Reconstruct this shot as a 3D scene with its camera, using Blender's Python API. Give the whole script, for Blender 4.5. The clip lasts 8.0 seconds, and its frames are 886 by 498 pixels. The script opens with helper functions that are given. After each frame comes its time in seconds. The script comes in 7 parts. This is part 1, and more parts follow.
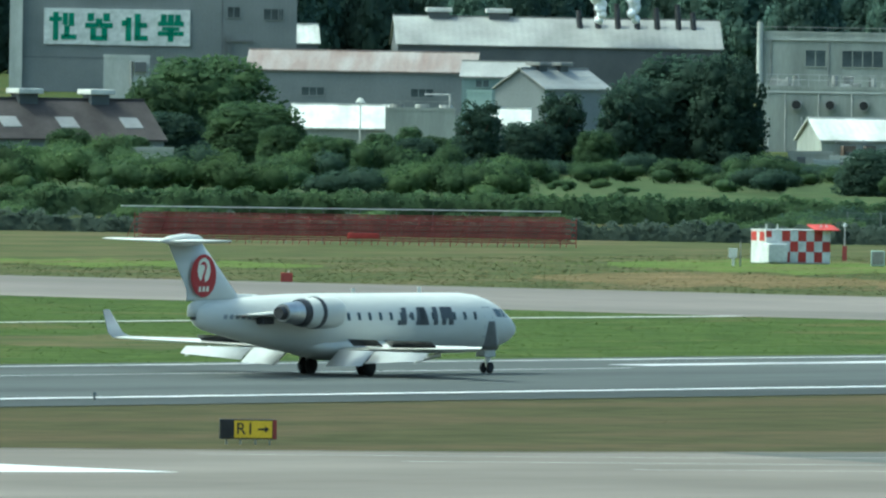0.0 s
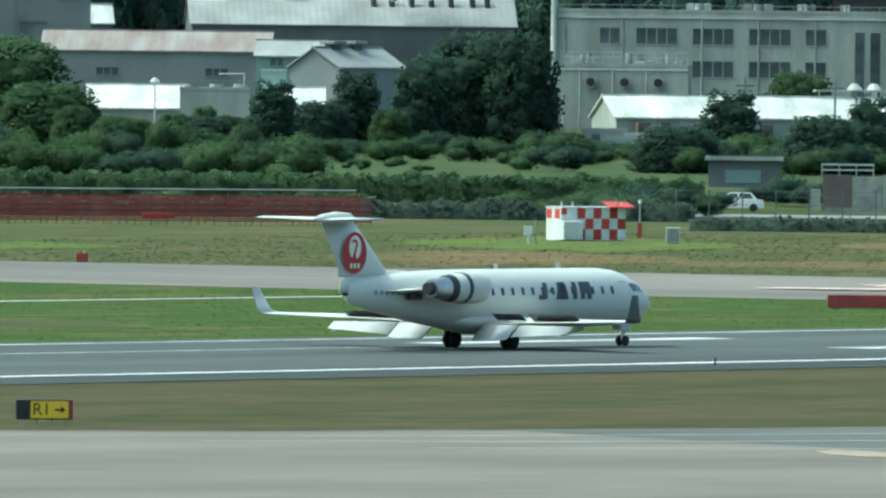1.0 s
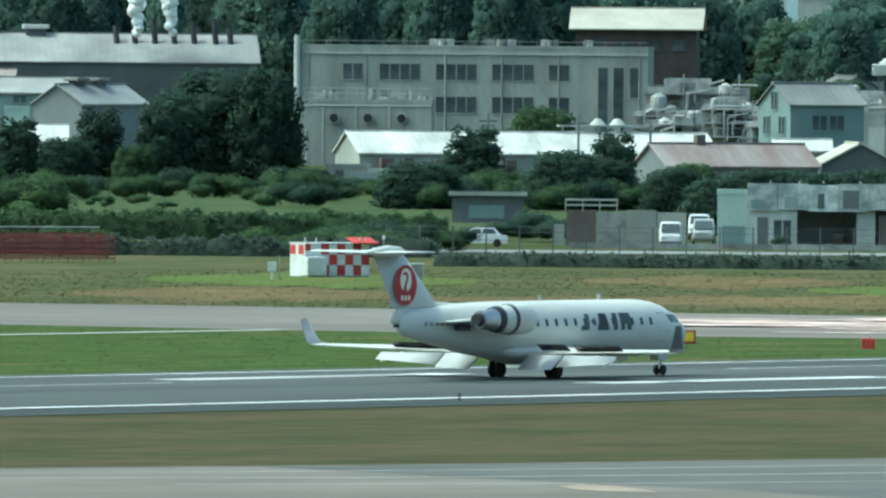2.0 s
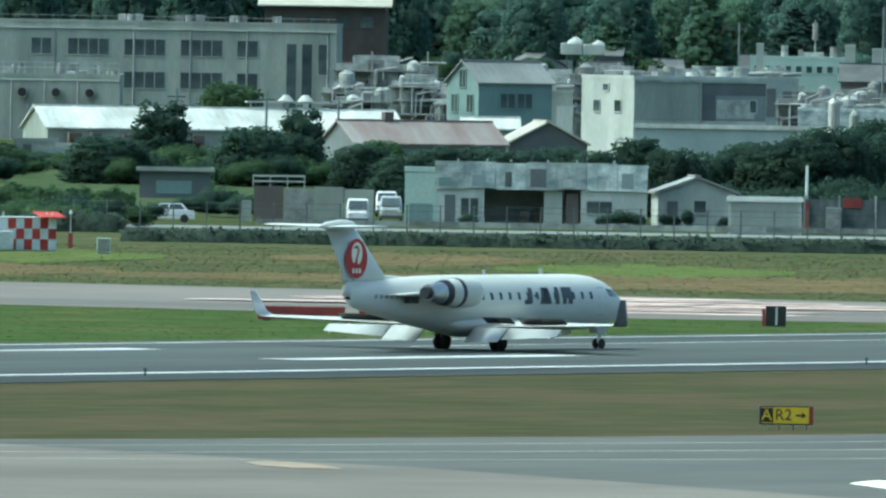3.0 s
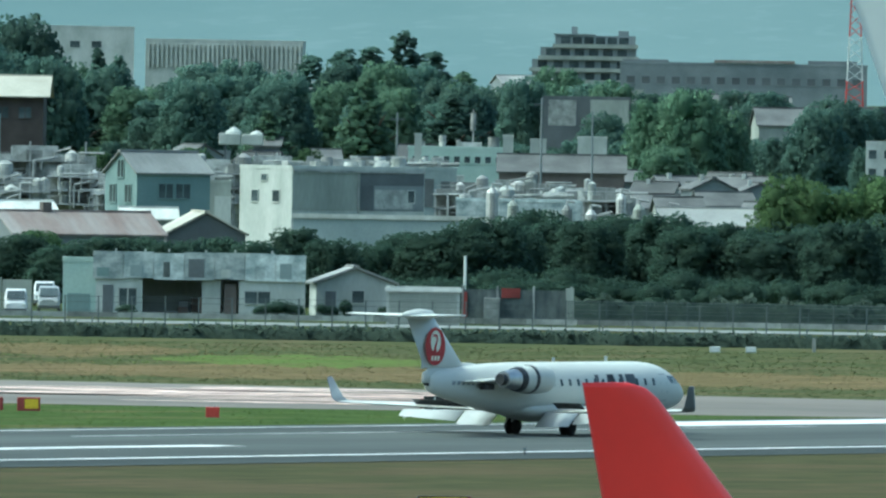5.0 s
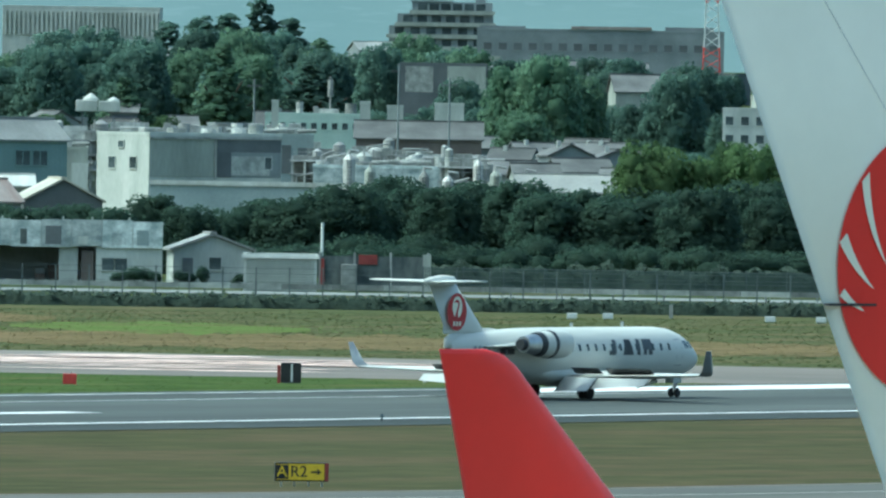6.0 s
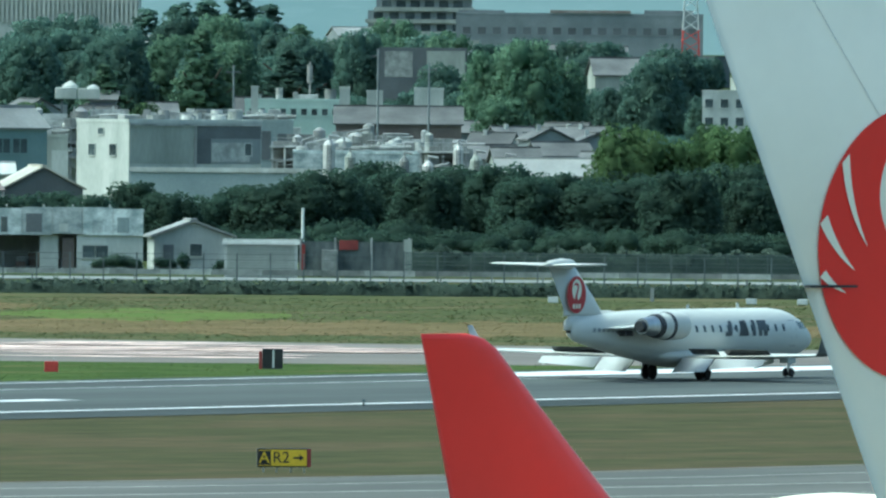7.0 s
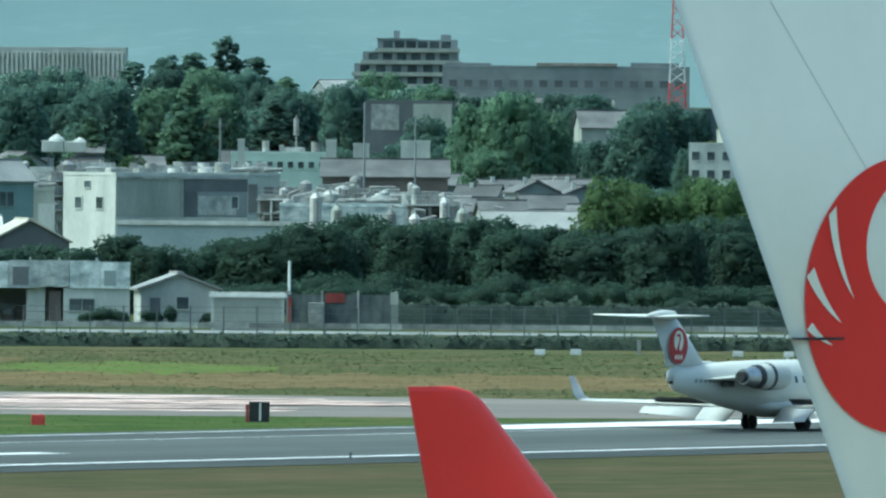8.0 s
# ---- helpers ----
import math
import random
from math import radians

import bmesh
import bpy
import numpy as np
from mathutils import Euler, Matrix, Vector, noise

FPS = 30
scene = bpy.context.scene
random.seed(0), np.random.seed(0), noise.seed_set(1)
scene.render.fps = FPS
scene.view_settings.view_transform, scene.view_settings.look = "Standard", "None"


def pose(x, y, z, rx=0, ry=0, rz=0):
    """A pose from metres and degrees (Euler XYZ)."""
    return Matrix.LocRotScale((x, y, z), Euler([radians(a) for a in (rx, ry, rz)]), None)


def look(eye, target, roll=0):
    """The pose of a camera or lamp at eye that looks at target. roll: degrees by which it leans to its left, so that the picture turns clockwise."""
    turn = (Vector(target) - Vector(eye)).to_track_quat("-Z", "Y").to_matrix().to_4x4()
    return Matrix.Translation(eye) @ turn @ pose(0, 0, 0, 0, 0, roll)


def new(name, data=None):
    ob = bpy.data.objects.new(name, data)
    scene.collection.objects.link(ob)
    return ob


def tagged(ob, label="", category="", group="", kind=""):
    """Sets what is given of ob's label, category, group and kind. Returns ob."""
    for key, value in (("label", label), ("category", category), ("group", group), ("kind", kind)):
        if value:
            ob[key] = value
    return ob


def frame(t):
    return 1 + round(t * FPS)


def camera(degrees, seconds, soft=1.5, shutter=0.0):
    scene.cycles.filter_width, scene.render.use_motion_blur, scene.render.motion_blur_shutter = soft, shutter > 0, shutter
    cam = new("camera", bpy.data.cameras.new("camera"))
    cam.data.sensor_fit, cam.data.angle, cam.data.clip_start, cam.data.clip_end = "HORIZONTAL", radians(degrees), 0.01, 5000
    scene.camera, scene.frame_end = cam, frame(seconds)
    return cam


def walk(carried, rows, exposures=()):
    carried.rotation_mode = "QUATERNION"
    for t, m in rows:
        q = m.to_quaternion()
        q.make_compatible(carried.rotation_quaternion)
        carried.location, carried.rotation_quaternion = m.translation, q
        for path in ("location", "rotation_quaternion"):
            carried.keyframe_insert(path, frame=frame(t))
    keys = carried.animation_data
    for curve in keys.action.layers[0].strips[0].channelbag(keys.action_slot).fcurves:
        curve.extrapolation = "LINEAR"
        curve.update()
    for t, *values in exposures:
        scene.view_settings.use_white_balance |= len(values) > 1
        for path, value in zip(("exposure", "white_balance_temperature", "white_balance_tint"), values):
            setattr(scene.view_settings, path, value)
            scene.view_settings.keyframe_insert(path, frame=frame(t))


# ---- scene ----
# The world's x axis runs along the runway in the landing direction, y points away from the viewer.
EYE = (0.0, 0.0, 16.0)
AXIS = 35.4  # degrees from the first line of sight to the runway's direction


def aim(pan, tilt, lean):
    """The camera on its stand, panned to the right, tilted up and leaning to its left, in degrees."""
    return pose(*EYE) @ pose(0, 0, 0, 0, 0, AXIS - 90 - pan) @ pose(0, 0, 0, 90 + tilt) @ pose(0, 0, 0, 0, 0, lean)


cam = camera(2.95, 8.0, soft=2.4)
walk(cam, [
    (0, aim(-0.0021, -0.7862, 0.975)),
    (0.1, aim(0.1850, -0.7921, 0.936)),
    (0.2, aim(0.3106, -0.7990, 0.898)),
    (0.3, aim(0.3956, -0.8135, 0.860)),
    (0.4, aim(0.4612, -0.8394, 0.821)),
    (0.5, aim(0.4673, -0.8678, 0.784)),
    (0.7, aim(0.4860, -0.8934, 0.730)),
    (0.9, aim(0.5922, -0.8698, 0.677)),
    (1, aim(0.6804, -0.8475, 0.650)),
    (1.2, aim(0.8675, -0.7917, 0.594)),
    (2.3, aim(1.7886, -0.7838, 0.545)),
    (2.5, aim(1.9745, -0.8529, 0.650)),
    (2.7, aim(2.1980, -0.8692, 0.775)),
    (3, aim(2.5757, -0.7854, 0.963)),
    (3.2, aim(2.7968, -0.6735, 0.946)),
    (3.5, aim(3.0366, -0.6107, 0.921)),
    (3.7, aim(3.1325, -0.6493, 0.856)),
    (3.8, aim(3.1735, -0.6886, 0.824)),
    (4, aim(3.2813, -0.7232, 0.759)),
    (4.2, aim(3.4029, -0.5497, 0.980)),
    (5.3, aim(3.8840, -0.5480, 0.890)),
    (5.5, aim(4.0319, -0.6085, 0.856)),
    (5.7, aim(4.1133, -0.5994, 0.893)),
    (6, aim(4.1868, -0.5699, 0.947)),
    (6.5, aim(4.2022, -0.5540, 0.622)),
    (6.7, aim(4.2027, -0.6007, 0.576)),
    (7, aim(4.2517, -0.6200, 0.507)),
    (7.2, aim(4.2981, -0.5732, 0.516)),
    (7.5, aim(4.3434, -0.5431, 0.529)),
    (7.7, aim(4.3431, -0.5042, 0.500)),
    (8, aim(4.2947, -0.4438, 0.456)),
], exposures=[(0, 0.90, 5420, -19), (1.2, 0.87, 5400, -19), (2.7, 0.74, 5250, -19), (5.5, 0.76, 5160, -19), (8.0, 0.80, 5130, -19)])

# ---- light ----
SUN_TURN, SUN_HIGH = 126.0, 56.0  # degrees from x towards y; above the ground
world = bpy.data.worlds.new("world")
scene.world = world
world.use_nodes = True
wn = world.node_tree.nodes
sky = wn.new("ShaderNodeTexSky")
sky.sky_type, sky.sun_disc = "NISHITA", False
sky.sun_elevation, sky.sun_rotation = radians(SUN_HIGH), radians(90 - SUN_TURN)
sky.dust_density, sky.air_density, sky.ozone_density = 6.0, 1.0, 0.4
wn["Background"].inputs["Strength"].default_value = 0.15
world.node_tree.links.new(sky.outputs["Color"], wn["Background"].inputs["Color"])
sun = new("sun", bpy.data.lights.new("sun", "SUN"))
sun.data.energy, sun.data.angle, sun.data.color = 1.2, radians(4.0), (1.0, 0.95, 0.86)
ca, sa = math.cos(radians(SUN_TURN)), math.sin(radians(SUN_TURN))
ch, sh = math.cos(radians(SUN_HIGH)), math.sin(radians(SUN_HIGH))
sun.matrix_world = look((ca * ch * 500, sa * ch * 500, sh * 500), (0, 0, 0))


# ---- materials ----
def mat(name, low, high, rough=0.8, scale=0.6, fine=8.0, bump=0.15, metal=0.0, stretch=(1, 1, 1), vary=0.0, island=0.0, leafy=0.0, grit=0.35, gloss=0.4):
    """A surface between two colours: broad stains, fine grain, a little relief, and a chance shift of tone from object to object."""
    m = bpy.data.materials.new(name)
    m.use_nodes = True
    n, l = m.node_tree.nodes, m.node_tree.links
    p = n["Principled BSDF"]
    p.inputs["Roughness"].default_value, p.inputs["Metallic"].default_value = rough, metal
    p.inputs["Specular IOR Level"].default_value = gloss
    co, mp = n.new("ShaderNodeTexCoord"), n.new("ShaderNodeMapping")
    mp.inputs["Scale"].default_value = stretch
    l.new(co.outputs["Object"], mp.inputs["Vector"])
    broad, grain = n.new("ShaderNodeTexNoise"), n.new("ShaderNodeTexNoise")
    broad.inputs["Scale"].default_value, broad.inputs["Detail"].default_value = scale, 5.0
    grain.inputs["Scale"].default_value, grain.inputs["Detail"].default_value = fine, 3.0
    l.new(mp.outputs["Vector"], broad.inputs["Vector"])
    l.new(mp.outputs["Vector"], grain.inputs["Vector"])
    ramp = n.new("ShaderNodeValToRGB")
    ramp.color_ramp.elements[0].position, ramp.color_ramp.elements[1].position = 0.34, 0.66
    ramp.color_ramp.elements[0].color, ramp.color_ramp.elements[1].color = (*low, 1), (*high, 1)
    l.new(broad.outputs["Fac"], ramp.inputs["Fac"])
    tone = n.new("ShaderNodeHueSaturation")
    l.new(ramp.outputs["Color"], tone.inputs["Color"])
    add = n.new("ShaderNodeMath")
    add.operation = "MULTIPLY_ADD"
    add.inputs[1].default_value, add.inputs[2].default_value = grit, 1 - grit / 2
    l.new(grain.outputs["Fac"], add.inputs[0])
    value = add.outputs[0]
    for amount, kind, socket in ((vary, "ShaderNodeObjectInfo", "Random"), (island, "ShaderNodeNewGeometry", "Random Per Island")):
        if amount:
            info, k, by = n.new(kind), n.new("ShaderNodeMath"), n.new("ShaderNodeMath")
            k.operation, by.operation = "MULTIPLY_ADD", "MULTIPLY"
            k.inputs[1].default_value, k.inputs[2].default_value = 2 * amount, 1 - amount
            l.new(info.outputs[socket], k.inputs[0])
            l.new(k.outputs[0], by.inputs[0])
            l.new(value, by.inputs[1])
            value = by.outputs[0]
    l.new(value, tone.inputs["Value"])
    l.new(tone.outputs["Color"], p.inputs["Base Color"])
    if leafy:
        t, x = n.new("ShaderNodeBsdfTranslucent"), n.new("ShaderNodeMixShader")
        x.inputs[0].default_value = leafy
        p.inputs["Specular IOR Level"].default_value = 0.08
        l.new(tone.outputs["Color"], t.inputs["Color"])
        l.new(p.outputs[0], x.inputs[1])
        l.new(t.outputs[0], x.inputs[2])
        l.new(x.outputs[0], n["Material Output"].inputs["Surface"])
    if bump:
        b = n.new("ShaderNodeBump")
        b.inputs["Strength"].default_value, b.inputs["Distance"].default_value = bump, 0.05
        l.new(grain.outputs["Fac"], b.inputs["Height"])
        l.new(b.outputs["Normal"], p.inputs["Normal"])
    return m


def ribbed(m, spacing, axis="X", depth=0.04):
    """Adds the ribs of corrugated sheet to a material's relief."""
    n, l = m.node_tree.nodes, m.node_tree.links
    co, wave, b = n.new("ShaderNodeTexCoord"), n.new("ShaderNodeTexWave"), n.new("ShaderNodeBump")
    wave.bands_direction = axis
    wave.inputs["Scale"].default_value = 0.314 / spacing
    l.new(co.outputs["Object"], wave.inputs["Vector"])
    b.inputs["Strength"].default_value, b.inputs["Distance"].default_value = 0.6, depth
    l.new(wave.outputs["Fac"], b.inputs["Height"])
    l.new(b.outputs["Normal"], n["Principled BSDF"].inputs["Normal"])
    return m


def grass_mat(name, low, high, dry, dry_at, turf):
    """Mown grass: green tones, drier straw-coloured stretches along the runway, fine tufts."""
    m = mat(name, low, high, 0.9, 0.22, turf, 0.5, stretch=(0.8, 1.2, 1), grit=0.8, gloss=0.03)
    m.node_tree.nodes["Noise Texture.001"].inputs["Detail"].default_value = 8.0
    n, l = m.node_tree.nodes, m.node_tree.links
    co, mp, no, rp, mx = (n.new(k) for k in ("ShaderNodeTexCoord", "ShaderNodeMapping", "ShaderNodeTexNoise", "ShaderNodeValToRGB", "ShaderNodeMix"))
    mp.inputs["Scale"].default_value = (0.5, 1.3, 1)
    l.new(co.outputs["Object"], mp.inputs["Vector"])
    l.new(mp.outputs["Vector"], no.inputs["Vector"])
    no.inputs["Scale"].default_value, no.inputs["Detail"].default_value = 0.10, 8.0
    rp.color_ramp.elements[0].position, rp.color_ramp.elements[1].position = dry_at, dry_at + 0.16
    l.new(no.outputs["Fac"], rp.inputs["Fac"])
    mx.data_type = "RGBA"
    l.new(rp.outputs["Color"], mx.inputs["Factor"])
    tone = next(x for x in n if x.bl_idname == "ShaderNodeHueSaturation")
    ramp = tone.inputs["Color"].links[0].from_socket
    l.new(ramp, mx.inputs["A"])
    mx.inputs["B"].default_value = (*dry, 1)
    l.new(mx.outputs["Result"], tone.inputs["Color"])
    return m


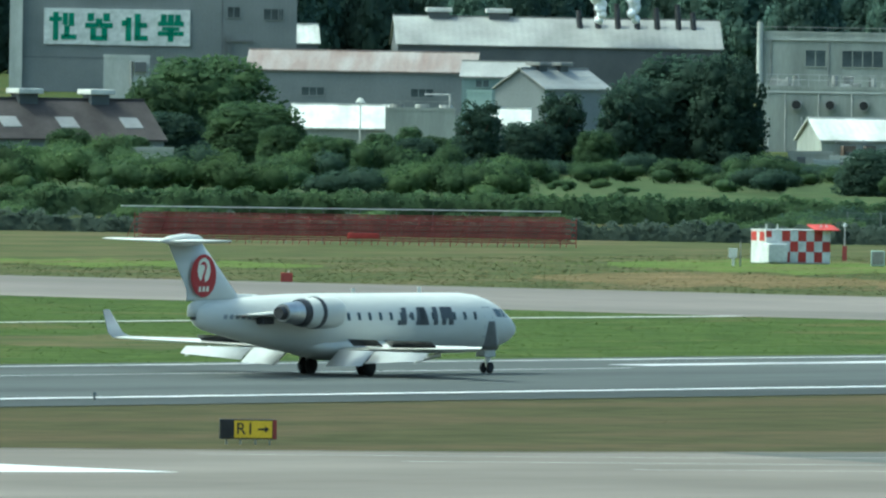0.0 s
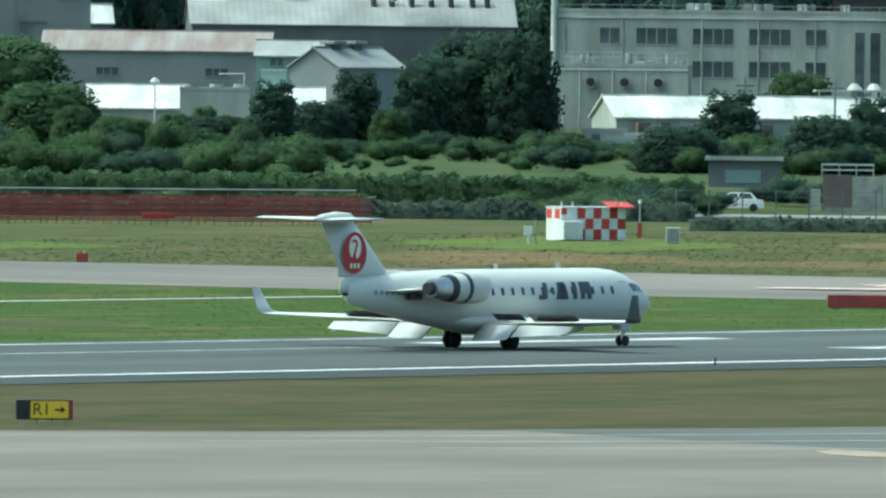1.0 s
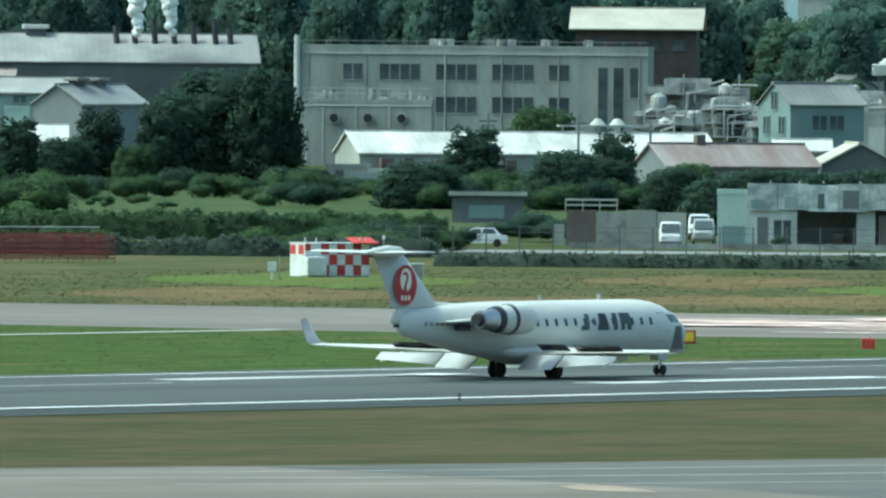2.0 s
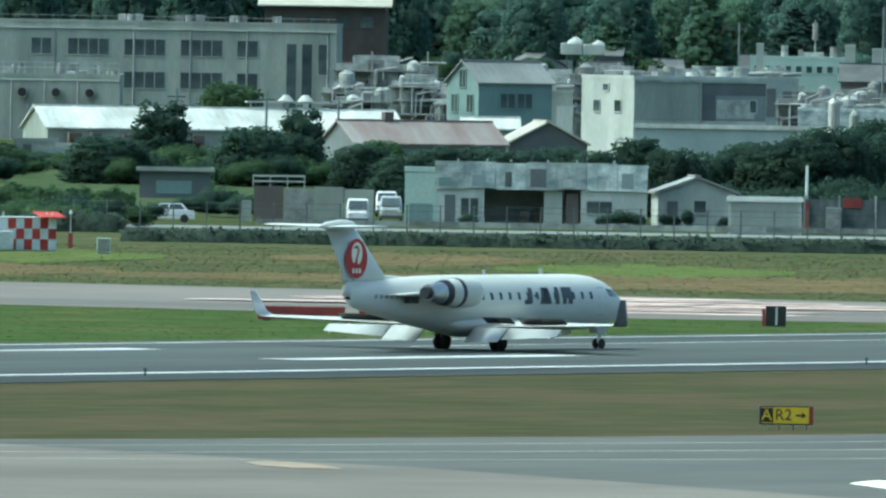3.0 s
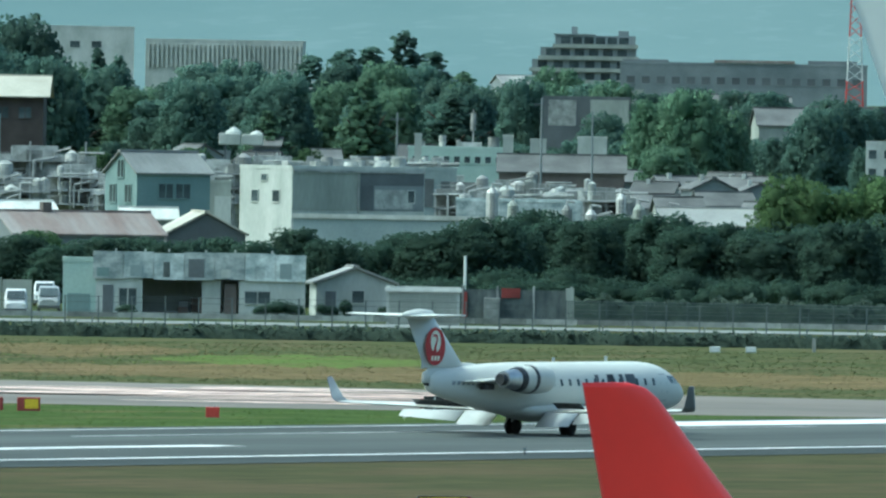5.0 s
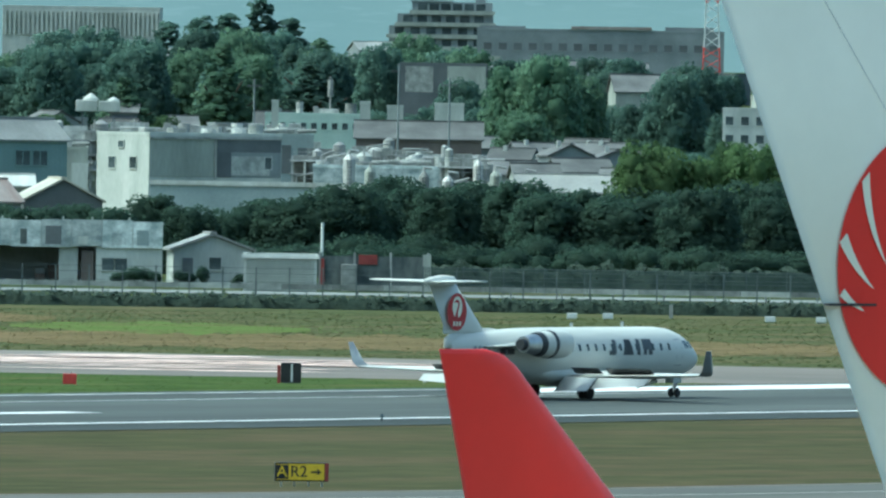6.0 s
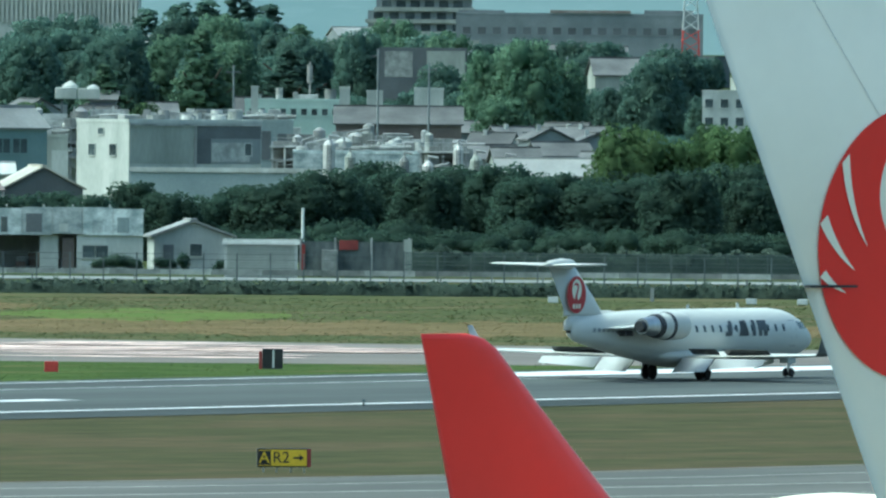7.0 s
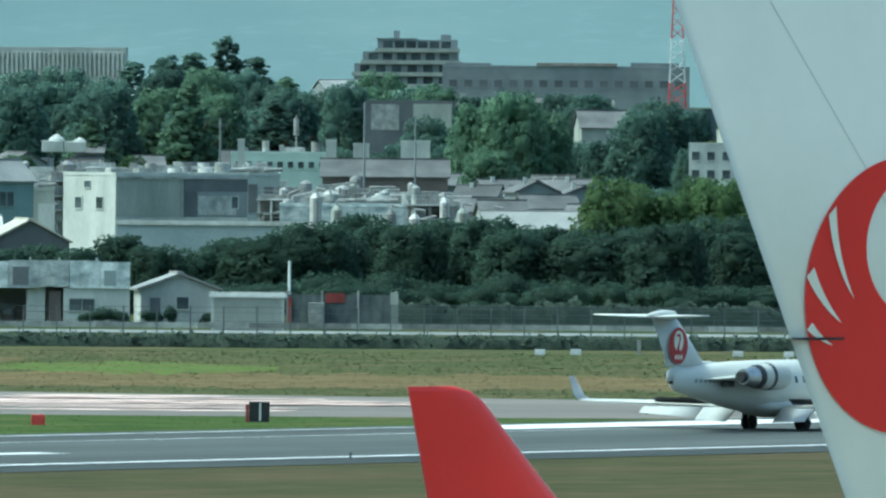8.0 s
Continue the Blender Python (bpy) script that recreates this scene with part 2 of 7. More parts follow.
M = {
    "ground": grass_mat("ground_grass", (0.036, 0.054, 0.017), (0.066, 0.082, 0.027), (0.092, 0.082, 0.038), 0.50, 0.3),
    "grass_near": grass_mat("near_grass", (0.047, 0.049, 0.022), (0.069, 0.066, 0.031), (0.078, 0.065, 0.035), 0.45, 0.45),
    "grass_mid": grass_mat("middle_grass", (0.042, 0.066, 0.017), (0.068, 0.096, 0.026), (0.105, 0.095, 0.04), 0.54, 0.4),
    "grass_far": grass_mat("far_grass", (0.056, 0.067, 0.027), (0.082, 0.090, 0.037), (0.108, 0.092, 0.048), 0.48, 0.3),
    "grass_lime": grass_mat("lush_grass", (0.082, 0.118, 0.030), (0.110, 0.145, 0.038), (0.115, 0.105, 0.045), 0.50, 0.3),
    "grass_straw": grass_mat("straw_grass", (0.105, 0.086, 0.040), (0.145, 0.112, 0.056), (0.165, 0.120, 0.064), 0.5, 0.3),
    "meadow": grass_mat("meadow", (0.042, 0.066, 0.028), (0.076, 0.098, 0.042), (0.105, 0.098, 0.052), 0.56, 1.0),
    "near_asphalt": mat("near_taxiway_asphalt", (0.086, 0.088, 0.082), (0.128, 0.126, 0.116), 0.9, 0.05, 0.3, 0.1, stretch=(0.4, 1.0, 1), grit=0.45, gloss=0.10),
    "asphalt": mat("runway_asphalt", (0.060, 0.067, 0.064), (0.096, 0.104, 0.099), 0.85, 0.10, 1.2, 0.3, stretch=(0.12, 1, 1), grit=0.6, gloss=0.12),
    "shoulder": mat("dark_asphalt", (0.045, 0.052, 0.051), (0.07, 0.078, 0.076), 0.9, 0.1, 2.0, 0.3, stretch=(0.2, 1, 1), grit=0.6, gloss=0.08),
    "taxiway": mat("old_asphalt", (0.142, 0.128, 0.115), (0.205, 0.183, 0.163), 0.9, 0.06, 0.8, 0.3, stretch=(1, 0.3, 1), grit=0.5, gloss=0.12),
    "apron": mat("apron_concrete", (0.142, 0.126, 0.108), (0.196, 0.177, 0.153), 0.9, 0.06, 0.16, 0.1, stretch=(0.6, 1.0, 1), grit=0.45, gloss=0.10),
    "marking": mat("marking_paint", (0.62, 0.63, 0.62), (0.82, 0.83, 0.82), 0.6, 0.5, 5.0, 0.1, stretch=(0.3, 1, 1)),
    "worn_marking": mat("worn_paint", (0.30, 0.31, 0.31), (0.72, 0.73, 0.72), 0.7, 0.35, 5.0, 0.1, stretch=(0.25, 2, 1)),
    "path": mat("pale_path", (0.3, 0.32, 0.28), (0.42, 0.43, 0.38), 0.9, 0.2, 3.0, 0.2),
    "white_paint": mat("aircraft_white", (0.84, 0.82, 0.66), (0.89, 0.87, 0.71), 0.6, 0.35, 3.0, 0.0, grit=0.05, gloss=0.05),
    # pale pink that imitates glare on the taxiway
    "glare_pink": mat("painted_glare", (0.34, 0.245, 0.215), (0.80, 0.60, 0.53), 0.85, 0.3, 0.8, 0.1, grit=0.9, vary=0.3),
    "apron_patch": mat("apron_patch", (0.24, 0.19, 0.14), (0.36, 0.28, 0.20), 0.9, 0.4, 2.0, 0.1, grit=0.6),
    "winglet_grey": mat("winglet_grey", (0.10, 0.112, 0.118), (0.14, 0.152, 0.158), 0.45, 0.5, 4.0, 0.0),
    "jet_white": mat("jet_white", (0.55, 0.555, 0.505), (0.64, 0.645, 0.59), 0.4, 0.25, 2.0, 0.0, grit=0.12, gloss=0.25, stretch=(0.3, 1, 1.5)),
    # lighter bluish grey for far walls, with the haze mixed into it
    "wall_far": mat("haze_tinted_wall", (0.17, 0.195, 0.20), (0.24, 0.265, 0.27), 0.85, 0.2, 3.0, 0.1, vary=0.1),
    "wall_pale": ribbed(mat("pale_blue_sheet", (0.24, 0.29, 0.29), (0.33, 0.38, 0.375), 0.7, 0.2, 4.0, 0.1, vary=0.1), 0.6, depth=0.015),
    "grey_paint": mat("aircraft_grey", (0.24, 0.26, 0.265), (0.32, 0.34, 0.345), 0.35, 0.5, 4.0, 0.0),
    "steel": mat("bare_metal", (0.42, 0.43, 0.43), (0.58, 0.58, 0.57), 0.32, 1.0, 6.0, 0.05, metal=0.9),
    "dark_metal": mat("burnt_metal", (0.03, 0.032, 0.035), (0.07, 0.07, 0.072), 0.45, 2.0, 9.0, 0.1, metal=0.5),
    "red_paint": mat("aircraft_red", (0.70, 0.028, 0.022), (0.76, 0.033, 0.026), 0.3, 0.3, 3.0, 0.0, grit=0.05),
    "letter": mat("dark_lettering", (0.045, 0.05, 0.055), (0.06, 0.065, 0.07), 0.4, 0.5, 4.0, 0.0),
    "glass": mat("dark_glass", (0.035, 0.05, 0.055), (0.085, 0.105, 0.11), 0.15, 0.5, 3.0, 0.0, vary=0.35),
    "rubber": mat("tyre_rubber", (0.018, 0.018, 0.018), (0.03, 0.03, 0.03), 0.8, 2.0, 12.0, 0.2),
    "sign_yellow": mat("sign_yellow", (0.60, 0.42, 0.02), (0.68, 0.49, 0.03), 0.5, 1.5, 6.0, 0.05),
    "sign_black": mat("sign_black", (0.012, 0.013, 0.014), (0.025, 0.026, 0.026), 0.5, 1.5, 6.0, 0.05),
    "red_marker": mat("signal_red", (0.32, 0.035, 0.03), (0.45, 0.055, 0.042), 0.6, 1.0, 6.0, 0.1, vary=0.15, grit=0.6),
    "faded_red": mat("faded_red", (0.17, 0.034, 0.032), (0.27, 0.055, 0.048), 0.75, 0.7, 6.0, 0.1, vary=0.25),
    "signal_white": mat("signal_white", (0.50, 0.53, 0.51), (0.68, 0.70, 0.68), 0.6, 1.2, 6.0, 0.1, vary=0.10, grit=0.5),
    "wall_grey": ribbed(mat("grey_sheet_wall", (0.155, 0.175, 0.178), (0.212, 0.232, 0.234), 0.7, 0.15, 4.0, 0.1, vary=0.08), 0.6, depth=0.015),
    "wall_white": mat("white_render_wall", (0.36, 0.385, 0.355), (0.52, 0.54, 0.505), 0.8, 0.35, 4.0, 0.15, vary=0.08, stretch=(1, 1, 0.35)),
    "wall_cream": mat("pale_concrete_wall", (0.24, 0.262, 0.232), (0.37, 0.392, 0.350), 0.85, 0.3, 3.0, 0.2, vary=0.06, stretch=(1, 1, 0.3)),
    "wall_blue": ribbed(mat("teal_sheet_wall", (0.165, 0.235, 0.23), (0.225, 0.30, 0.29), 0.7, 0.2, 4.0, 0.1), 0.6, depth=0.015),
    "wall_mint": mat("mint_wall", (0.36, 0.47, 0.42), (0.46, 0.56, 0.50), 0.8, 0.2, 4.0, 0.1),
    "wall_umber": mat("dark_umber_wall", (0.045, 0.038, 0.035), (0.075, 0.062, 0.058), 0.8, 0.3, 4.0, 0.15),
    "net": mat("green_wind_net", (0.045, 0.070, 0.066), (0.066, 0.094, 0.088), 0.8, 0.5, 4.0, 0.0),
    "wall_brown": mat("brown_wall", (0.10, 0.085, 0.078), (0.155, 0.135, 0.122), 0.8, 0.3, 4.0, 0.15),
    "wall_dark": mat("dark_wall", (0.09, 0.10, 0.105), (0.14, 0.15, 0.155), 0.8, 0.2, 4.0, 0.15, vary=0.2),
    "roof_white": ribbed(mat("white_sheet_roof", (0.44, 0.45, 0.41), (0.72, 0.73, 0.69), 0.5, 0.35, 3.0, 0.05, vary=0.08, stretch=(1.0, 0.4, 1), grit=0.3, gloss=0.2), 0.8),
    "roof_grey": ribbed(mat("weathered_sheet_roof", (0.18, 0.185, 0.175), (0.34, 0.345, 0.325), 0.6, 0.12, 3.0, 0.1, vary=0.12), 0.9),
    "roof_rust": ribbed(mat("rusty_sheet_roof", (0.19, 0.135, 0.118), (0.30, 0.275, 0.255), 0.65, 0.22, 3.0, 0.1, stretch=(1.6, 0.25, 1)), 0.9),
    "roof_brown": mat("brown_tile_roof", (0.060, 0.054, 0.052), (0.098, 0.088, 0.084), 0.85, 0.25, 3.0, 0.2, gloss=0.1),
    "roof_tan": mat("tan_roof", (0.36, 0.34, 0.28), (0.47, 0.45, 0.38), 0.7, 0.2, 3.0, 0.1),
    "roof_tile": mat("grey_tile_roof", (0.075, 0.078, 0.078), (0.145, 0.148, 0.145), 0.85, 0.25, 2.5, 0.3, vary=0.3),
    "skylight": mat("pale_skylight", (0.25, 0.25, 0.24), (0.33, 0.33, 0.315), 0.4, 0.3, 3.0, 0.0),
    "green_letter": mat("green_lettering", (0.015, 0.17, 0.10), (0.022, 0.22, 0.13), 0.6, 0.5, 4.0, 0.0),
    "pipe": mat("plant_metal", (0.26, 0.27, 0.26), (0.45, 0.45, 0.43), 0.5, 0.8, 5.0, 0.1, metal=0.3, vary=0.3),
    "plant_box": mat("plant_cladding", (0.20, 0.215, 0.20), (0.40, 0.41, 0.385), 0.7, 0.9, 5.0, 0.1, vary=0.4, grit=0.6),
    "wood": mat("old_wood", (0.10, 0.075, 0.06), (0.17, 0.135, 0.11), 0.85, 1.0, 8.0, 0.3, vary=0.2),
    "bark": mat("bark", (0.05, 0.04, 0.03), (0.10, 0.08, 0.06), 0.95, 1.0, 6.0, 0.6),
    "leaf_dark": mat("dark_foliage", (0.046, 0.080, 0.060), (0.066, 0.104, 0.072), 0.6, 0.3, 4.0, 0.0, vary=0.14, island=0.14, leafy=0.6),
    # hedge green greyed and lightened to carry the haze over it
    "hedge_grey": mat("haze_tinted_hedge", (0.066, 0.092, 0.072), (0.092, 0.120, 0.092), 0.7, 0.3, 4.0, 0.0, island=0.1, leafy=0.5),
    "leaf_mid": mat("green_foliage", (0.058, 0.100, 0.050), (0.086, 0.136, 0.060), 0.6, 0.3, 4.0, 0.0, vary=0.2, island=0.18, leafy=0.55),
    "leaf_light": mat("bright_foliage", (0.080, 0.130, 0.056), (0.110, 0.168, 0.070), 0.6, 0.3, 4.0, 0.0, vary=0.18, island=0.18, leafy=0.55),
    # far leaves made paler and bluer: haze put into the leaf colour
    "leaf_haze_tint": mat("haze_tinted_foliage", (0.084, 0.142, 0.118), (0.114, 0.172, 0.132), 0.65, 0.2, 3.0, 0.0, vary=0.26, island=0.12, leafy=0.6),
    "mesh_screen": mat("weathered_dark_screen", (0.055, 0.07, 0.072), (0.14, 0.155, 0.15), 0.8, 0.9, 5.0, 0.1, stretch=(1.4, 1, 0.6)),
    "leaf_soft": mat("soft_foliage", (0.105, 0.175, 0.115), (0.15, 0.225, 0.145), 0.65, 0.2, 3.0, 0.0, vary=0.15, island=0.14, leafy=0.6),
    "tuft_near": mat("near_tufts", (0.056, 0.062, 0.027), (0.090, 0.086, 0.038), 0.9, 0.25, 1.5, 0.0, island=0.25, leafy=0.5),
    "tuft_mid": mat("middle_tufts", (0.054, 0.086, 0.022), (0.084, 0.116, 0.033), 0.9, 0.25, 1.5, 0.0, island=0.25, leafy=0.5),
    "tuft_far": mat("far_tufts", (0.060, 0.080, 0.030), (0.098, 0.100, 0.044), 0.9, 0.25, 1.5, 0.0, island=0.3, leafy=0.5),
    "tuft_lime": mat("lush_tufts", (0.092, 0.134, 0.036), (0.125, 0.165, 0.048), 0.9, 0.25, 1.5, 0.0, island=0.25, leafy=0.5),
    "tuft_straw": mat("straw_tufts", (0.120, 0.106, 0.048), (0.180, 0.138, 0.074), 0.9, 0.25, 1.5, 0.0, island=0.3, leafy=0.5),
    "flap_grey": mat("flap_grey", (0.33, 0.345, 0.34), (0.43, 0.445, 0.435), 0.5, 0.6, 4.0, 0.0, grit=0.15, gloss=0.2),
    # emblem red darkened to hold the shade on the jet's fin
    "emblem_red_shaded": mat("emblem_red_shaded", (0.36, 0.020, 0.026), (0.42, 0.026, 0.032), 0.4, 0.5, 3.0, 0.0, grit=0.1),
    "fence": mat("galvanised_mesh", (0.10, 0.12, 0.12), (0.16, 0.18, 0.18), 0.6, 0.6, 5.0, 0.1, metal=0.4),
    "car_white": mat("white_car_paint", (0.70, 0.71, 0.71), (0.76, 0.77, 0.77), 0.25, 0.5, 3.0, 0.0),
    "car_silver": mat("silver_car_paint", (0.40, 0.42, 0.42), (0.48, 0.50, 0.50), 0.3, 0.5, 3.0, 0.0, metal=0.4),
    "weathered": mat("weathered_panel", (0.24, 0.29, 0.29), (0.60, 0.64, 0.62), 0.75, 1.1, 5.0, 0.1, stretch=(0.8, 1, 1.2), vary=0.3, grit=0.7),
    "road": mat("perimeter_road", (0.15, 0.16, 0.152), (0.23, 0.24, 0.225), 0.85, 0.1, 3.0, 0.2),
    "steam": mat("white_steam", (0.80, 0.82, 0.82), (0.9, 0.92, 0.92), 1.0, 0.5, 2.0, 0.0),
}


# ---- mesh helpers ----
def mesh_of(name, verts, faces, smooth=False):
    me = bpy.data.meshes.new(name)
    me.from_pydata([tuple(v) for v in verts], [], faces)
    if smooth:
        me.polygons.foreach_set("use_smooth", [True] * len(me.polygons))
    me.update()
    return me


def part(name, me, material, parent=None, label=""):
    """Links a mesh (or a bmesh) as one object under a thing or a part."""
    if isinstance(me, bmesh.types.BMesh):
        bm, me = me, bpy.data.meshes.new(name)
        bm.to_mesh(me)
        bm.free()
    if not me.materials:
        me.materials.append(M[material])
    ob = new(name, me)
    if parent is not None:
        ob.parent = parent
    return tagged(ob, label)


def box_into(bm, x0, x1, y0, y1, z0, z1, bevel=0.0):
    r = bmesh.ops.create_cube(bm, size=1.0, matrix=Matrix.LocRotScale(((x0 + x1) / 2, (y0 + y1) / 2, (z0 + z1) / 2), None, (x1 - x0, y1 - y0, z1 - z0)))
    if bevel:
        edges = list({e for v in r["verts"] for e in v.link_edges})
        bmesh.ops.bevel(bm, geom=edges, offset=bevel, segments=2, profile=0.6, affect="EDGES")
    return bm


def boxes(*rows, bevel=0.0):
    bm = bmesh.new()
    for r in rows:
        box_into(bm, *r, bevel=bevel)
    return bm


def tube_into(bm, a, b, r0, r1=None, seg=10):
    """A tapered rod from a to b."""
    a, b = Vector(a), Vector(b)
    d = b - a
    m = Matrix.Translation((a + b) / 2) @ d.to_track_quat("Z", "Y").to_matrix().to_4x4()
    bmesh.ops.create_cone(bm, cap_ends=True, segments=seg, radius1=r0, radius2=r0 if r1 is None else r1, depth=d.length, matrix=m)
    return bm


def loft(rings, closed_ends=True):
    """Verts and faces through rings of equal length."""
    k = len(rings[0])
    verts = [v for r in rings for v in r]
    faces = [(i * k + j, i * k + (j + 1) % k, (i + 1) * k + (j + 1) % k, (i + 1) * k + j) for i in range(len(rings) - 1) for j in range(k)]
    if closed_ends:
        faces += [tuple(range(k))[::-1], tuple((len(rings) - 1) * k + j for j in range(k))]
    return verts, faces


def section(chord, thick, n=9):
    """An aerofoil outline, leading edge at 0, trailing edge at -chord, as (x, height)."""
    s = [0.5 - 0.5 * math.cos(math.pi * i / n) for i in range(n + 1)]
    y = [thick * chord * 5 * (0.2969 * math.sqrt(x) - 0.126 * x - 0.3516 * x * x + 0.2843 * x ** 3 - 0.1036 * x ** 4) for x in s]
    return [(-x * chord, v + 0.01 * (1 - x)) for x, v in zip(s, y)] + [(-x * chord, -v) for x, v in list(zip(s, y))[-1:0:-1]]


def wing(name, stations, material, parent, label="", upright=False):
    """A wing through stations (leading edge x, y, z, chord, thickness ratio); upright: a fin, whose thickness lies across."""
    rings = []
    for x, y, z, c, t in stations:
        rings.append([(x + a, y + b, z) if upright else (x + a, y, z + b) for a, b in section(c, t)])
    v, f = loft(rings)
    return part(name, mesh_of(name, v, f, True), material, parent, label)


def word(body, size, depth=0.004):
    """A mesh of lettering in the built-in font, standing in the xz plane and facing -y."""
    cu = bpy.data.curves.new("word", "FONT")
    cu.body, cu.size, cu.extrude, cu.align_x, cu.align_y = body, size, depth, "CENTER", "CENTER"
    ob = new("word", cu)
    me = bpy.data.meshes.new_from_object(ob.evaluated_get(bpy.context.evaluated_depsgraph_get()))
    bpy.data.objects.remove(ob)
    me.transform(pose(0, 0, 0, 90, 0, 0))
    return me


def empty(name, m, label, category, group=""):
    ob = new(name)
    ob.matrix_world = m
    return tagged(ob, label, category, group)


def rise(d):
    """The ground's height at a distance from the viewer: level airfield, then a gentle slope up to the far town."""
    return 0.0 if d < 1900 else (d - 1900) / 700 * 8 if d < 2600 else 8 + (d - 2600) / 800 * 10 if d < 3400 else 18.0


def spot(az, d, z=None, turn=0.0):
    """The pose of a thing at a bearing (degrees right of the first line of sight) and a distance, x to the viewer's right, y away, turned to the left by turn."""
    a = radians(AXIS - az)
    return pose(d * math.cos(a), d * math.sin(a), rise(d) if z is None else z, 0, 0, AXIS - az - 90 + turn)


def sheet(name, points, z, material, label="", category=""):
    me = mesh_of(name, [(x, y, z) for x, y in points], [tuple(range(len(points)))])
    ob = part(name, me, material)
    return tagged(ob, label, category, kind="structure")


# ---- ground ----
def ground():
    """One sheet from behind the viewer to the foot of the hills, in rings round the viewer."""
    dist = [0, 200, 400, 700, 1100, 1500, 1900, 2100, 2350, 2600, 3000, 3400, 4000, 4900]
    n = 72
    verts, faces = [(0, 0, 0)], []
    for d in dist[1:]:
        for j in range(n):
            a = 2 * math.pi * j / n
            verts.append((d * math.cos(a), d * math.sin(a), rise(d)))
    for j in range(n):
        faces.append((0, 1 + j, 1 + (j + 1) % n))
    for i in range(len(dist) - 2):
        for j in range(n):
            a, b = 1 + i * n + j, 1 + i * n + (j + 1) % n
            faces.append((a, a + n, b + n, b))
    tagged(part("ground", mesh_of("ground", verts, faces), "ground"), "level green airfield and land reaching to the hills", "ground", kind="structure")


ground()
# the near taxiway's edge bends from the apron into a line along the runway
EDGE = [(410, 414), (440, 400), (475, 382), (497, 371), (511, 361), (528, 354), (553, 347), (575, 343), (610, 341), (900, 340)]
sheet("grass_near", EDGE + [(900, 414)], 0.02, "grass_near", "dry brownish green mown grass beside the runway", "grass")
sheet("apron", [(-250, -120), (900, -120)] + EDGE[::-1] + [(200, 414), (-250, 414)], 0.03, "apron", "pale worn concrete taxiway and apron", "taxiway")
sheet("near_taxiway", [(520, 357.5), (528, 354), (553, 347), (575, 343), (610, 341), (900, 340), (900, 150), (400, 150), (506, 326)], 0.036, "near_asphalt", "darker asphalt taxiway joining the pale apron", "taxiway")
sheet("runway", [(200, 413.5), (1040, 413.5), (1040, 459), (200, 459)], 0.04, "asphalt", "grey asphalt runway with painted edge lines", "runway")
sheet("runway_shoulder", [(200, 410.2), (1040, 410.2), (1040, 417.2), (200, 417.2)], 0.05, "shoulder", "dark asphalt strip along the runway", "runway")
# the old taxiway curves into the runway; its near side and far side
TAXI_NEAR = [(790, 459), (783, 465), (777, 474), (770, 484), (763, 500), (760, 520), (758, 600), (750, 1000)]
TAXI_FAR = [(850, 459), (841, 474), (836, 492), (826, 545), (815, 611), (800, 700), (770, 1000)]
sheet("grass_middle", [(200, 459)] + TAXI_NEAR[:-1] + [(756, 800), (200, 800)], 0.02, "grass_mid", "green mown grass between runway and taxiway", "grass")
sheet("taxiway_cross", TAXI_NEAR + TAXI_FAR[::-1], 0.03, "taxiway", "pinkish grey old asphalt taxiway meeting the runway", "taxiway")
sheet("grass_far", TAXI_FAR + [(990, 780), (1080, 560), (1120, 459)], 0.02, "grass_far", "yellowing grass with straw-coloured patches", "grass")


def field(az0, az1, d0, d1, seed, rough=7.0):
    """The ragged outline of a stretch of grass, between two bearings and two distances from the viewer."""
    rng = random.Random(seed)
    near, far = [], []
    n = max(8, int((az1 - az0) * 16))
    for i in range(n + 1):
        az, e = az0 + (az1 - az0) * i / n, min(1.0, 3.0 * min(i, n - i) / n)
        mid, half = (d0 + d1) / 2, (d1 - d0) / 2 * (0.25 + 0.75 * e)
        a = radians(AXIS - az)
        for row, d in ((near, mid - half), (far, mid + half)):
            q = d + rng.uniform(-rough, rough) * e
            row.append((q * math.cos(a), q * math.sin(a)))
    return near + far[::-1]


LUSH = [field(2.75, 3.75, 1056, 1104, 1), field(0.55, 1.65, 1078, 1136, 2), field(-1.7, -0.4, 1060, 1090, 5)]
STRAW = [field(1.45, 6.5, 1004, 1060, 3), field(0.3, 1.5, 1020, 1072, 6), field(2.0, 2.9, 1090, 1140, 8)]
for pts in LUSH:
    sheet("grass_bright", pts, 0.04, "grass_lime", "lush bright green stretch in the far grass", "grass")
for k, pts in enumerate(STRAW):
    sheet("grass_dry", pts, 0.03 + 0.004 * (k == 0), "grass_straw", "straw-coloured dry stretch of far grass", "grass")
sheet("grass_dry", field(-1.7, -0.3, 806, 838, 9, 4.0), 0.03, "grass_far", "straw-coloured dry stretch between runway and path", "grass")
sheet("meadow", field(-1.9, 2.45, 1330, 1700, 11, 5.0), 0.03, "meadow", "rough olive meadow on the bank beyond the airfield", "grass")
glare_rng = random.Random(12)
for i in range(26):  # glare painted as pale pink patches, longest across the taxiway
    cx, cy = glare_rng.uniform(784, 819), glare_rng.uniform(490, 522)
    long, deep, turn = glare_rng.uniform(3.0, 11.0), glare_rng.uniform(1.0, 3.4), radians(121 + glare_rng.uniform(-3, 3))
    blob = []
    for k in range(18):
        a, q = 2 * math.pi * k / 18, glare_rng.uniform(0.65, 1.1)
        u, v = long * q * math.cos(a), deep * q * math.sin(a)
        blob.append((cx + u * math.cos(turn) - v * math.sin(turn), cy + u * math.sin(turn) + v * math.cos(turn)))
    sheet("worn_patch", blob, 0.05 + 0.003 * i, "glare_pink", "pale pinkish patch painted for glare on the taxiway", "marking")
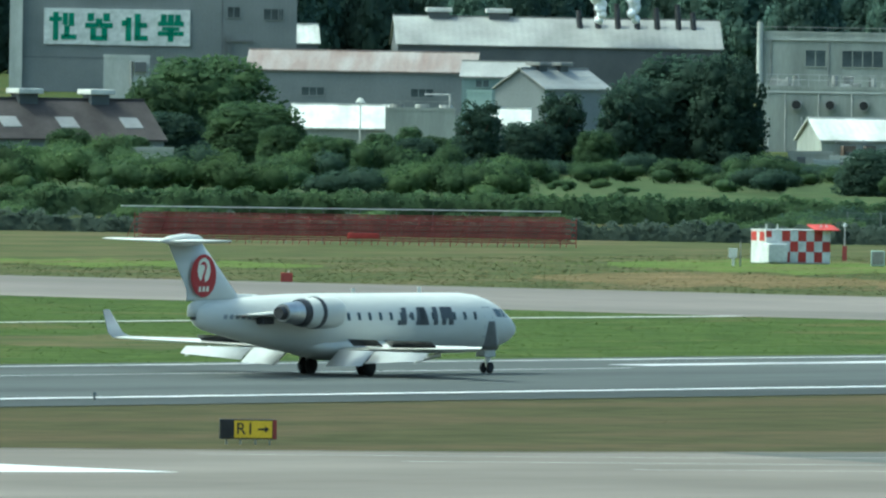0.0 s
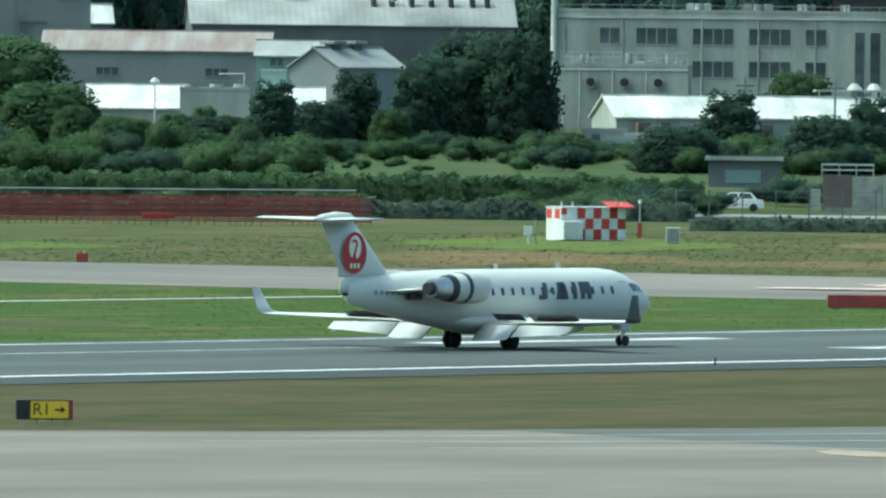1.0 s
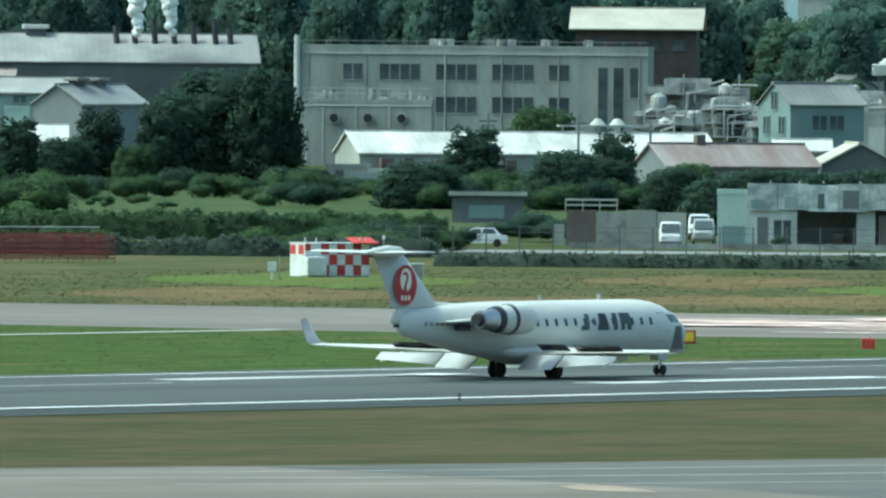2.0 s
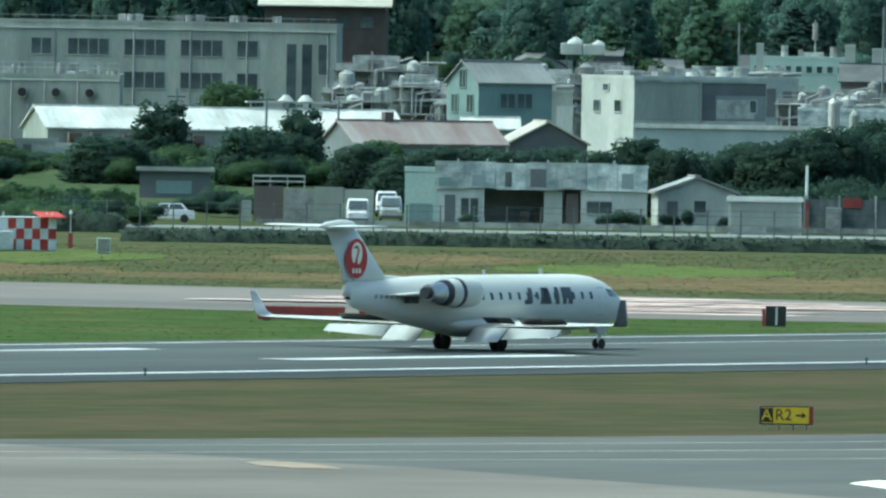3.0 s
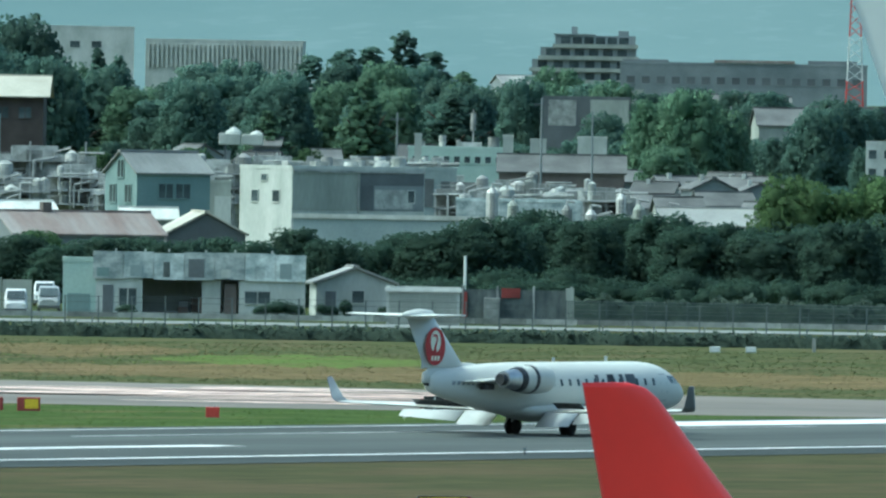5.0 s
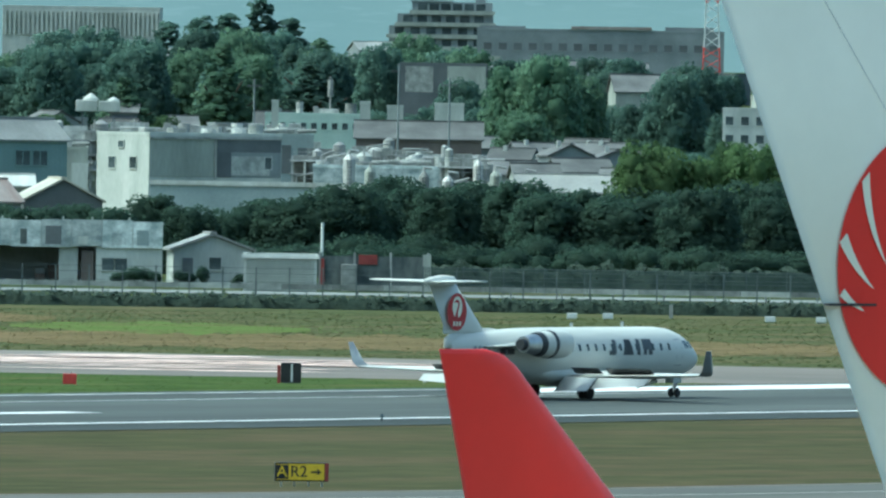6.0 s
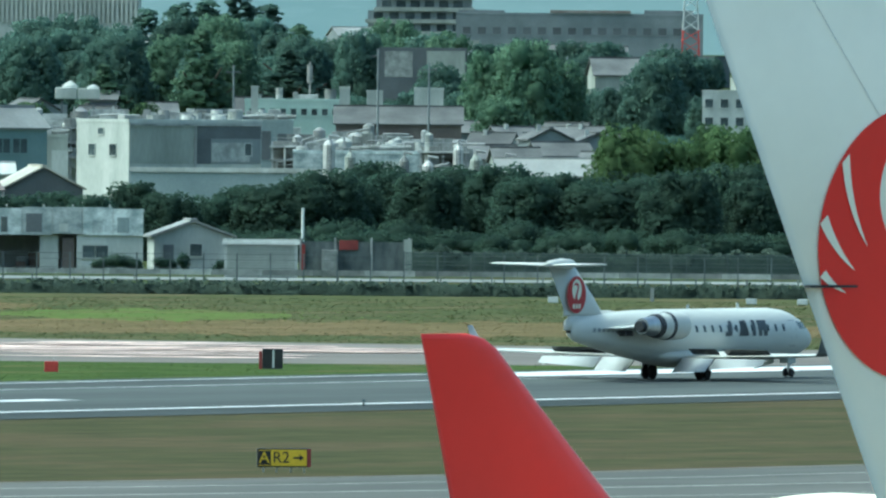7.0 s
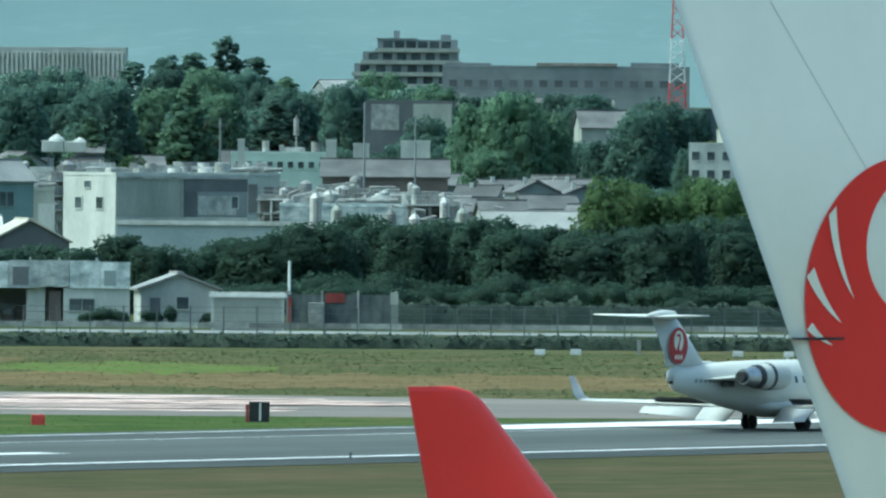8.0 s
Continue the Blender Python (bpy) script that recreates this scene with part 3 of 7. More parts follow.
sheet("path", [(560, 518.4), (760, 519.6), (760, 521.2), (560, 520.0)], 0.05, "path", "narrow pale service path across the grass", "path")


def marking(name, x0, x1, y0, y1, material="marking", z=0.07):
    """A painted stripe with slightly ragged sides."""
    n = max(2, int((x1 - x0) / 3))
    rng = random.Random(int(x0 * 7 + y0))
    v, f = [], []
    for i in range(n + 1):
        x = x0 + (x1 - x0) * i / n
        v += [(x, y0 + rng.uniform(-0.06, 0.06), z), (x, y1 + rng.uniform(-0.06, 0.06), z)]
    for i in range(n):
        f.append((2 * i, 2 * i + 2, 2 * i + 3, 2 * i + 1))
    return tagged(part(name, mesh_of(name, v, f), material), "white painted stripe on the runway", "marking", kind="structure")


marking("edge_line", 300, 1000, 417.7, 418.7)
marking("edge_line_far", 300, 752, 455.2, 456.0, "worn_marking")
# edge line broadened so its white also covers the heat-shimmer glare
marking("edge_line_wide", 752, 1000, 449.6, 455.8)
marking("touchdown_stripe", 645, 669, 446.8, 449.2, "worn_marking")
marking("touchdown_stripe", 656, 680.5, 430.7, 433.2, "worn_marking")
marking("faint_stripe", 560, 640, 444.0, 444.4, "worn_marking")
marking("faint_stripe", 690, 760, 446.5, 446.9, "worn_marking")
sheet("apron_marking", [(478.7, 359), (478.2, 355.5), (477.1, 350), (471.5, 353), (455, 362), (462, 370)], 0.05, "marking", "broad white painted mark on the apron", "marking")
sheet("apron_marking", [(508.6, 335.4), (507.2, 332.6), (504.2, 329.6), (502.2, 328.0), (501.6, 329.6), (503.0, 332.0), (506.0, 334.6)], 0.05, "apron_patch", "pale orange worn patch on the apron", "marking")
sheet("verge", EDGE[1:] + [(x, y + 0.9) for x, y in EDGE[1:][::-1]], 0.045, "wall_brown", "bare dark soil along the grass edge", "verge")
for off, wide in ((7.0, 0.35), (16.0, 0.5), (26.0, 0.35)):
    line = [(x, y - off) for x, y in EDGE[3:]]
    sheet("apron_line", line + [(x, y - wide) for x, y in line[::-1]], 0.06, "path", "faint pale line on the apron", "marking")


# ---- the landing regional jet ----
def body_at(x, stations):
    """Centre height, half width and half height of a fuselage at x, smoothly between stations (x falling)."""
    xs = [-s[0] for s in stations]
    return [float(np.interp(-x, xs, [s[k] for s in stations])) for k in (1, 2, 3)]


def fuselage(name, stations, material, parent, n=36, fine=1):
    rings = []
    for i in range(len(stations) - 1):
        a, b = stations[i], stations[i + 1]
        steps = max(1, int(abs(a[0] - b[0]) * fine))
        for k in range(steps):
            u = k / steps
            x, z, w, h = (a[q] * (1 - u) + b[q] * u for q in range(4))
            rings.append([(x, w * math.cos(2 * math.pi * j / n), z + h * math.sin(2 * math.pi * j / n)) for j in range(n)])
    x, z, w, h = stations[-1]
    rings.append([(x, w * math.cos(2 * math.pi * j / n), z + h * math.sin(2 * math.pi * j / n)) for j in range(n)])
    v, f = loft(rings)
    return part(name, mesh_of(name, v, f, True), material, parent)


def skin_patch(name, stations, x0, x1, z0, z1, material, parent, lift=0.012, side=-1, slant=0.0, nx=4, nz=3, label=""):
    """A panel that follows the fuselage's side, from x0 to x1 and height z0 to z1; slant shifts its top forward."""
    v, f = [], []
    for i in range(nx + 1):
        for j in range(nz + 1):
            z = z0 + (z1 - z0) * j / nz
            x = x0 + (x1 - x0) * i / nx + slant * j / nz
            c, w, h = body_at(x, stations)
            s = max(-1.0, min(1.0, (z - c) / h))
            k = math.sqrt(1 - s * s)
            v.append((x, side * (w * k + lift * max(k, 0.3)), z + lift * s))
    for i in range(nx):
        for j in range(nz):
            a = i * (nz + 1) + j
            f.append((a, a + nz + 1, a + nz + 2, a + 1) if side < 0 else (a, a + 1, a + nz + 2, a + nz + 1))
    return part(name, mesh_of(name, v, f, True), material, parent, label)


def wheel_into(bm, x, y, r, w):
    tube_into(bm, (x, y - w / 2, r), (x, y + w / 2, r), r, seg=20)
    bmesh.ops.bevel(bm, geom=[e for e in bm.edges if len(e.link_faces) == 2 and e.calc_face_angle(0) > 1.2], offset=r * 0.18, segments=2, affect="EDGES")


JET = [(13.62, 1.90, 0.03, 0.03), (13.52, 1.91, 0.20, 0.19), (13.25, 1.93, 0.40, 0.38), (12.8, 1.97, 0.63, 0.60), (12.3, 2.02, 0.82, 0.79), (11.7, 2.09, 1.0, 1.0),
       (11.0, 2.16, 1.15, 1.16), (10.2, 2.21, 1.26, 1.28), (9.2, 2.235, 1.33, 1.335), (8.0, 2.24, 1.345, 1.345), (-2.0, 2.24, 1.345, 1.345), (-3.5, 2.27, 1.31, 1.30),
       (-5.0, 2.34, 1.20, 1.20), (-6.5, 2.43, 1.04, 1.06), (-8.0, 2.51, 0.83, 0.90), (-9.3, 2.57, 0.62, 0.74), (-10.3, 2.60, 0.42, 0.58), (-10.8, 2.61, 0.28, 0.42), (-11.0, 2.62, 0.12, 0.2)]
JET = [(8 + (x - 8) * 0.955 if x > 8 else -2 + (x + 2) * 0.965 if x < -2 else x, z, w, h) for x, z, w, h in JET]


def regional_jet():
    jet = empty("regional_jet", pose(612.6, 441, 0), "white twin-engined regional jet with red tail emblem on the runway", "airplane")
    b = fuselage("fuselage", JET, "jet_white", jet, fine=2)
    # belly fairing under the wing
    belly = [(4.6, 1.30, 0.25, 0.15), (4.0, 1.24, 0.85, 0.38), (3.0, 1.20, 1.22, 0.50), (1.5, 1.18, 1.38, 0.54), (-1.0, 1.18, 1.38, 0.54), (-2.4, 1.26, 1.15, 0.45), (-3.6, 1.36, 0.7, 0.28), (-4.2, 1.42, 0.2, 0.1)]
    fuselage("belly_fairing", belly, "jet_white", jet)
    for s in (1, -1):
        w = wing("wing", [(3.9, s * 1.1, 1.14, 5.5, 0.11), (2.55, s * 3.0, 1.20, 4.0, 0.11), (0.9, s * 5.4, 1.27, 2.75, 0.10), (-1.7, s * 9.75, 1.40, 1.3, 0.10), (-1.85, s * 9.95, 1.43, 1.2, 0.09)], "jet_white", jet)
        wing("winglet", [(-1.8, s * 9.93, 1.40, 1.3, 0.08), (-2.1, s * 10.15, 1.62, 1.1, 0.08), (-2.75, s * 10.42, 2.62, 0.5, 0.07)], "winglet_grey", w, "upswept winglet, dark grey outside and pale inside")
        wl = w.children[0].data
        wl.materials.append(M["flap_grey"])
        for f in wl.polygons:
            f.material_index = int(f.index % 18 < 9)
        # flaps run out and drooped; spoilers over them coloured dark for the shadow gap
        for y0, y1, x0, x1, c0, c1 in ((1.35, 3.25, -1.5, -1.55, 1.36, 1.22), (3.36, 6.55, -1.55, -2.05, 1.02, 0.62)):
            v, f = loft([[(x + a * 0.80 - 0.18 + 0.6 * bb, s * y, 1.12 + a * 0.52 + bb) for a, bb in section(c, 0.10)] for x, y, c in ((x0, y0, c0), (x1, y1, c1))])
            part("flap", mesh_of("flap", v, f, True), "flap_grey", w, "pale grey drooped flap")
            v, f = loft([[(x + a * 0.7 + 0.75, s * y, 1.36 - a * 0.42 + bb - 0.05) for a, bb in section(0.72, 0.05)] for x, y in ((x0, y0 + 0.1), (x1, y1 - 0.2))])
            part("spoiler", mesh_of("spoiler", v, f, True), "dark_metal", w, "raised lift spoiler, coloured dark for the shadow gap")
        for y, x in ((2.3, -1.4), (4.4, -1.5), (6.2, -1.9)):
            part("flap_fairing", tube_into(bmesh.new(), (x + 0.9, s * y, 1.05), (x - 0.9, s * y, 0.72), 0.12, 0.04), "jet_white", w)
        # rear-mounted engine
        n = 28
        back = -0.55
        cowl = [(-2.55, 0.56), (-2.5, 0.62), (-2.7, 0.68), (-3.3, 0.72), (-4.2, 0.70), (-5.1, 0.60), (-5.35, 0.55)]
        rings = [[(x + back, s * 2.08 + r * math.cos(2 * math.pi * j / n), 2.80 + r * math.sin(2 * math.pi * j / n)) for j in range(n)] for x, r in [(-2.75, 0.5)] + cowl + [(-5.1, 0.5)]]
        v, f = loft(rings)
        e2 = part("engine_cowl", mesh_of("engine_cowl", v, f, True), "jet_white", jet)
        for x, r0, r1, x2, mm, nm in ((-4.05, 0.712, 0.705, -4.32, "dark_metal", "cowl_band"), (-5.2, 0.54, 0.40, -6.45, "steel", "exhaust_cone"), (-6.3, 0.34, 0.26, -6.75, "dark_metal", "exhaust_outlet"), (-5.0, 0.625, 0.56, -5.37, "dark_metal", "reverser_gap")):
            part(nm, tube_into(bmesh.new(), (x + back, s * 2.08, 2.80), (x2 + back, s * 2.08, 2.80), r0, r1, 28), mm, e2)
        wing("engine_pylon", [(-3.5, s * 0.80, 2.66, 5.4, 0.07), (-3.9, s * 1.6, 2.72, 3.8, 0.08)], "jet_white", jet)
        # plain dark box added below the engine pylon
        part("pylon_grille", boxes((-7.5, -6.7, s * 1.25 - 0.2, s * 1.25 + 0.2, 2.28, 2.58), bevel=0.06), "dark_metal", jet)
        # main gear with two wheels on each leg
        leg = part("main_gear_leg", tube_into(tube_into(bmesh.new(), (0, s * 1.58, 1.05), (0, s * 1.58, 0.36), 0.10), (0.35, s * 1.58, 0.95), (0.02, s * 1.58, 0.42), 0.06), "steel", jet)
        part("gear_door", boxes((-0.35, 0.35, s * 1.78 - 0.02, s * 1.78 + 0.02, 0.55, 1.0)), "jet_white", leg)
        for k in (-0.19, 0.19):
            bm = bmesh.new()
            wheel_into(bm, 0, s * 1.58 + k, 0.38, 0.26)
            part("wheel", bm, "rubber", jet, "black rubber main wheel")
        # horizontal tail at the fin's top
        wing("tailplane", [(-10.5, 0, 5.86, 2.3, 0.10), (-10.85, s * 0.5, 5.88, 2.05, 0.09), (-12.25, s * 3.15, 5.94, 1.0, 0.08)], "jet_white", jet)
        skin_patch("windscreen", JET, 11.2, 11.78, 2.50, 2.86, "glass", jet, side=s, slant=-0.42, label="dark cockpit window")
        skin_patch("windscreen", JET, 10.52, 11.05, 2.52, 2.88, "glass", jet, side=s, slant=-0.3, label="dark cockpit window")
        for k in range(13):
            x = -0.98 + 0.8 * k
            skin_patch("cabin_window", JET, x - 0.12, x + 0.12, 2.42, 2.76, "glass", jet, side=s, nx=1, nz=2, label="dark oval cabin window")
        for x0, x1, z0, z1 in ((9.35, 9.39, 1.65, 2.95), (10.0, 10.04, 1.65, 2.95), (9.35, 10.04, 2.93, 2.97), (9.35, 10.04, 1.63, 1.67)):
            skin_patch("door_seam", JET, x0, x1, z0, z1, "grey_paint", jet, side=s, nx=2, nz=3, lift=0.006)
        # company lettering as plain dark blocks, and registration bars
        for x0, x1, z0, z1, sl in ((2.98, 3.32, 2.22, 2.96, 0.14), (2.62, 3.10, 2.20, 2.42, 0.03), (3.52, 3.80, 2.52, 2.66, 0.03), (4.00, 4.45, 2.20, 2.97, 0.30), (4.36, 4.72, 2.20, 2.97, 0.10), (4.62, 5.02, 2.20, 2.97, -0.12), (5.36, 5.70, 2.20, 2.98, 0.1), (5.98, 6.90, 2.46, 2.98, 0.04), (6.0, 6.32, 2.20, 2.47, 0.04), (6.52, 6.90, 2.20, 2.47, 0.0)):
            if s < 0:
                skin_patch("lettering_block", JET, x0, x1, z0, z1, "letter", jet, side=s, slant=sl, lift=0.02, nx=2, nz=4, label="dark grey lettering block")
        for k in range(6):
            x = -9.3 + 0.36 * k
            skin_patch("registration_bar", JET, x, x + 0.22, 2.50, 2.70, "grey_paint", jet, side=s, slant=0.05, nx=1, nz=2)
    fin = wing("fin", [(-6.4, 0, 3.30, 4.9, 0.05), (-7.4, 0, 3.42, 3.85, 0.09), (-7.75, 0, 3.75, 3.5, 0.09), (-10.15, 0, 5.78, 2.5, 0.09)], "jet_white", jet, upright=True)
    part("fin_fillet", mesh_of("fin_fillet", *loft([[(x, w * math.cos(a), z + h * math.sin(a)) for a in (0, 0.6, 1.2, 1.57, 1.95, 2.54, 3.14)] for x, w, z, h in ((-5.6, 0.05, 3.3, 0.12), (-6.6, 0.14, 3.2, 0.36), (-8.2, 0.2, 2.9, 0.7), (-10.6, 0.16, 2.6, 0.75), (-11.1, 0.06, 2.6, 0.5))]), True), "jet_white", jet)
    tube = [(-10.15, 5.88, 0.10, 0.10), (-10.5, 5.91, 0.24, 0.24), (-11.5, 5.94, 0.30, 0.28), (-12.6, 5.93, 0.20, 0.18), (-13.2, 5.89, 0.05, 0.05)]
    fuselage("tail_bullet", tube, "jet_white", jet, n=16, fine=3)
    part("tail_lamp", boxes((-10.80, -10.62, -0.12, 0.12, 2.45, 2.75), bevel=0.03), "dark_metal", jet)
    for s in (-1, 1):
        disc_emblem(fin, -10.26, s * 0.175, 4.38, 0.93, s)
    # nose gear
    leg = part("nose_gear_leg", tube_into(tube_into(bmesh.new(), (11.4, 0, 1.15), (11.4, 0, 0.25), 0.08), (11.9, 0, 1.0), (11.42, 0, 0.45), 0.05), "steel", jet)
    for k in (-0.25, 0.22):
        part("nose_gear_door", boxes((10.9, 11.7, k, k + 0.03, 0.72, 1.05)), "jet_white", leg)
    part("taxi_lamp", boxes((11.48, 11.58, -0.12, 0.12, 0.68, 0.86), bevel=0.02), "steel", leg)
    for k in (-0.17, 0.17):
        bm = bmesh.new()
        wheel_into(bm, 11.4, k, 0.24, 0.17)
        part("wheel", bm, "rubber", jet, "black rubber nose wheel")
    part("antenna", boxes((6.0, 6.25, -0.015, 0.015, 3.55, 3.85)), "jet_white", jet)
    part("antenna", boxes((1.0, 1.25, -0.015, 0.015, 3.55, 3.80)), "jet_white", jet)
    return jet


def disc_emblem(parent, x, y, z, r, side):
    """A red round emblem with pale feather strokes, as plain shapes on a fin."""
    def ring_shape(name, pts, material, lift):
        v = [(x + a * r, y + side * lift, z + b * r) for a, b in pts]
        idx = list(range(len(v)))
        part(name, mesh_of(name, v, [idx if side < 0 else idx[::-1]]), material, parent)
    ring_shape("emblem_disc", [(math.cos(2 * math.pi * k / 40), math.sin(2 * math.pi * k / 40)) for k in range(40)], "emblem_red_shaded", 0.012)
    ring_shape("emblem_field", [(0.03 + 0.50 * math.cos(2 * math.pi * k / 32), 0.26 + 0.58 * math.sin(2 * math.pi * k / 32)) for k in range(32)], "white_paint", 0.017)
    neck = [(-0.34, 0.50), (-0.10, 0.66), (0.16, 0.62), (0.26, 0.42), (0.16, 0.16), (0.06, -0.06), (0.14, -0.36), (-0.26, -0.36), (-0.12, -0.04), (0.00, 0.18), (0.10, 0.40), (0.04, 0.50), (-0.10, 0.52)]
    ring_shape("emblem_neck", neck, "emblem_red_shaded", 0.024)
    for k in range(3):
        a = -0.40 + 0.30 * k
        ring_shape("emblem_bar", [(a, -0.74), (a + 0.2, -0.74), (a + 0.22, -0.5), (a + 0.04, -0.5)], "white_paint", 0.02)


# ---- parked airliners by the apron ----
def airliner(name, m, scale, fin_rows, stab, colour, emblem, label):
    """A parked airliner, nose along x, origin on the ground below the fin's foot: scale is its fuselage radius."""
    ob = empty(name, m, label, "airplane")
    r, z = scale, scale * 2.05
    tail = [(-0.20 * r, z + 0.55 * r, 0.12 * r, 0.15 * r), (1.5 * r, z + 0.45 * r, 0.45 * r, 0.5 * r), (4 * r, z + 0.2 * r, 0.8 * r, 0.82 * r), (7 * r, z, r, r), (18 * r, z, r, r), (20.5 * r, z - 0.08 * r, 0.9 * r, 0.92 * r), (22.2 * r, z - 0.2 * r, 0.6 * r, 0.62 * r), (23.2 * r, z - 0.3 * r, 0.15 * r, 0.15 * r)]
    fuselage("fuselage", tail[::-1], "white_paint", ob, n=32)
    fin = wing("fin", fin_rows, colour, ob, upright=True)
    for s in (1, -1):
        wing("tailplane", [(stab[0] + 2.2 * r, s * 0.6 * r, stab[1], 2.2 * r, 0.10), (stab[0] + 0.6 * r, s * stab[2], stab[1] + 0.35, 0.9 * r, 0.08)], "white_paint", ob)
        wing("wing", [(14.2 * r, s * 0.8 * r, z - 0.55 * r, 4.3 * r, 0.12), (11.6 * r, s * 3.6 * r, z - 0.3 * r, 2.5 * r, 0.11), (7.9 * r, s * 9.2 * r, z + 0.05 * r, 0.9 * r, 0.10)], "white_paint", ob)
        n = 24
        rings = [[(x * r, s * 3.2 * r + q * r * math.cos(2 * math.pi * j / n), z - 1.15 * r + q * r * math.sin(2 * math.pi * j / n)) for j in range(n)] for x, q in ((13.6, 0.5), (13.5, 0.56), (13.0, 0.6), (12.0, 0.58), (11.2, 0.42), (10.8, 0.22))]
        v, f = loft(rings)
        part("engine", mesh_of("engine", v, f, True), "white_paint", ob)
        for k in (-0.2, 0.2):
            bm = tube_into(bmesh.new(), (10.6 * r, s * 1.5 * r + k * r - 0.12 * r, 0.3 * r), (10.6 * r, s * 1.5 * r + k * r + 0.12 * r, 0.3 * r), 0.3 * r, seg=18)
            part("wheel", bm, "rubber", ob)
        part("main_gear_leg", tube_into(bmesh.new(), (10.6 * r, s * 1.5 * r, 0.3 * r), (10.6 * r, s * 1.2 * r, z - 0.8 * r), 0.1 * r), "steel", ob)
    part("nose_gear_leg", tube_into(bmesh.new(), (20.5 * r, 0, 0.25 * r), (20.5 * r, 0, z - 0.8 * r), 0.08 * r), "steel", ob)
    part("wheel", tube_into(bmesh.new(), (20.5 * r, -0.2 * r, 0.25 * r), (20.5 * r, 0.2 * r, 0.25 * r), 0.25 * r, seg=18), "rubber", ob)
    return ob, fin


def crane_emblem(fin, x, skin, z, r):
    """A large red disc emblem with curved pale feather slits along its rear rim, as plain shapes."""
    def shape(name, pts, material, lift):
        part(name, mesh_of(name, [(x + a * r, -skin(x + a * r, z + b * r) - lift, z + b * r) for a, b in pts], [list(range(len(pts)))]), material, fin)
    outer = [(math.cos(a), math.sin(a)) for a in (radians(96 + 204 * k / 48) for k in range(49))]
    inner = [(0.57 * math.cos(a) + 0.17, 0.535 * math.sin(a) + 0.36) for a in (radians(272 - 176 * k / 30) for k in range(31))]
    shape("emblem_crescent", outer + inner, "red_paint", 0.015)
    # each slit is a curved wedge from the rim inwards and down
    for p, q, c, wide in (((-0.76, 0.61), (-0.51, -0.03), (-0.72, 0.25), 0.06), ((-0.96, 0.17), (-0.63, -0.20), (-0.84, -0.05), 0.06), ((-0.95, -0.22), (-0.71, -0.36), (-0.85, -0.31), 0.045)):
        up, dn = [], []
        for k in range(15):
            u = k / 14
            a = [(1 - u) ** 2 * p[i] + 2 * u * (1 - u) * c[i] + u * u * q[i] for i in (0, 1)]
            w = wide * (1 - u) ** 0.8
            up.append((a[0] + w * 0.6, a[1] + w * 0.55))
            dn.append((a[0] - w * 0.6, a[1] - w * 0.55))
        shape("emblem_slit", up + dn[::-1][1:], "white_paint", 0.03)


def parked():
    # the large white tail: its rear edge leans back to the viewer's left
    a = radians(AXIS - 5.415)
    m = pose(277 * math.cos(a), 277 * math.sin(a), 0, 0, 0, AXIS - 5.415 - 90 + 48.0) @ pose(-2.0, 0, 0)
    def te(z):
        return 2.0 + (13.0 - z) * 0.525
    rows = [(te(z) + c, 0, z, c, 0.07) for z, c in ((6.2, 11.7), (8.0, 10.9), (13.0, 8.6), (18.4, 6.2))]
    big, fin = airliner("parked_airliner", m, 2.7, rows, (5.4, 8.55, 3.0), "white_paint", True, "parked white airliner with a large red round emblem on its tail")
    def skin(x, z):
        c = float(np.interp(z, [6.2, 8.0, 13.0, 18.4], [11.7, 10.9, 8.6, 6.2]))
        q = min(1.0, max(0.0, (te(z) + c - x) / c))
        return 0.07 * c * 5 * (0.2969 * math.sqrt(q) - 0.126 * q - 0.3516 * q * q + 0.2843 * q ** 3 - 0.1015 * q ** 4) + 0.012
    crane_emblem(fin, te(13.2) + 0.64 + 2.25, skin, 13.15, 2.25)
    hinge = []
    for wide in (0.0, 0.02):
        hinge.append([(te(z) + 2.2 + (17.6 - z) * 0.33 + wide, -skin(te(z) + 2.2 + (17.6 - z) * 0.33, z) - 0.004, z) for z in np.arange(7.0, 18.3, 0.8)])
    k = len(hinge[0])
    part("rudder_hinge", mesh_of("rudder_hinge", hinge[0] + hinge[1], [(i, k + i, k + i + 1, i + 1) for i in range(k - 1)]), "jet_white", fin, "thin grey rudder hinge line")
    part("rudder_joint", boxes((te(12.45), te(12.45) + 1.15, -0.13, -0.02, 12.43, 12.47)), "dark_metal", fin)
    # the smaller one with a red tail fin
    a = radians(AXIS - 4.28)
    d = 385.0
    m = pose(d * math.cos(a), d * math.sin(a), 0, 0, 0, AXIS - 4.28 - 90 + 48.0)
    k = d / 300 / 0.669
    zz = lambda q: 16 - (16 - q) * d / 300
    # leading edges follow the sweep; the top corner is rounded in front
    le = [(8.44, 2.62), (10.03, 1.42), (10.7, 0.93), (11.0, 0.71), (11.18, 0.50), (11.28, 0.20)]
    back = lambda q: (-0.05 - (q - 8.41) * 0.1875 - 0.02)
    shift = 0.16
    rows = [((3.75) * k + shift, 0, zz(7.2), (3.75 - back(7.2)) * k, 0.08)] + [(l * k * 1.03 + shift, 0, zz(q), (l * 1.03 - back(q)) * k, 0.08) for q, l in le]
    small, fin2 = airliner("parked_jet", m, 1.5, rows, (2.55, 5.15, 5.0), "red_paint", False, "parked white jet with a plain red tail fin")


JETLINER = regional_jet()
parked()


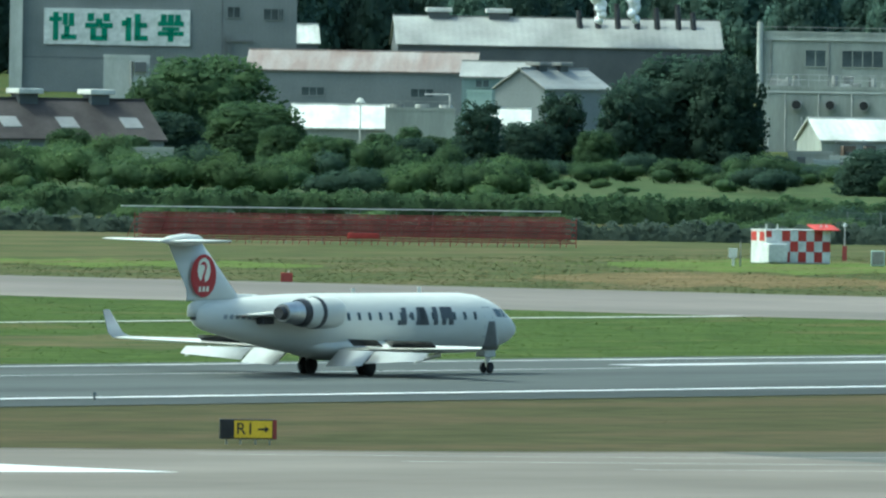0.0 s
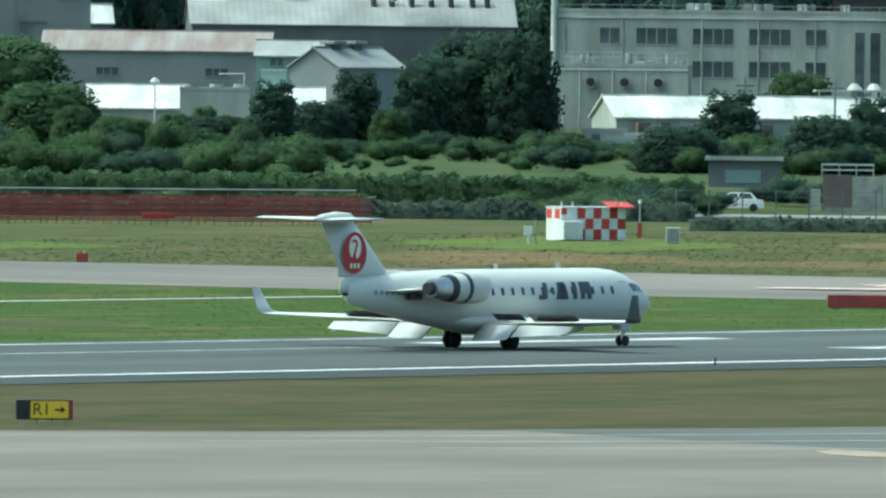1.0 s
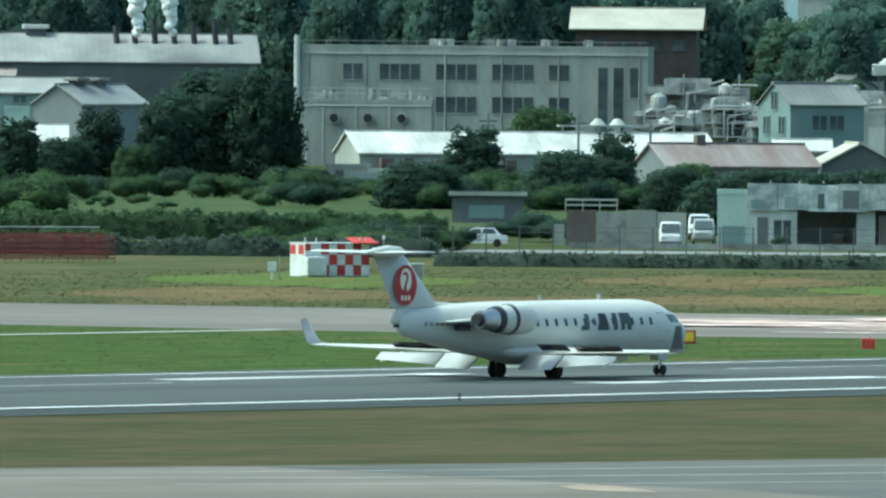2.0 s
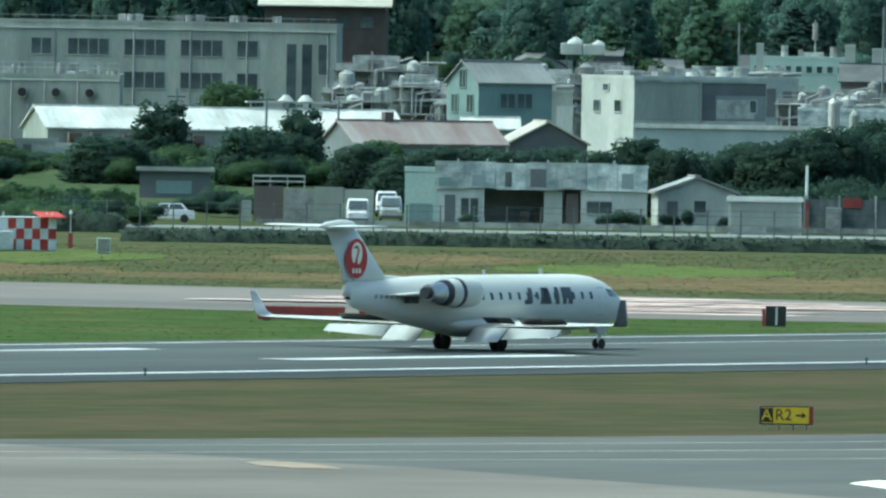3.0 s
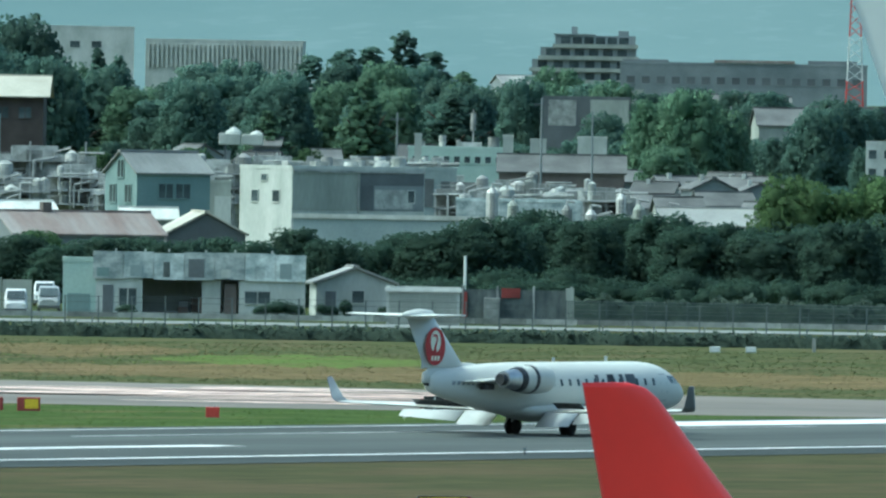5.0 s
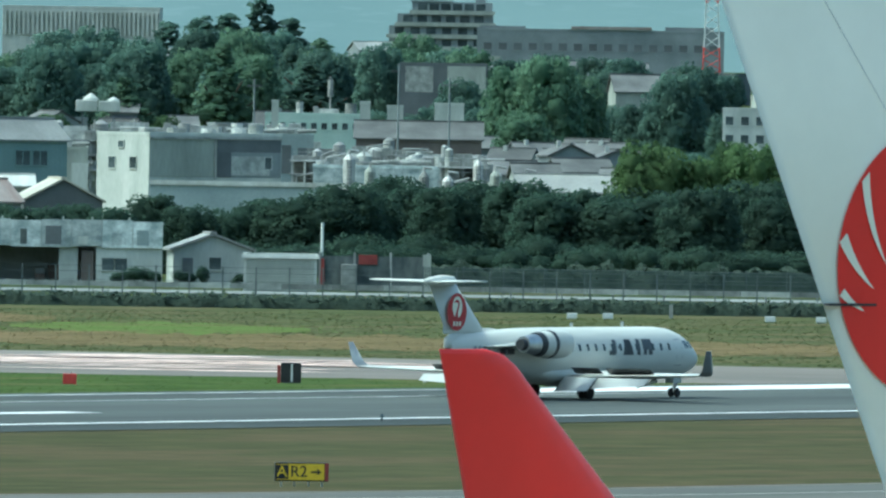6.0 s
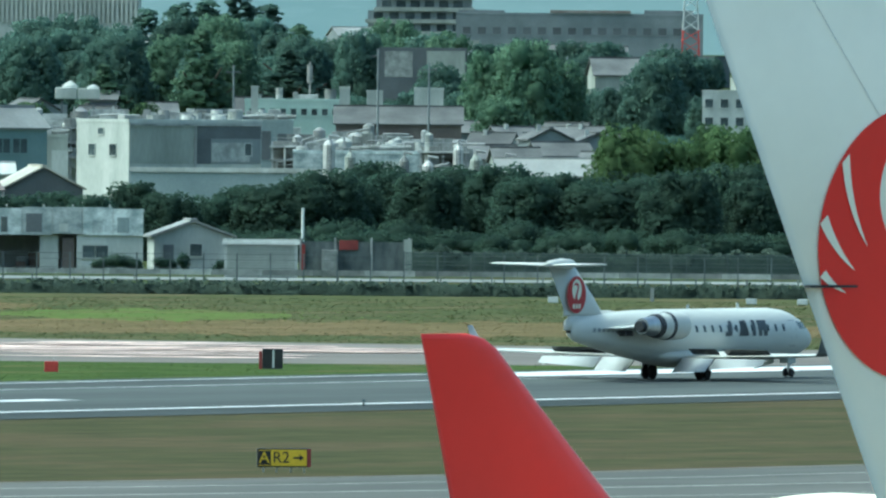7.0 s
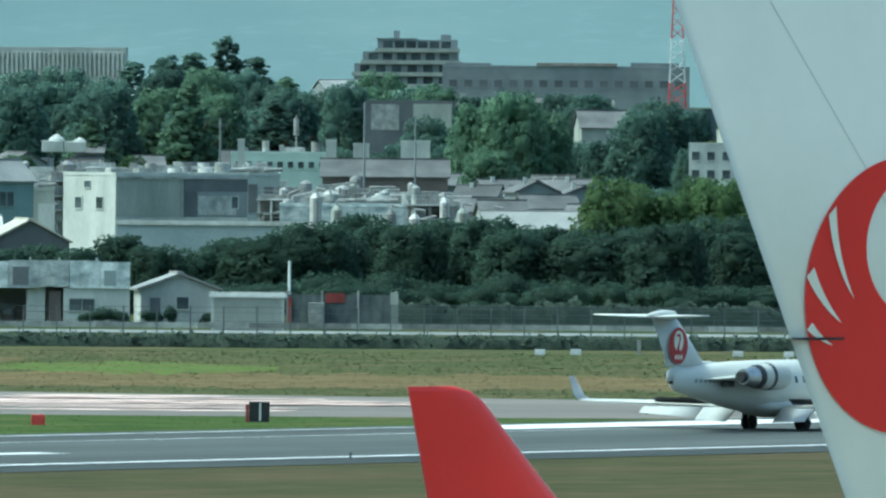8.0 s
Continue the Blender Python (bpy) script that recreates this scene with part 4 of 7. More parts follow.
# ---- plants ----
def crown_mesh(seed, lobes, leaf, per, flat=1.0):
    """Foliage: many small bent leaf clumps over overlapping lobes (x, y, z, radius), with a broken core behind them."""
    rng = np.random.default_rng(seed)
    lob = np.array(lobes, float)
    squash = np.array([1, 1, flat])
    pts, nrm = [], []
    for x, y, z, r in lobes:
        n = int(per * r * r)
        d = rng.normal(size=(n, 3))
        d /= np.linalg.norm(d, axis=1)[:, None]
        bumpy = 1 + 0.10 * np.sin(5 * d[:, 0] + seed) * np.sin(4 * d[:, 1] + 2 * x) + 0.08 * np.sin(9 * d[:, 2] + y)
        p = np.array([x, y, z]) + d * (r * bumpy * (0.78 + 0.28 * rng.random(n)))[:, None] * squash
        keep = p[:, 2] > 0.03
        for q in lob:
            if (q[:3] != (x, y, z)).any():
                keep &= (((p - q[:3]) / squash) ** 2).sum(1) > (0.74 * q[3]) ** 2
        pts.append(p[keep])
        nrm.append(d[keep])
    p, d = np.concatenate(pts), np.concatenate(nrm)
    a = d + rng.normal(size=d.shape) * 0.6
    a *= np.where((a * d).sum(1) < 0, -1.0, 1.0)[:, None]
    a /= np.linalg.norm(a, axis=1)[:, None]
    u = np.cross(a, rng.normal(size=d.shape))
    u /= np.linalg.norm(u, axis=1)[:, None]
    w = np.cross(a, u)
    s = (leaf * (0.6 + 0.8 * rng.random(len(p))))[:, None]
    quads = np.stack([p - u * s * 0.5, p + w * s * 0.42 + a * s * 0.12, p + u * s * 0.5, p - w * s * 0.42 - a * s * 0.10], 1).reshape(-1, 3)
    vs = quads.tolist()
    # the leaves of a clump shade together, turned outwards from their limb
    soft = 0.75 * d + 0.35 * a + np.array([0, 0, 0.15])
    soft /= np.linalg.norm(soft, axis=1)[:, None]
    nv = np.repeat(soft, 4, 0).tolist()
    fs = []
    for k in range(len(p)):
        fs += [(4 * k, 4 * k + 2, 4 * k + 1), (4 * k, 4 * k + 3, 4 * k + 2)]
    for i, (x, y, z, r) in enumerate(lobes):  # rough core
        if i > 5 and i % 2:
            continue
        k, rows, cols = len(vs), 5 if i < 2 else 3, 8 if i < 2 else 5
        for u0 in range(rows + 1):
            for j in range(cols):
                th, ph = math.pi * u0 / rows, 2 * math.pi * j / cols
                q = r * 0.76 * (0.9 + 0.2 * rng.random())
                vs.append((x + q * math.sin(th) * math.cos(ph), y + q * math.sin(th) * math.sin(ph), max(0.02, z + flat * q * math.cos(th))))
        for u0 in range(rows):
            for j in range(cols):
                fs.append((k + u0 * cols + j, k + (u0 + 1) * cols + j, k + (u0 + 1) * cols + (j + 1) % cols, k + u0 * cols + (j + 1) % cols))
        nv += [tuple((Vector(q) - Vector((x, y, z))).normalized()) for q in vs[k:]]
    me = mesh_of("crown", vs, fs, True)
    me.normals_split_custom_set_from_vertices(nv)
    return me


def round_lobes(seed, n, width, height):
    """Lobes that fill a domed crown of that width from near the ground to its height."""
    rng = random.Random(seed)
    out = [(0, 0, height * 0.36, min(width, height) * 0.43), (0.05 * width, 0, height * 0.62, width * 0.34)]
    for i in range(n):
        a = 2.4 * i + rng.random()
        t = ((i + 0.5) / n) ** 1.25
        z = height * (0.07 + 0.80 * t)
        rr = width / 2 * math.sqrt(max(0.0, 1 - (max(0.0, t - 0.25) / 0.88) ** 2)) * rng.uniform(0.58, 0.70)
        r = width * rng.uniform(0.12, 0.18)
        out.append((rr * math.cos(a), rr * math.sin(a), min(z, height - r * 0.95), r))
    return out


FORMS = {}


def tree_form(kind, form, material, far):
    """Trunk and crown of one of the tree forms, made once: a unit of ten metres' height."""
    key = (kind, form, material, far)
    if key not in FORMS:
        rng = random.Random(form * 13 + 5)
        if kind == "tree":
            lobes, base = round_lobes(form, 60, 8.5, 10), 2.0
        elif kind == "tall":
            lobes, base = round_lobes(form, 36, 5.5, 10), 2.0
        elif kind == "pine":
            lobes, base = [], 2.0
            for i in range(44):  # boughs in rough tiers, shorter towards the tip
                u = i / 43
                reach, a = 2.3 * (1 - u) ** 0.8 + 0.15, 2.4 * i + rng.random()
                out = reach * rng.uniform(0.35, 0.75)
                lobes.append((out * math.cos(a), out * math.sin(a), 2.0 + 8.0 * u, max(0.32, reach * rng.uniform(0.30, 0.44))))
        else:
            lobes, base = [(x * 1.5 + rng.uniform(-0.5, 0.5), rng.uniform(-1, 1), rng.uniform(3.0, 6.2), rng.uniform(2.6, 3.7)) for x in (-3, -1.6, 0, 1.2, 2.8)], 0.5
        leaf, per = (0.50, 44) if kind == "bush" else (0.42, 70) if far else (0.33, 120)
        if kind == "pine":
            per *= 2
        crown = crown_mesh(form, lobes, leaf, per)
        crown.materials.append(M[material])
        bm = bmesh.new()
        tube_into(bm, (0, 0, 0), (0.1, 0, base + 2.2), 0.34, 0.18, 9)
        for k in range(5):
            a = 1.3 * k
            tube_into(bm, (0.1, 0, base + 0.3 * k), (1.9 * math.cos(a), 1.9 * math.sin(a), base + 2.2 + 0.5 * k), 0.14, 0.05, 6)
        trunk = bpy.data.meshes.new("trunk")
        bm.to_mesh(trunk)
        bm.free()
        trunk.materials.append(M["bark"])
        FORMS[key] = trunk, crown
    return FORMS[key]


def tree(az, d, width, height, kind="tree", form=0, leaves="leaf_dark", z=None, turn=0, label="", group=""):
    trunk, crown = tree_form(kind, form, leaves, d > 1900)
    wide = {"tree": 8.5, "tall": 5.5, "pine": 4.6, "bush": 10.0}[kind]
    high = {"tree": 10.0, "tall": 10.0, "pine": 10.5, "bush": 9.4}[kind]
    name = "bush" if kind == "bush" else "tree"
    ob = empty(name, spot(az, d, z, turn) @ Matrix.Diagonal((width / wide, width / wide, height / high, 1)), label or ("dense green rounded bush" if kind == "bush" else "broad dark green leafy tree"), name, group)
    if kind != "bush":
        part("trunk", trunk, "bark", ob)
    part("crown", crown, leaves, ob)
    return ob


def hedge(name, az0, az1, d, high, deep, leaves, label, seed, leaf=0.30, dense=20, ragged=0.25):
    """A long hedge along a bearing range: leaf clumps over an uneven rounded bank, with a solid heart."""
    rng = np.random.default_rng(seed)
    length = radians(az1 - az0) * d
    n = int(length * (1.3 * high + deep) * dense)
    x = rng.uniform(-length / 2, length / 2, n)
    def top(q):
        return high * (1 + ragged * (0.5 * np.sin(q * 0.9 + seed) * np.sin(q * 0.37) + 0.35 * np.sin(q * 2.3 + 1.0) + 0.25 * np.sin(q * 5.1)))
    t = rng.random(n) * (1.3 * high + deep)
    front = t < 1.3 * high
    z = np.where(front, t / 1.3 / high * top(x), top(x) * (1 - 0.12 * ((t - 1.3 * high) / deep) ** 2))
    y = np.where(front, 0.35 * (z / high) ** 2 + 0.3 * np.sin(x * 1.7), 0.35 + (t - 1.3 * high))
    p = np.stack([x, y, np.maximum(z, 0.05)], 1) + rng.normal(size=(n, 3)) * 0.10
    p[:, 2] = np.maximum(p[:, 2], 0.03)
    face = np.where(front[:, None], np.array([0, -0.8, 0.6]), np.array([0, -0.2, 1]))
    nrm = face + rng.normal(size=(n, 3)) * 0.5
    nrm *= np.where((nrm * face).sum(1) < 0, -1.0, 1.0)[:, None]
    nrm /= np.linalg.norm(nrm, axis=1)[:, None]
    u = np.cross(nrm, rng.normal(size=(n, 3)))
    u /= np.linalg.norm(u, axis=1)[:, None]
    w = np.cross(nrm, u)
    s = (leaf * (0.6 + 0.9 * rng.random(n)))[:, None]
    vs = np.stack([p - u * s * 0.5, p + w * s * 0.45 + nrm * s * 0.1, p + u * s * 0.5, p - w * s * 0.45 - nrm * s * 0.1], 1).reshape(-1, 3).tolist()
    fs = []
    for k in range(n):
        fs += [(4 * k, 4 * k + 2, 4 * k + 1), (4 * k, 4 * k + 3, 4 * k + 2)]
    soft = 0.7 * face + 0.4 * nrm
    soft /= np.linalg.norm(soft, axis=1)[:, None]
    nv = np.repeat(soft, 4, 0).tolist()
    k, steps = len(vs), max(4, int(length / 1.5))
    for i in range(steps + 1):
        q = -length / 2 + length * i / steps
        h = float(top(np.array(q))) * 0.88
        vs += [(q, 0.25, 0), (q, 0.55, h), (q, deep, h), (q, deep + 0.3, 0)]
    for i in range(steps):
        for j in range(3):
            a = k + 4 * i + j
            fs.append((a, a + 4, a + 5, a + 1))
    nv += [(0, -0.8, 0.6), (0, -0.6, 0.8), (0, 0.6, 0.8), (0, 0.8, 0.6)] * (steps + 1)
    me = mesh_of(name, vs, fs, True)
    me.normals_split_custom_set_from_vertices(nv)
    ob = part(name, me, leaves)
    ob.matrix_world = spot((az0 + az1) / 2, d, 0)
    return tagged(ob, label, "hedge", kind="stuff")


# ---- buildings ----
def pane_mesh(w, h, bars):
    """A window: frame ring, sill and mullions round a set-back pane."""
    bm = bmesh.new()
    t = 0.10
    for r in ((-w / 2 - t, w / 2 + t, -0.09, 0.0, -h / 2 - t, -h / 2), (-w / 2 - t, w / 2 + t, -0.06, 0.0, h / 2, h / 2 + t), (-w / 2 - t, -w / 2, -0.06, 0.0, -h / 2, h / 2), (w / 2, w / 2 + t, -0.06, 0.0, -h / 2, h / 2)):
        box_into(bm, *r)
    for k in range(1, bars):
        x = -w / 2 + w * k / bars
        box_into(bm, x - 0.05, x + 0.05, -0.05, 0.0, -h / 2, h / 2)
    return bm


def window(parent, x, z, w, h, y=0.0, bars=2, glass="glass", frame_mat="wall_white", side=None):
    """A window on the front (or, with side, on the left end) of a house."""
    ob = part("window", pane_mesh(w, h, bars), frame_mat, parent)
    ob.matrix_local = pose(x, y - 0.03, z) if side is None else pose(side, x, z, 0, 0, -90) @ pose(0, -0.03, 0)
    pn = part("pane", boxes((-w / 2, w / 2, -0.035, -0.012, -h / 2, h / 2)), glass, ob)
    return ob


def hall(name, az, d, width, depth, eave, ridge, wall, roof, turn=0.0, label="", category="building", along=True, over=0.3, z=None):
    """A building with a pitched roof (ridge along the front, or running back), or a flat one when ridge equals eave."""
    ob = empty(name, spot(az, d, z, turn), label, category)
    w, t = width / 2, 0.18
    bm = boxes((-w, w, 0, depth, 0, eave))
    if ridge > eave:
        if along:
            for x in (-w, w):
                f = bm.faces.new([bm.verts.new(p) for p in ((x, 0, eave), (x, depth, eave), (x, depth / 2, ridge))])
        else:
            for y in (0, depth):
                bm.faces.new([bm.verts.new(p) for p in ((-w, y, eave), (w, y, eave), (0, y, ridge))])
    part("wall", bm, wall, ob)
    if ridge > eave:
        slope = (ridge - eave) / (depth / 2 if along else w)
        for s in (0, 1):
            if along:
                y0, y1 = (-over, depth / 2) if s == 0 else (depth + over, depth / 2)
                ze = eave - slope * over
                v = [(-w - over, y0, ze), (w + over, y0, ze), (w + over, y1, ridge), (-w - over, y1, ridge)]
            else:
                x0, x1 = (-w - over, 0) if s == 0 else (w + over, 0)
                ze = eave - slope * over
                v = [(x0, -over, ze), (x0, depth + over, ze), (x1, depth + over, ridge), (x1, -over, ridge)]
            v = [(a, b, c + 0.04) for a, b, c in v] + [(a, b, c + 0.04 + t) for a, b, c in v]
            f = [(0, 1, 2, 3), (7, 6, 5, 4), (0, 4, 5, 1), (1, 5, 6, 2), (2, 6, 7, 3), (3, 7, 4, 0)]
            me = mesh_of("roof", v, f)
            bmx = bmesh.new()
            bmx.from_mesh(me)
            bmesh.ops.recalc_face_normals(bmx, faces=bmx.faces)
            part("roof", bmx, roof, ob)
        part("ridge_cap", boxes((-w - over, w + over, depth / 2 - 0.25, depth / 2 + 0.25, ridge + 0.1, ridge + 0.3)) if along else boxes((-0.25, 0.25, -over, depth + over, ridge + 0.1, ridge + 0.3)), roof, ob)
    else:
        part("roof", boxes((-w + 0.25, w - 0.25, 0.25, depth - 0.25, eave - 0.1, eave + 0.05)), roof, ob)
        part("parapet", boxes((-w - 0.05, w + 0.05, -0.05, 0.2, eave, eave + 0.35), (-w - 0.05, w + 0.05, depth - 0.2, depth + 0.05, eave, eave + 0.35), (-w - 0.05, -w + 0.2, 0.2, depth - 0.2, eave, eave + 0.35), (w - 0.2, w + 0.05, 0.2, depth - 0.2, eave, eave + 0.35)), wall, ob)
    return ob


def ridge_vent(parent, x, y, z, w=2.6, h=1.1, material="roof_grey"):
    """A raised ventilator on a roof ridge with a little hood."""
    v = part("roof_vent", boxes((x - w / 2, x + w / 2, y - 0.8, y + 0.8, z - 0.4, z + h * 0.55)), "wall_dark", parent)
    part("hood", boxes((x - w / 2 - 0.4, x + w / 2 + 0.4, y - 1.3, y + 1.3, z + h * 0.55, z + h), bevel=0.1), material, v)


def roof_unit(parent, x, y, z, w, h, kind=0):
    if kind == 0:
        part("roof_unit", boxes((x - w / 2, x + w / 2, y, y + w * 0.7, z, z + h), bevel=0.06), "plant_box", parent)
    else:
        part("roof_tank", tube_into(bmesh.new(), (x, y, z), (x, y, z + h), w / 2, w / 2 * 0.96, 16), "plant_box", parent)


def town():
    rng0 = random.Random(21)
    # company building with the large name board
    b = hall("company_building", -0.976, 2300, 38.1, 24, 18.5, 18.5, "wall_grey", "roof_grey", 0, "tall grey sheet-clad company building with a large name board", z=0)
    board = part("name_board", boxes((-14.75, 4.8, -0.25, -0.05, 10.95, 15.8)), "signal_white", b, "white board with green lettering blocks")
    for cx in (-12.2, -7.4, -2.6, 2.2):  # four green signs as plain strokes
        bm = bmesh.new()
        k = int((cx + 12.2) / 4.8 + 0.5)
        strokes = [((-1.7, -0.3, 0.7, 1.15), (-1.2, -0.75, -1.8, 1.8), (0.1, 0.5, 0.2, 1.7), (0.9, 1.35, 0.1, 1.7), (-0.1, 1.7, -1.7, -1.2), (0.3, 0.75, -1.4, 0.0)),
                   ((-1.4, -0.8, 0.8, 1.7), (0.7, 1.3, 0.8, 1.7), (-1.7, -0.2, -0.1, 0.4), (0.2, 1.7, -0.1, 0.4), (-1.0, 1.0, -1.8, -1.3), (-1.0, -0.5, -1.5, -0.3), (0.5, 1.0, -1.5, -0.3), (-0.3, 0.3, 0.2, 1.0)),
                   ((-1.1, -0.6, -1.8, 1.2), (-1.6, -1.0, 0.2, 0.8), (0.1, 0.65, -1.5, 1.7), (0.1, 1.6, -1.7, -1.2), (0.5, 1.5, 0.0, 0.5)),
                   ((-1.6, 1.6, 0.3, 0.75), (-1.2, -0.7, 0.9, 1.7), (-0.25, 0.25, 0.9, 1.7), (0.7, 1.2, 0.9, 1.7), (-1.0, 1.0, -0.35, 0.0), (-0.25, 0.25, -1.8, -0.3), (-1.6, 1.6, -1.0, -0.6))][k]
        for x0, x1, z0, z1 in strokes:
            box_into(bm, cx + x0 - 0.14, cx + x1 + 0.14, -0.32, -0.25, 13.4 + z0 - 0.08, 13.4 + z1 + 0.08, 0.02)
        part("lettering_block", bm, "green_letter", board)
    for x, z, w in ((10.6, 15.6, 1.6), (15.6, 15.4, 1.9), (16.9, 15.4, 0.6)):
        window(b, x, z, w, 1.4, frame_mat="wall_grey")
    part("ladder", boxes((9.5, 9.6, -0.3, -0.1, 5, 12.5), (10.2, 10.3, -0.3, -0.1, 5, 12.5), (9.5, 13.2, -0.3, -0.1, 11.7, 11.9)), "wall_dark", b)
    part("pilaster", boxes((-19.3, -17.6, -0.8, -0.02, 0, 19)), "wall_white", b)
    part("panel_joint", boxes((-17.4, 9.0, -0.04, -0.004, 9.1, 9.3), (9.0, 9.15, -0.04, -0.004, 0, 18.4)), "wall_dark", b)
    t = hall("switch_house", -1.066, 2090, 5.6, 4, 9.9, 9.9, "wall_white", "roof_grey", 0, "small white cubic building with pipes", z=0)
    part("downpipe", tube_into(bmesh.new(), (0.6, -0.15, 0.5), (0.6, -0.15, 9.5), 0.2), "pipe", t)
    part("duct", boxes((1.0, 2.4, -0.5, -0.02, 8.2, 9.4)), "wall_dark", t)
    # brown-roofed house with skylights
    h = hall("brown_roofed_hall", -1.27, 1750, 24.0, 9, 2.6, 6.4, "wall_grey", "roof_brown", 32, "low hall with a brown roof and pale skylights", z=0)
    for x in (-5.4, 1.5, 9.2):
        low = [(x - 1.2, 1.0, 3.60), (x + 1.0, 1.0, 3.60), (x + 0.9, 2.2, 4.61), (x - 1.3, 2.2, 4.61)]
        me = mesh_of("skylight", low + [(a, b, c + 0.16) for a, b, c in low], [(3, 2, 1, 0), (4, 5, 6, 7), (0, 1, 5, 4), (1, 2, 6, 5), (2, 3, 7, 6), (3, 0, 4, 7)])
        part("skylight", me, "skylight", h)
    for x in (-2.0, 6.6):
        ridge_vent(h, x, 4.5, 6.4, 2.2, 1.2, "roof_white")
    hall("small_shed", -0.985, 1650, 4.6, 3, 2.3, 2.3, "wall_cream", "roof_white", 0, "small pale shed with a flat white roof", z=0)
    # long grey halls
    a = hall("grey_hall", -0.285, 2010, 26.5, 10, 9.0, 11.2, "wall_grey", "roof_rust", -4, "long grey sheet hall with a rust-streaked roof", z=0)
    for x, w in ((-5.6, 2.6), (7.2, 2.6)):
        window(a, x, 6.6, w, 0.9, bars=3, frame_mat="wall_grey")
    g = hall("blue_grey_hall", 0.16, 1992, 7.6, 9, 8.6, 10.3, "wall_blue", "roof_grey", -4, "blue-grey hall joined to a longer one", z=0)
    window(g, -1.4, 7.9, 1.5, 0.8, frame_mat="wall_blue")
    c = hall("gabled_hall", 0.245, 1950, 6.6, 14, 7.6, 9.7, "wall_grey", "roof_grey", -32, "grey gabled hall with a pale sheet roof", along=False, z=0)
    for y in (4.0, 8.5):
        ridge_vent(c, 0, y, 9.7, 1.2, 0.9)
    rb = hall("long_roofed_hall", 0.375, 2255, 42.5, 14, 11.8, 15.4, "wall_dark", "roof_grey", 4, "long dark hall with a weathered pale roof and stacks", z=0)
    for x in (-15.5, -7.6):
        ridge_vent(rb, x, 7.0, 15.4, 2.6, 1.3, "roof_white")
    for i, x in enumerate((3.0, 5.4, 8.0, 10.6, 13.2, 16.0, 18.0)):
        st = part("chimney", tube_into(bmesh.new(), (x, 4.6, 13.6), (x - 0.25, 5.0, 16.6 + 0.5 * (i % 3)), 0.42, 0.36, 12), "dark_metal", rb)
        part("flange", tube_into(bmesh.new(), (x, 4.55, 13.6), (x + 0.6, 3.6, 12.9), 0.5, 0.4, 10), "dark_metal", st)
    sw = hall("white_roofed_annex", -0.47, 2350, 3.4, 6, 11.6, 14.0, "wall_dark", "roof_white", 6, "small annex with a bright white roof", z=0)
    hall("white_roofed_store", -0.345, 1880, 10.6, 9, 3.2, 5.6, "wall_cream", "roof_white", 0, "low store with a bright white sheet roof", z=0)
    p = hall("tank_house", -0.085, 1870, 7.6, 5, 5.3, 5.3, "wall_cream", "roof_grey", 0, "low weathered plant house with tanks", z=0)
    for x in (-2.6, 0.2, 2.8):
        roof_unit(p, x, 1.5, 5.3, 1.6, 0.7, 1)
    part("roof_rail", boxes((-3.7, 3.7, 0.0, 0.06, 6.3, 6.38), *[(x, x + 0.06, 0.0, 0.06, 5.65, 6.3) for x in np.arange(-3.7, 3.71, 1.48)]), "pipe", p)
    part("pipe", tube_into(tube_into(bmesh.new(), (3.2, 0.8, 5.3), (3.2, 0.8, 7.2), 0.12, 0.12, 8), (3.2, 0.8, 7.1), (0.4, 0.8, 7.1), 0.1, 0.1, 8), "pipe", p)
    lp = empty("yard_lamp", spot(-0.285, 1872, 0), "tall yard lamp with a round pale hood", "lamp")
    part("pole", tube_into(bmesh.new(), (0, 0, 0), (0, 0, 6.2), 0.1, 0.07, 8), "pipe", lp)
    part("shade", tube_into(bmesh.new(), (0, 0, 6.1), (0, 0, 6.6), 0.6, 0.2, 14), "wall_white", lp)
    hall("white_roofed_lean_to", 0.215, 1880, 4.0, 6, 3.8, 5.5, "wall_cream", "roof_white", 0, "lean-to with a bright white roof", z=0)
    hall("blue_kiosk", 0.11, 1905, 2.8, 2, 7.2, 7.2, "wall_mint", "roof_white", 0, "narrow pale kiosk with a shining roof", z=0)
    # three-storey factory
    f = hall("factory", 1.62, 2000, 41.2, 16, 14.2, 14.2, "wall_cream", "roof_grey", -3, "pale concrete three-storey factory with window bands", z=0)
    s = 2000 / 30447
    xs = lambda px: (px - 690) * s
    for row, z in ((((465, 500), (530, 602), (630, 702), (730, 803), (830, 866)), 11.8), (((630, 702), (730, 803), (830, 866)), 8.0), (((630, 702), (730, 803), (830, 866)), 4.2)):
        for l, r in row:
            window(f, xs((l + r) / 2) - 0.1, z - 0.35, (r - l) * s, 1.85, bars=4 if r - l > 40 else 2, frame_mat="wall_cream")
    for l, r, zb, zt in ((916, 933, 2.6, 12.1), (943, 961, 2.6, 12.1), (972, 989, 8.6, 12.1)):
        window(f, xs((l + r) / 2), (zb + zt) / 2, (r - l) * s, zt - zb, bars=1, frame_mat="wall_cream")
    for l, r in ((615, 660), (715, 770), (812, 845), (888, 905)):
        for k in range(3):
            x = xs(l) + (xs(r) - xs(l)) * (k + 0.5) / 3
            roof_unit(f, x, 1.2, 14.2, (xs(r) - xs(l)) / 3.3, 1.1, k % 2)
    part("roof_rail", boxes((-20.5, 20.5, 0.0, 0.06, 15.0, 15.08), *[(x, x + 0.06, 0.0, 0.06, 14.2, 15.0) for x in np.arange(-20.4, 20.5, 2.0)]), "pipe", f)
    part("ledge", boxes((-20.65, 20.65, -0.22, -0.02, 13.5, 13.65)), "wall_white", f)
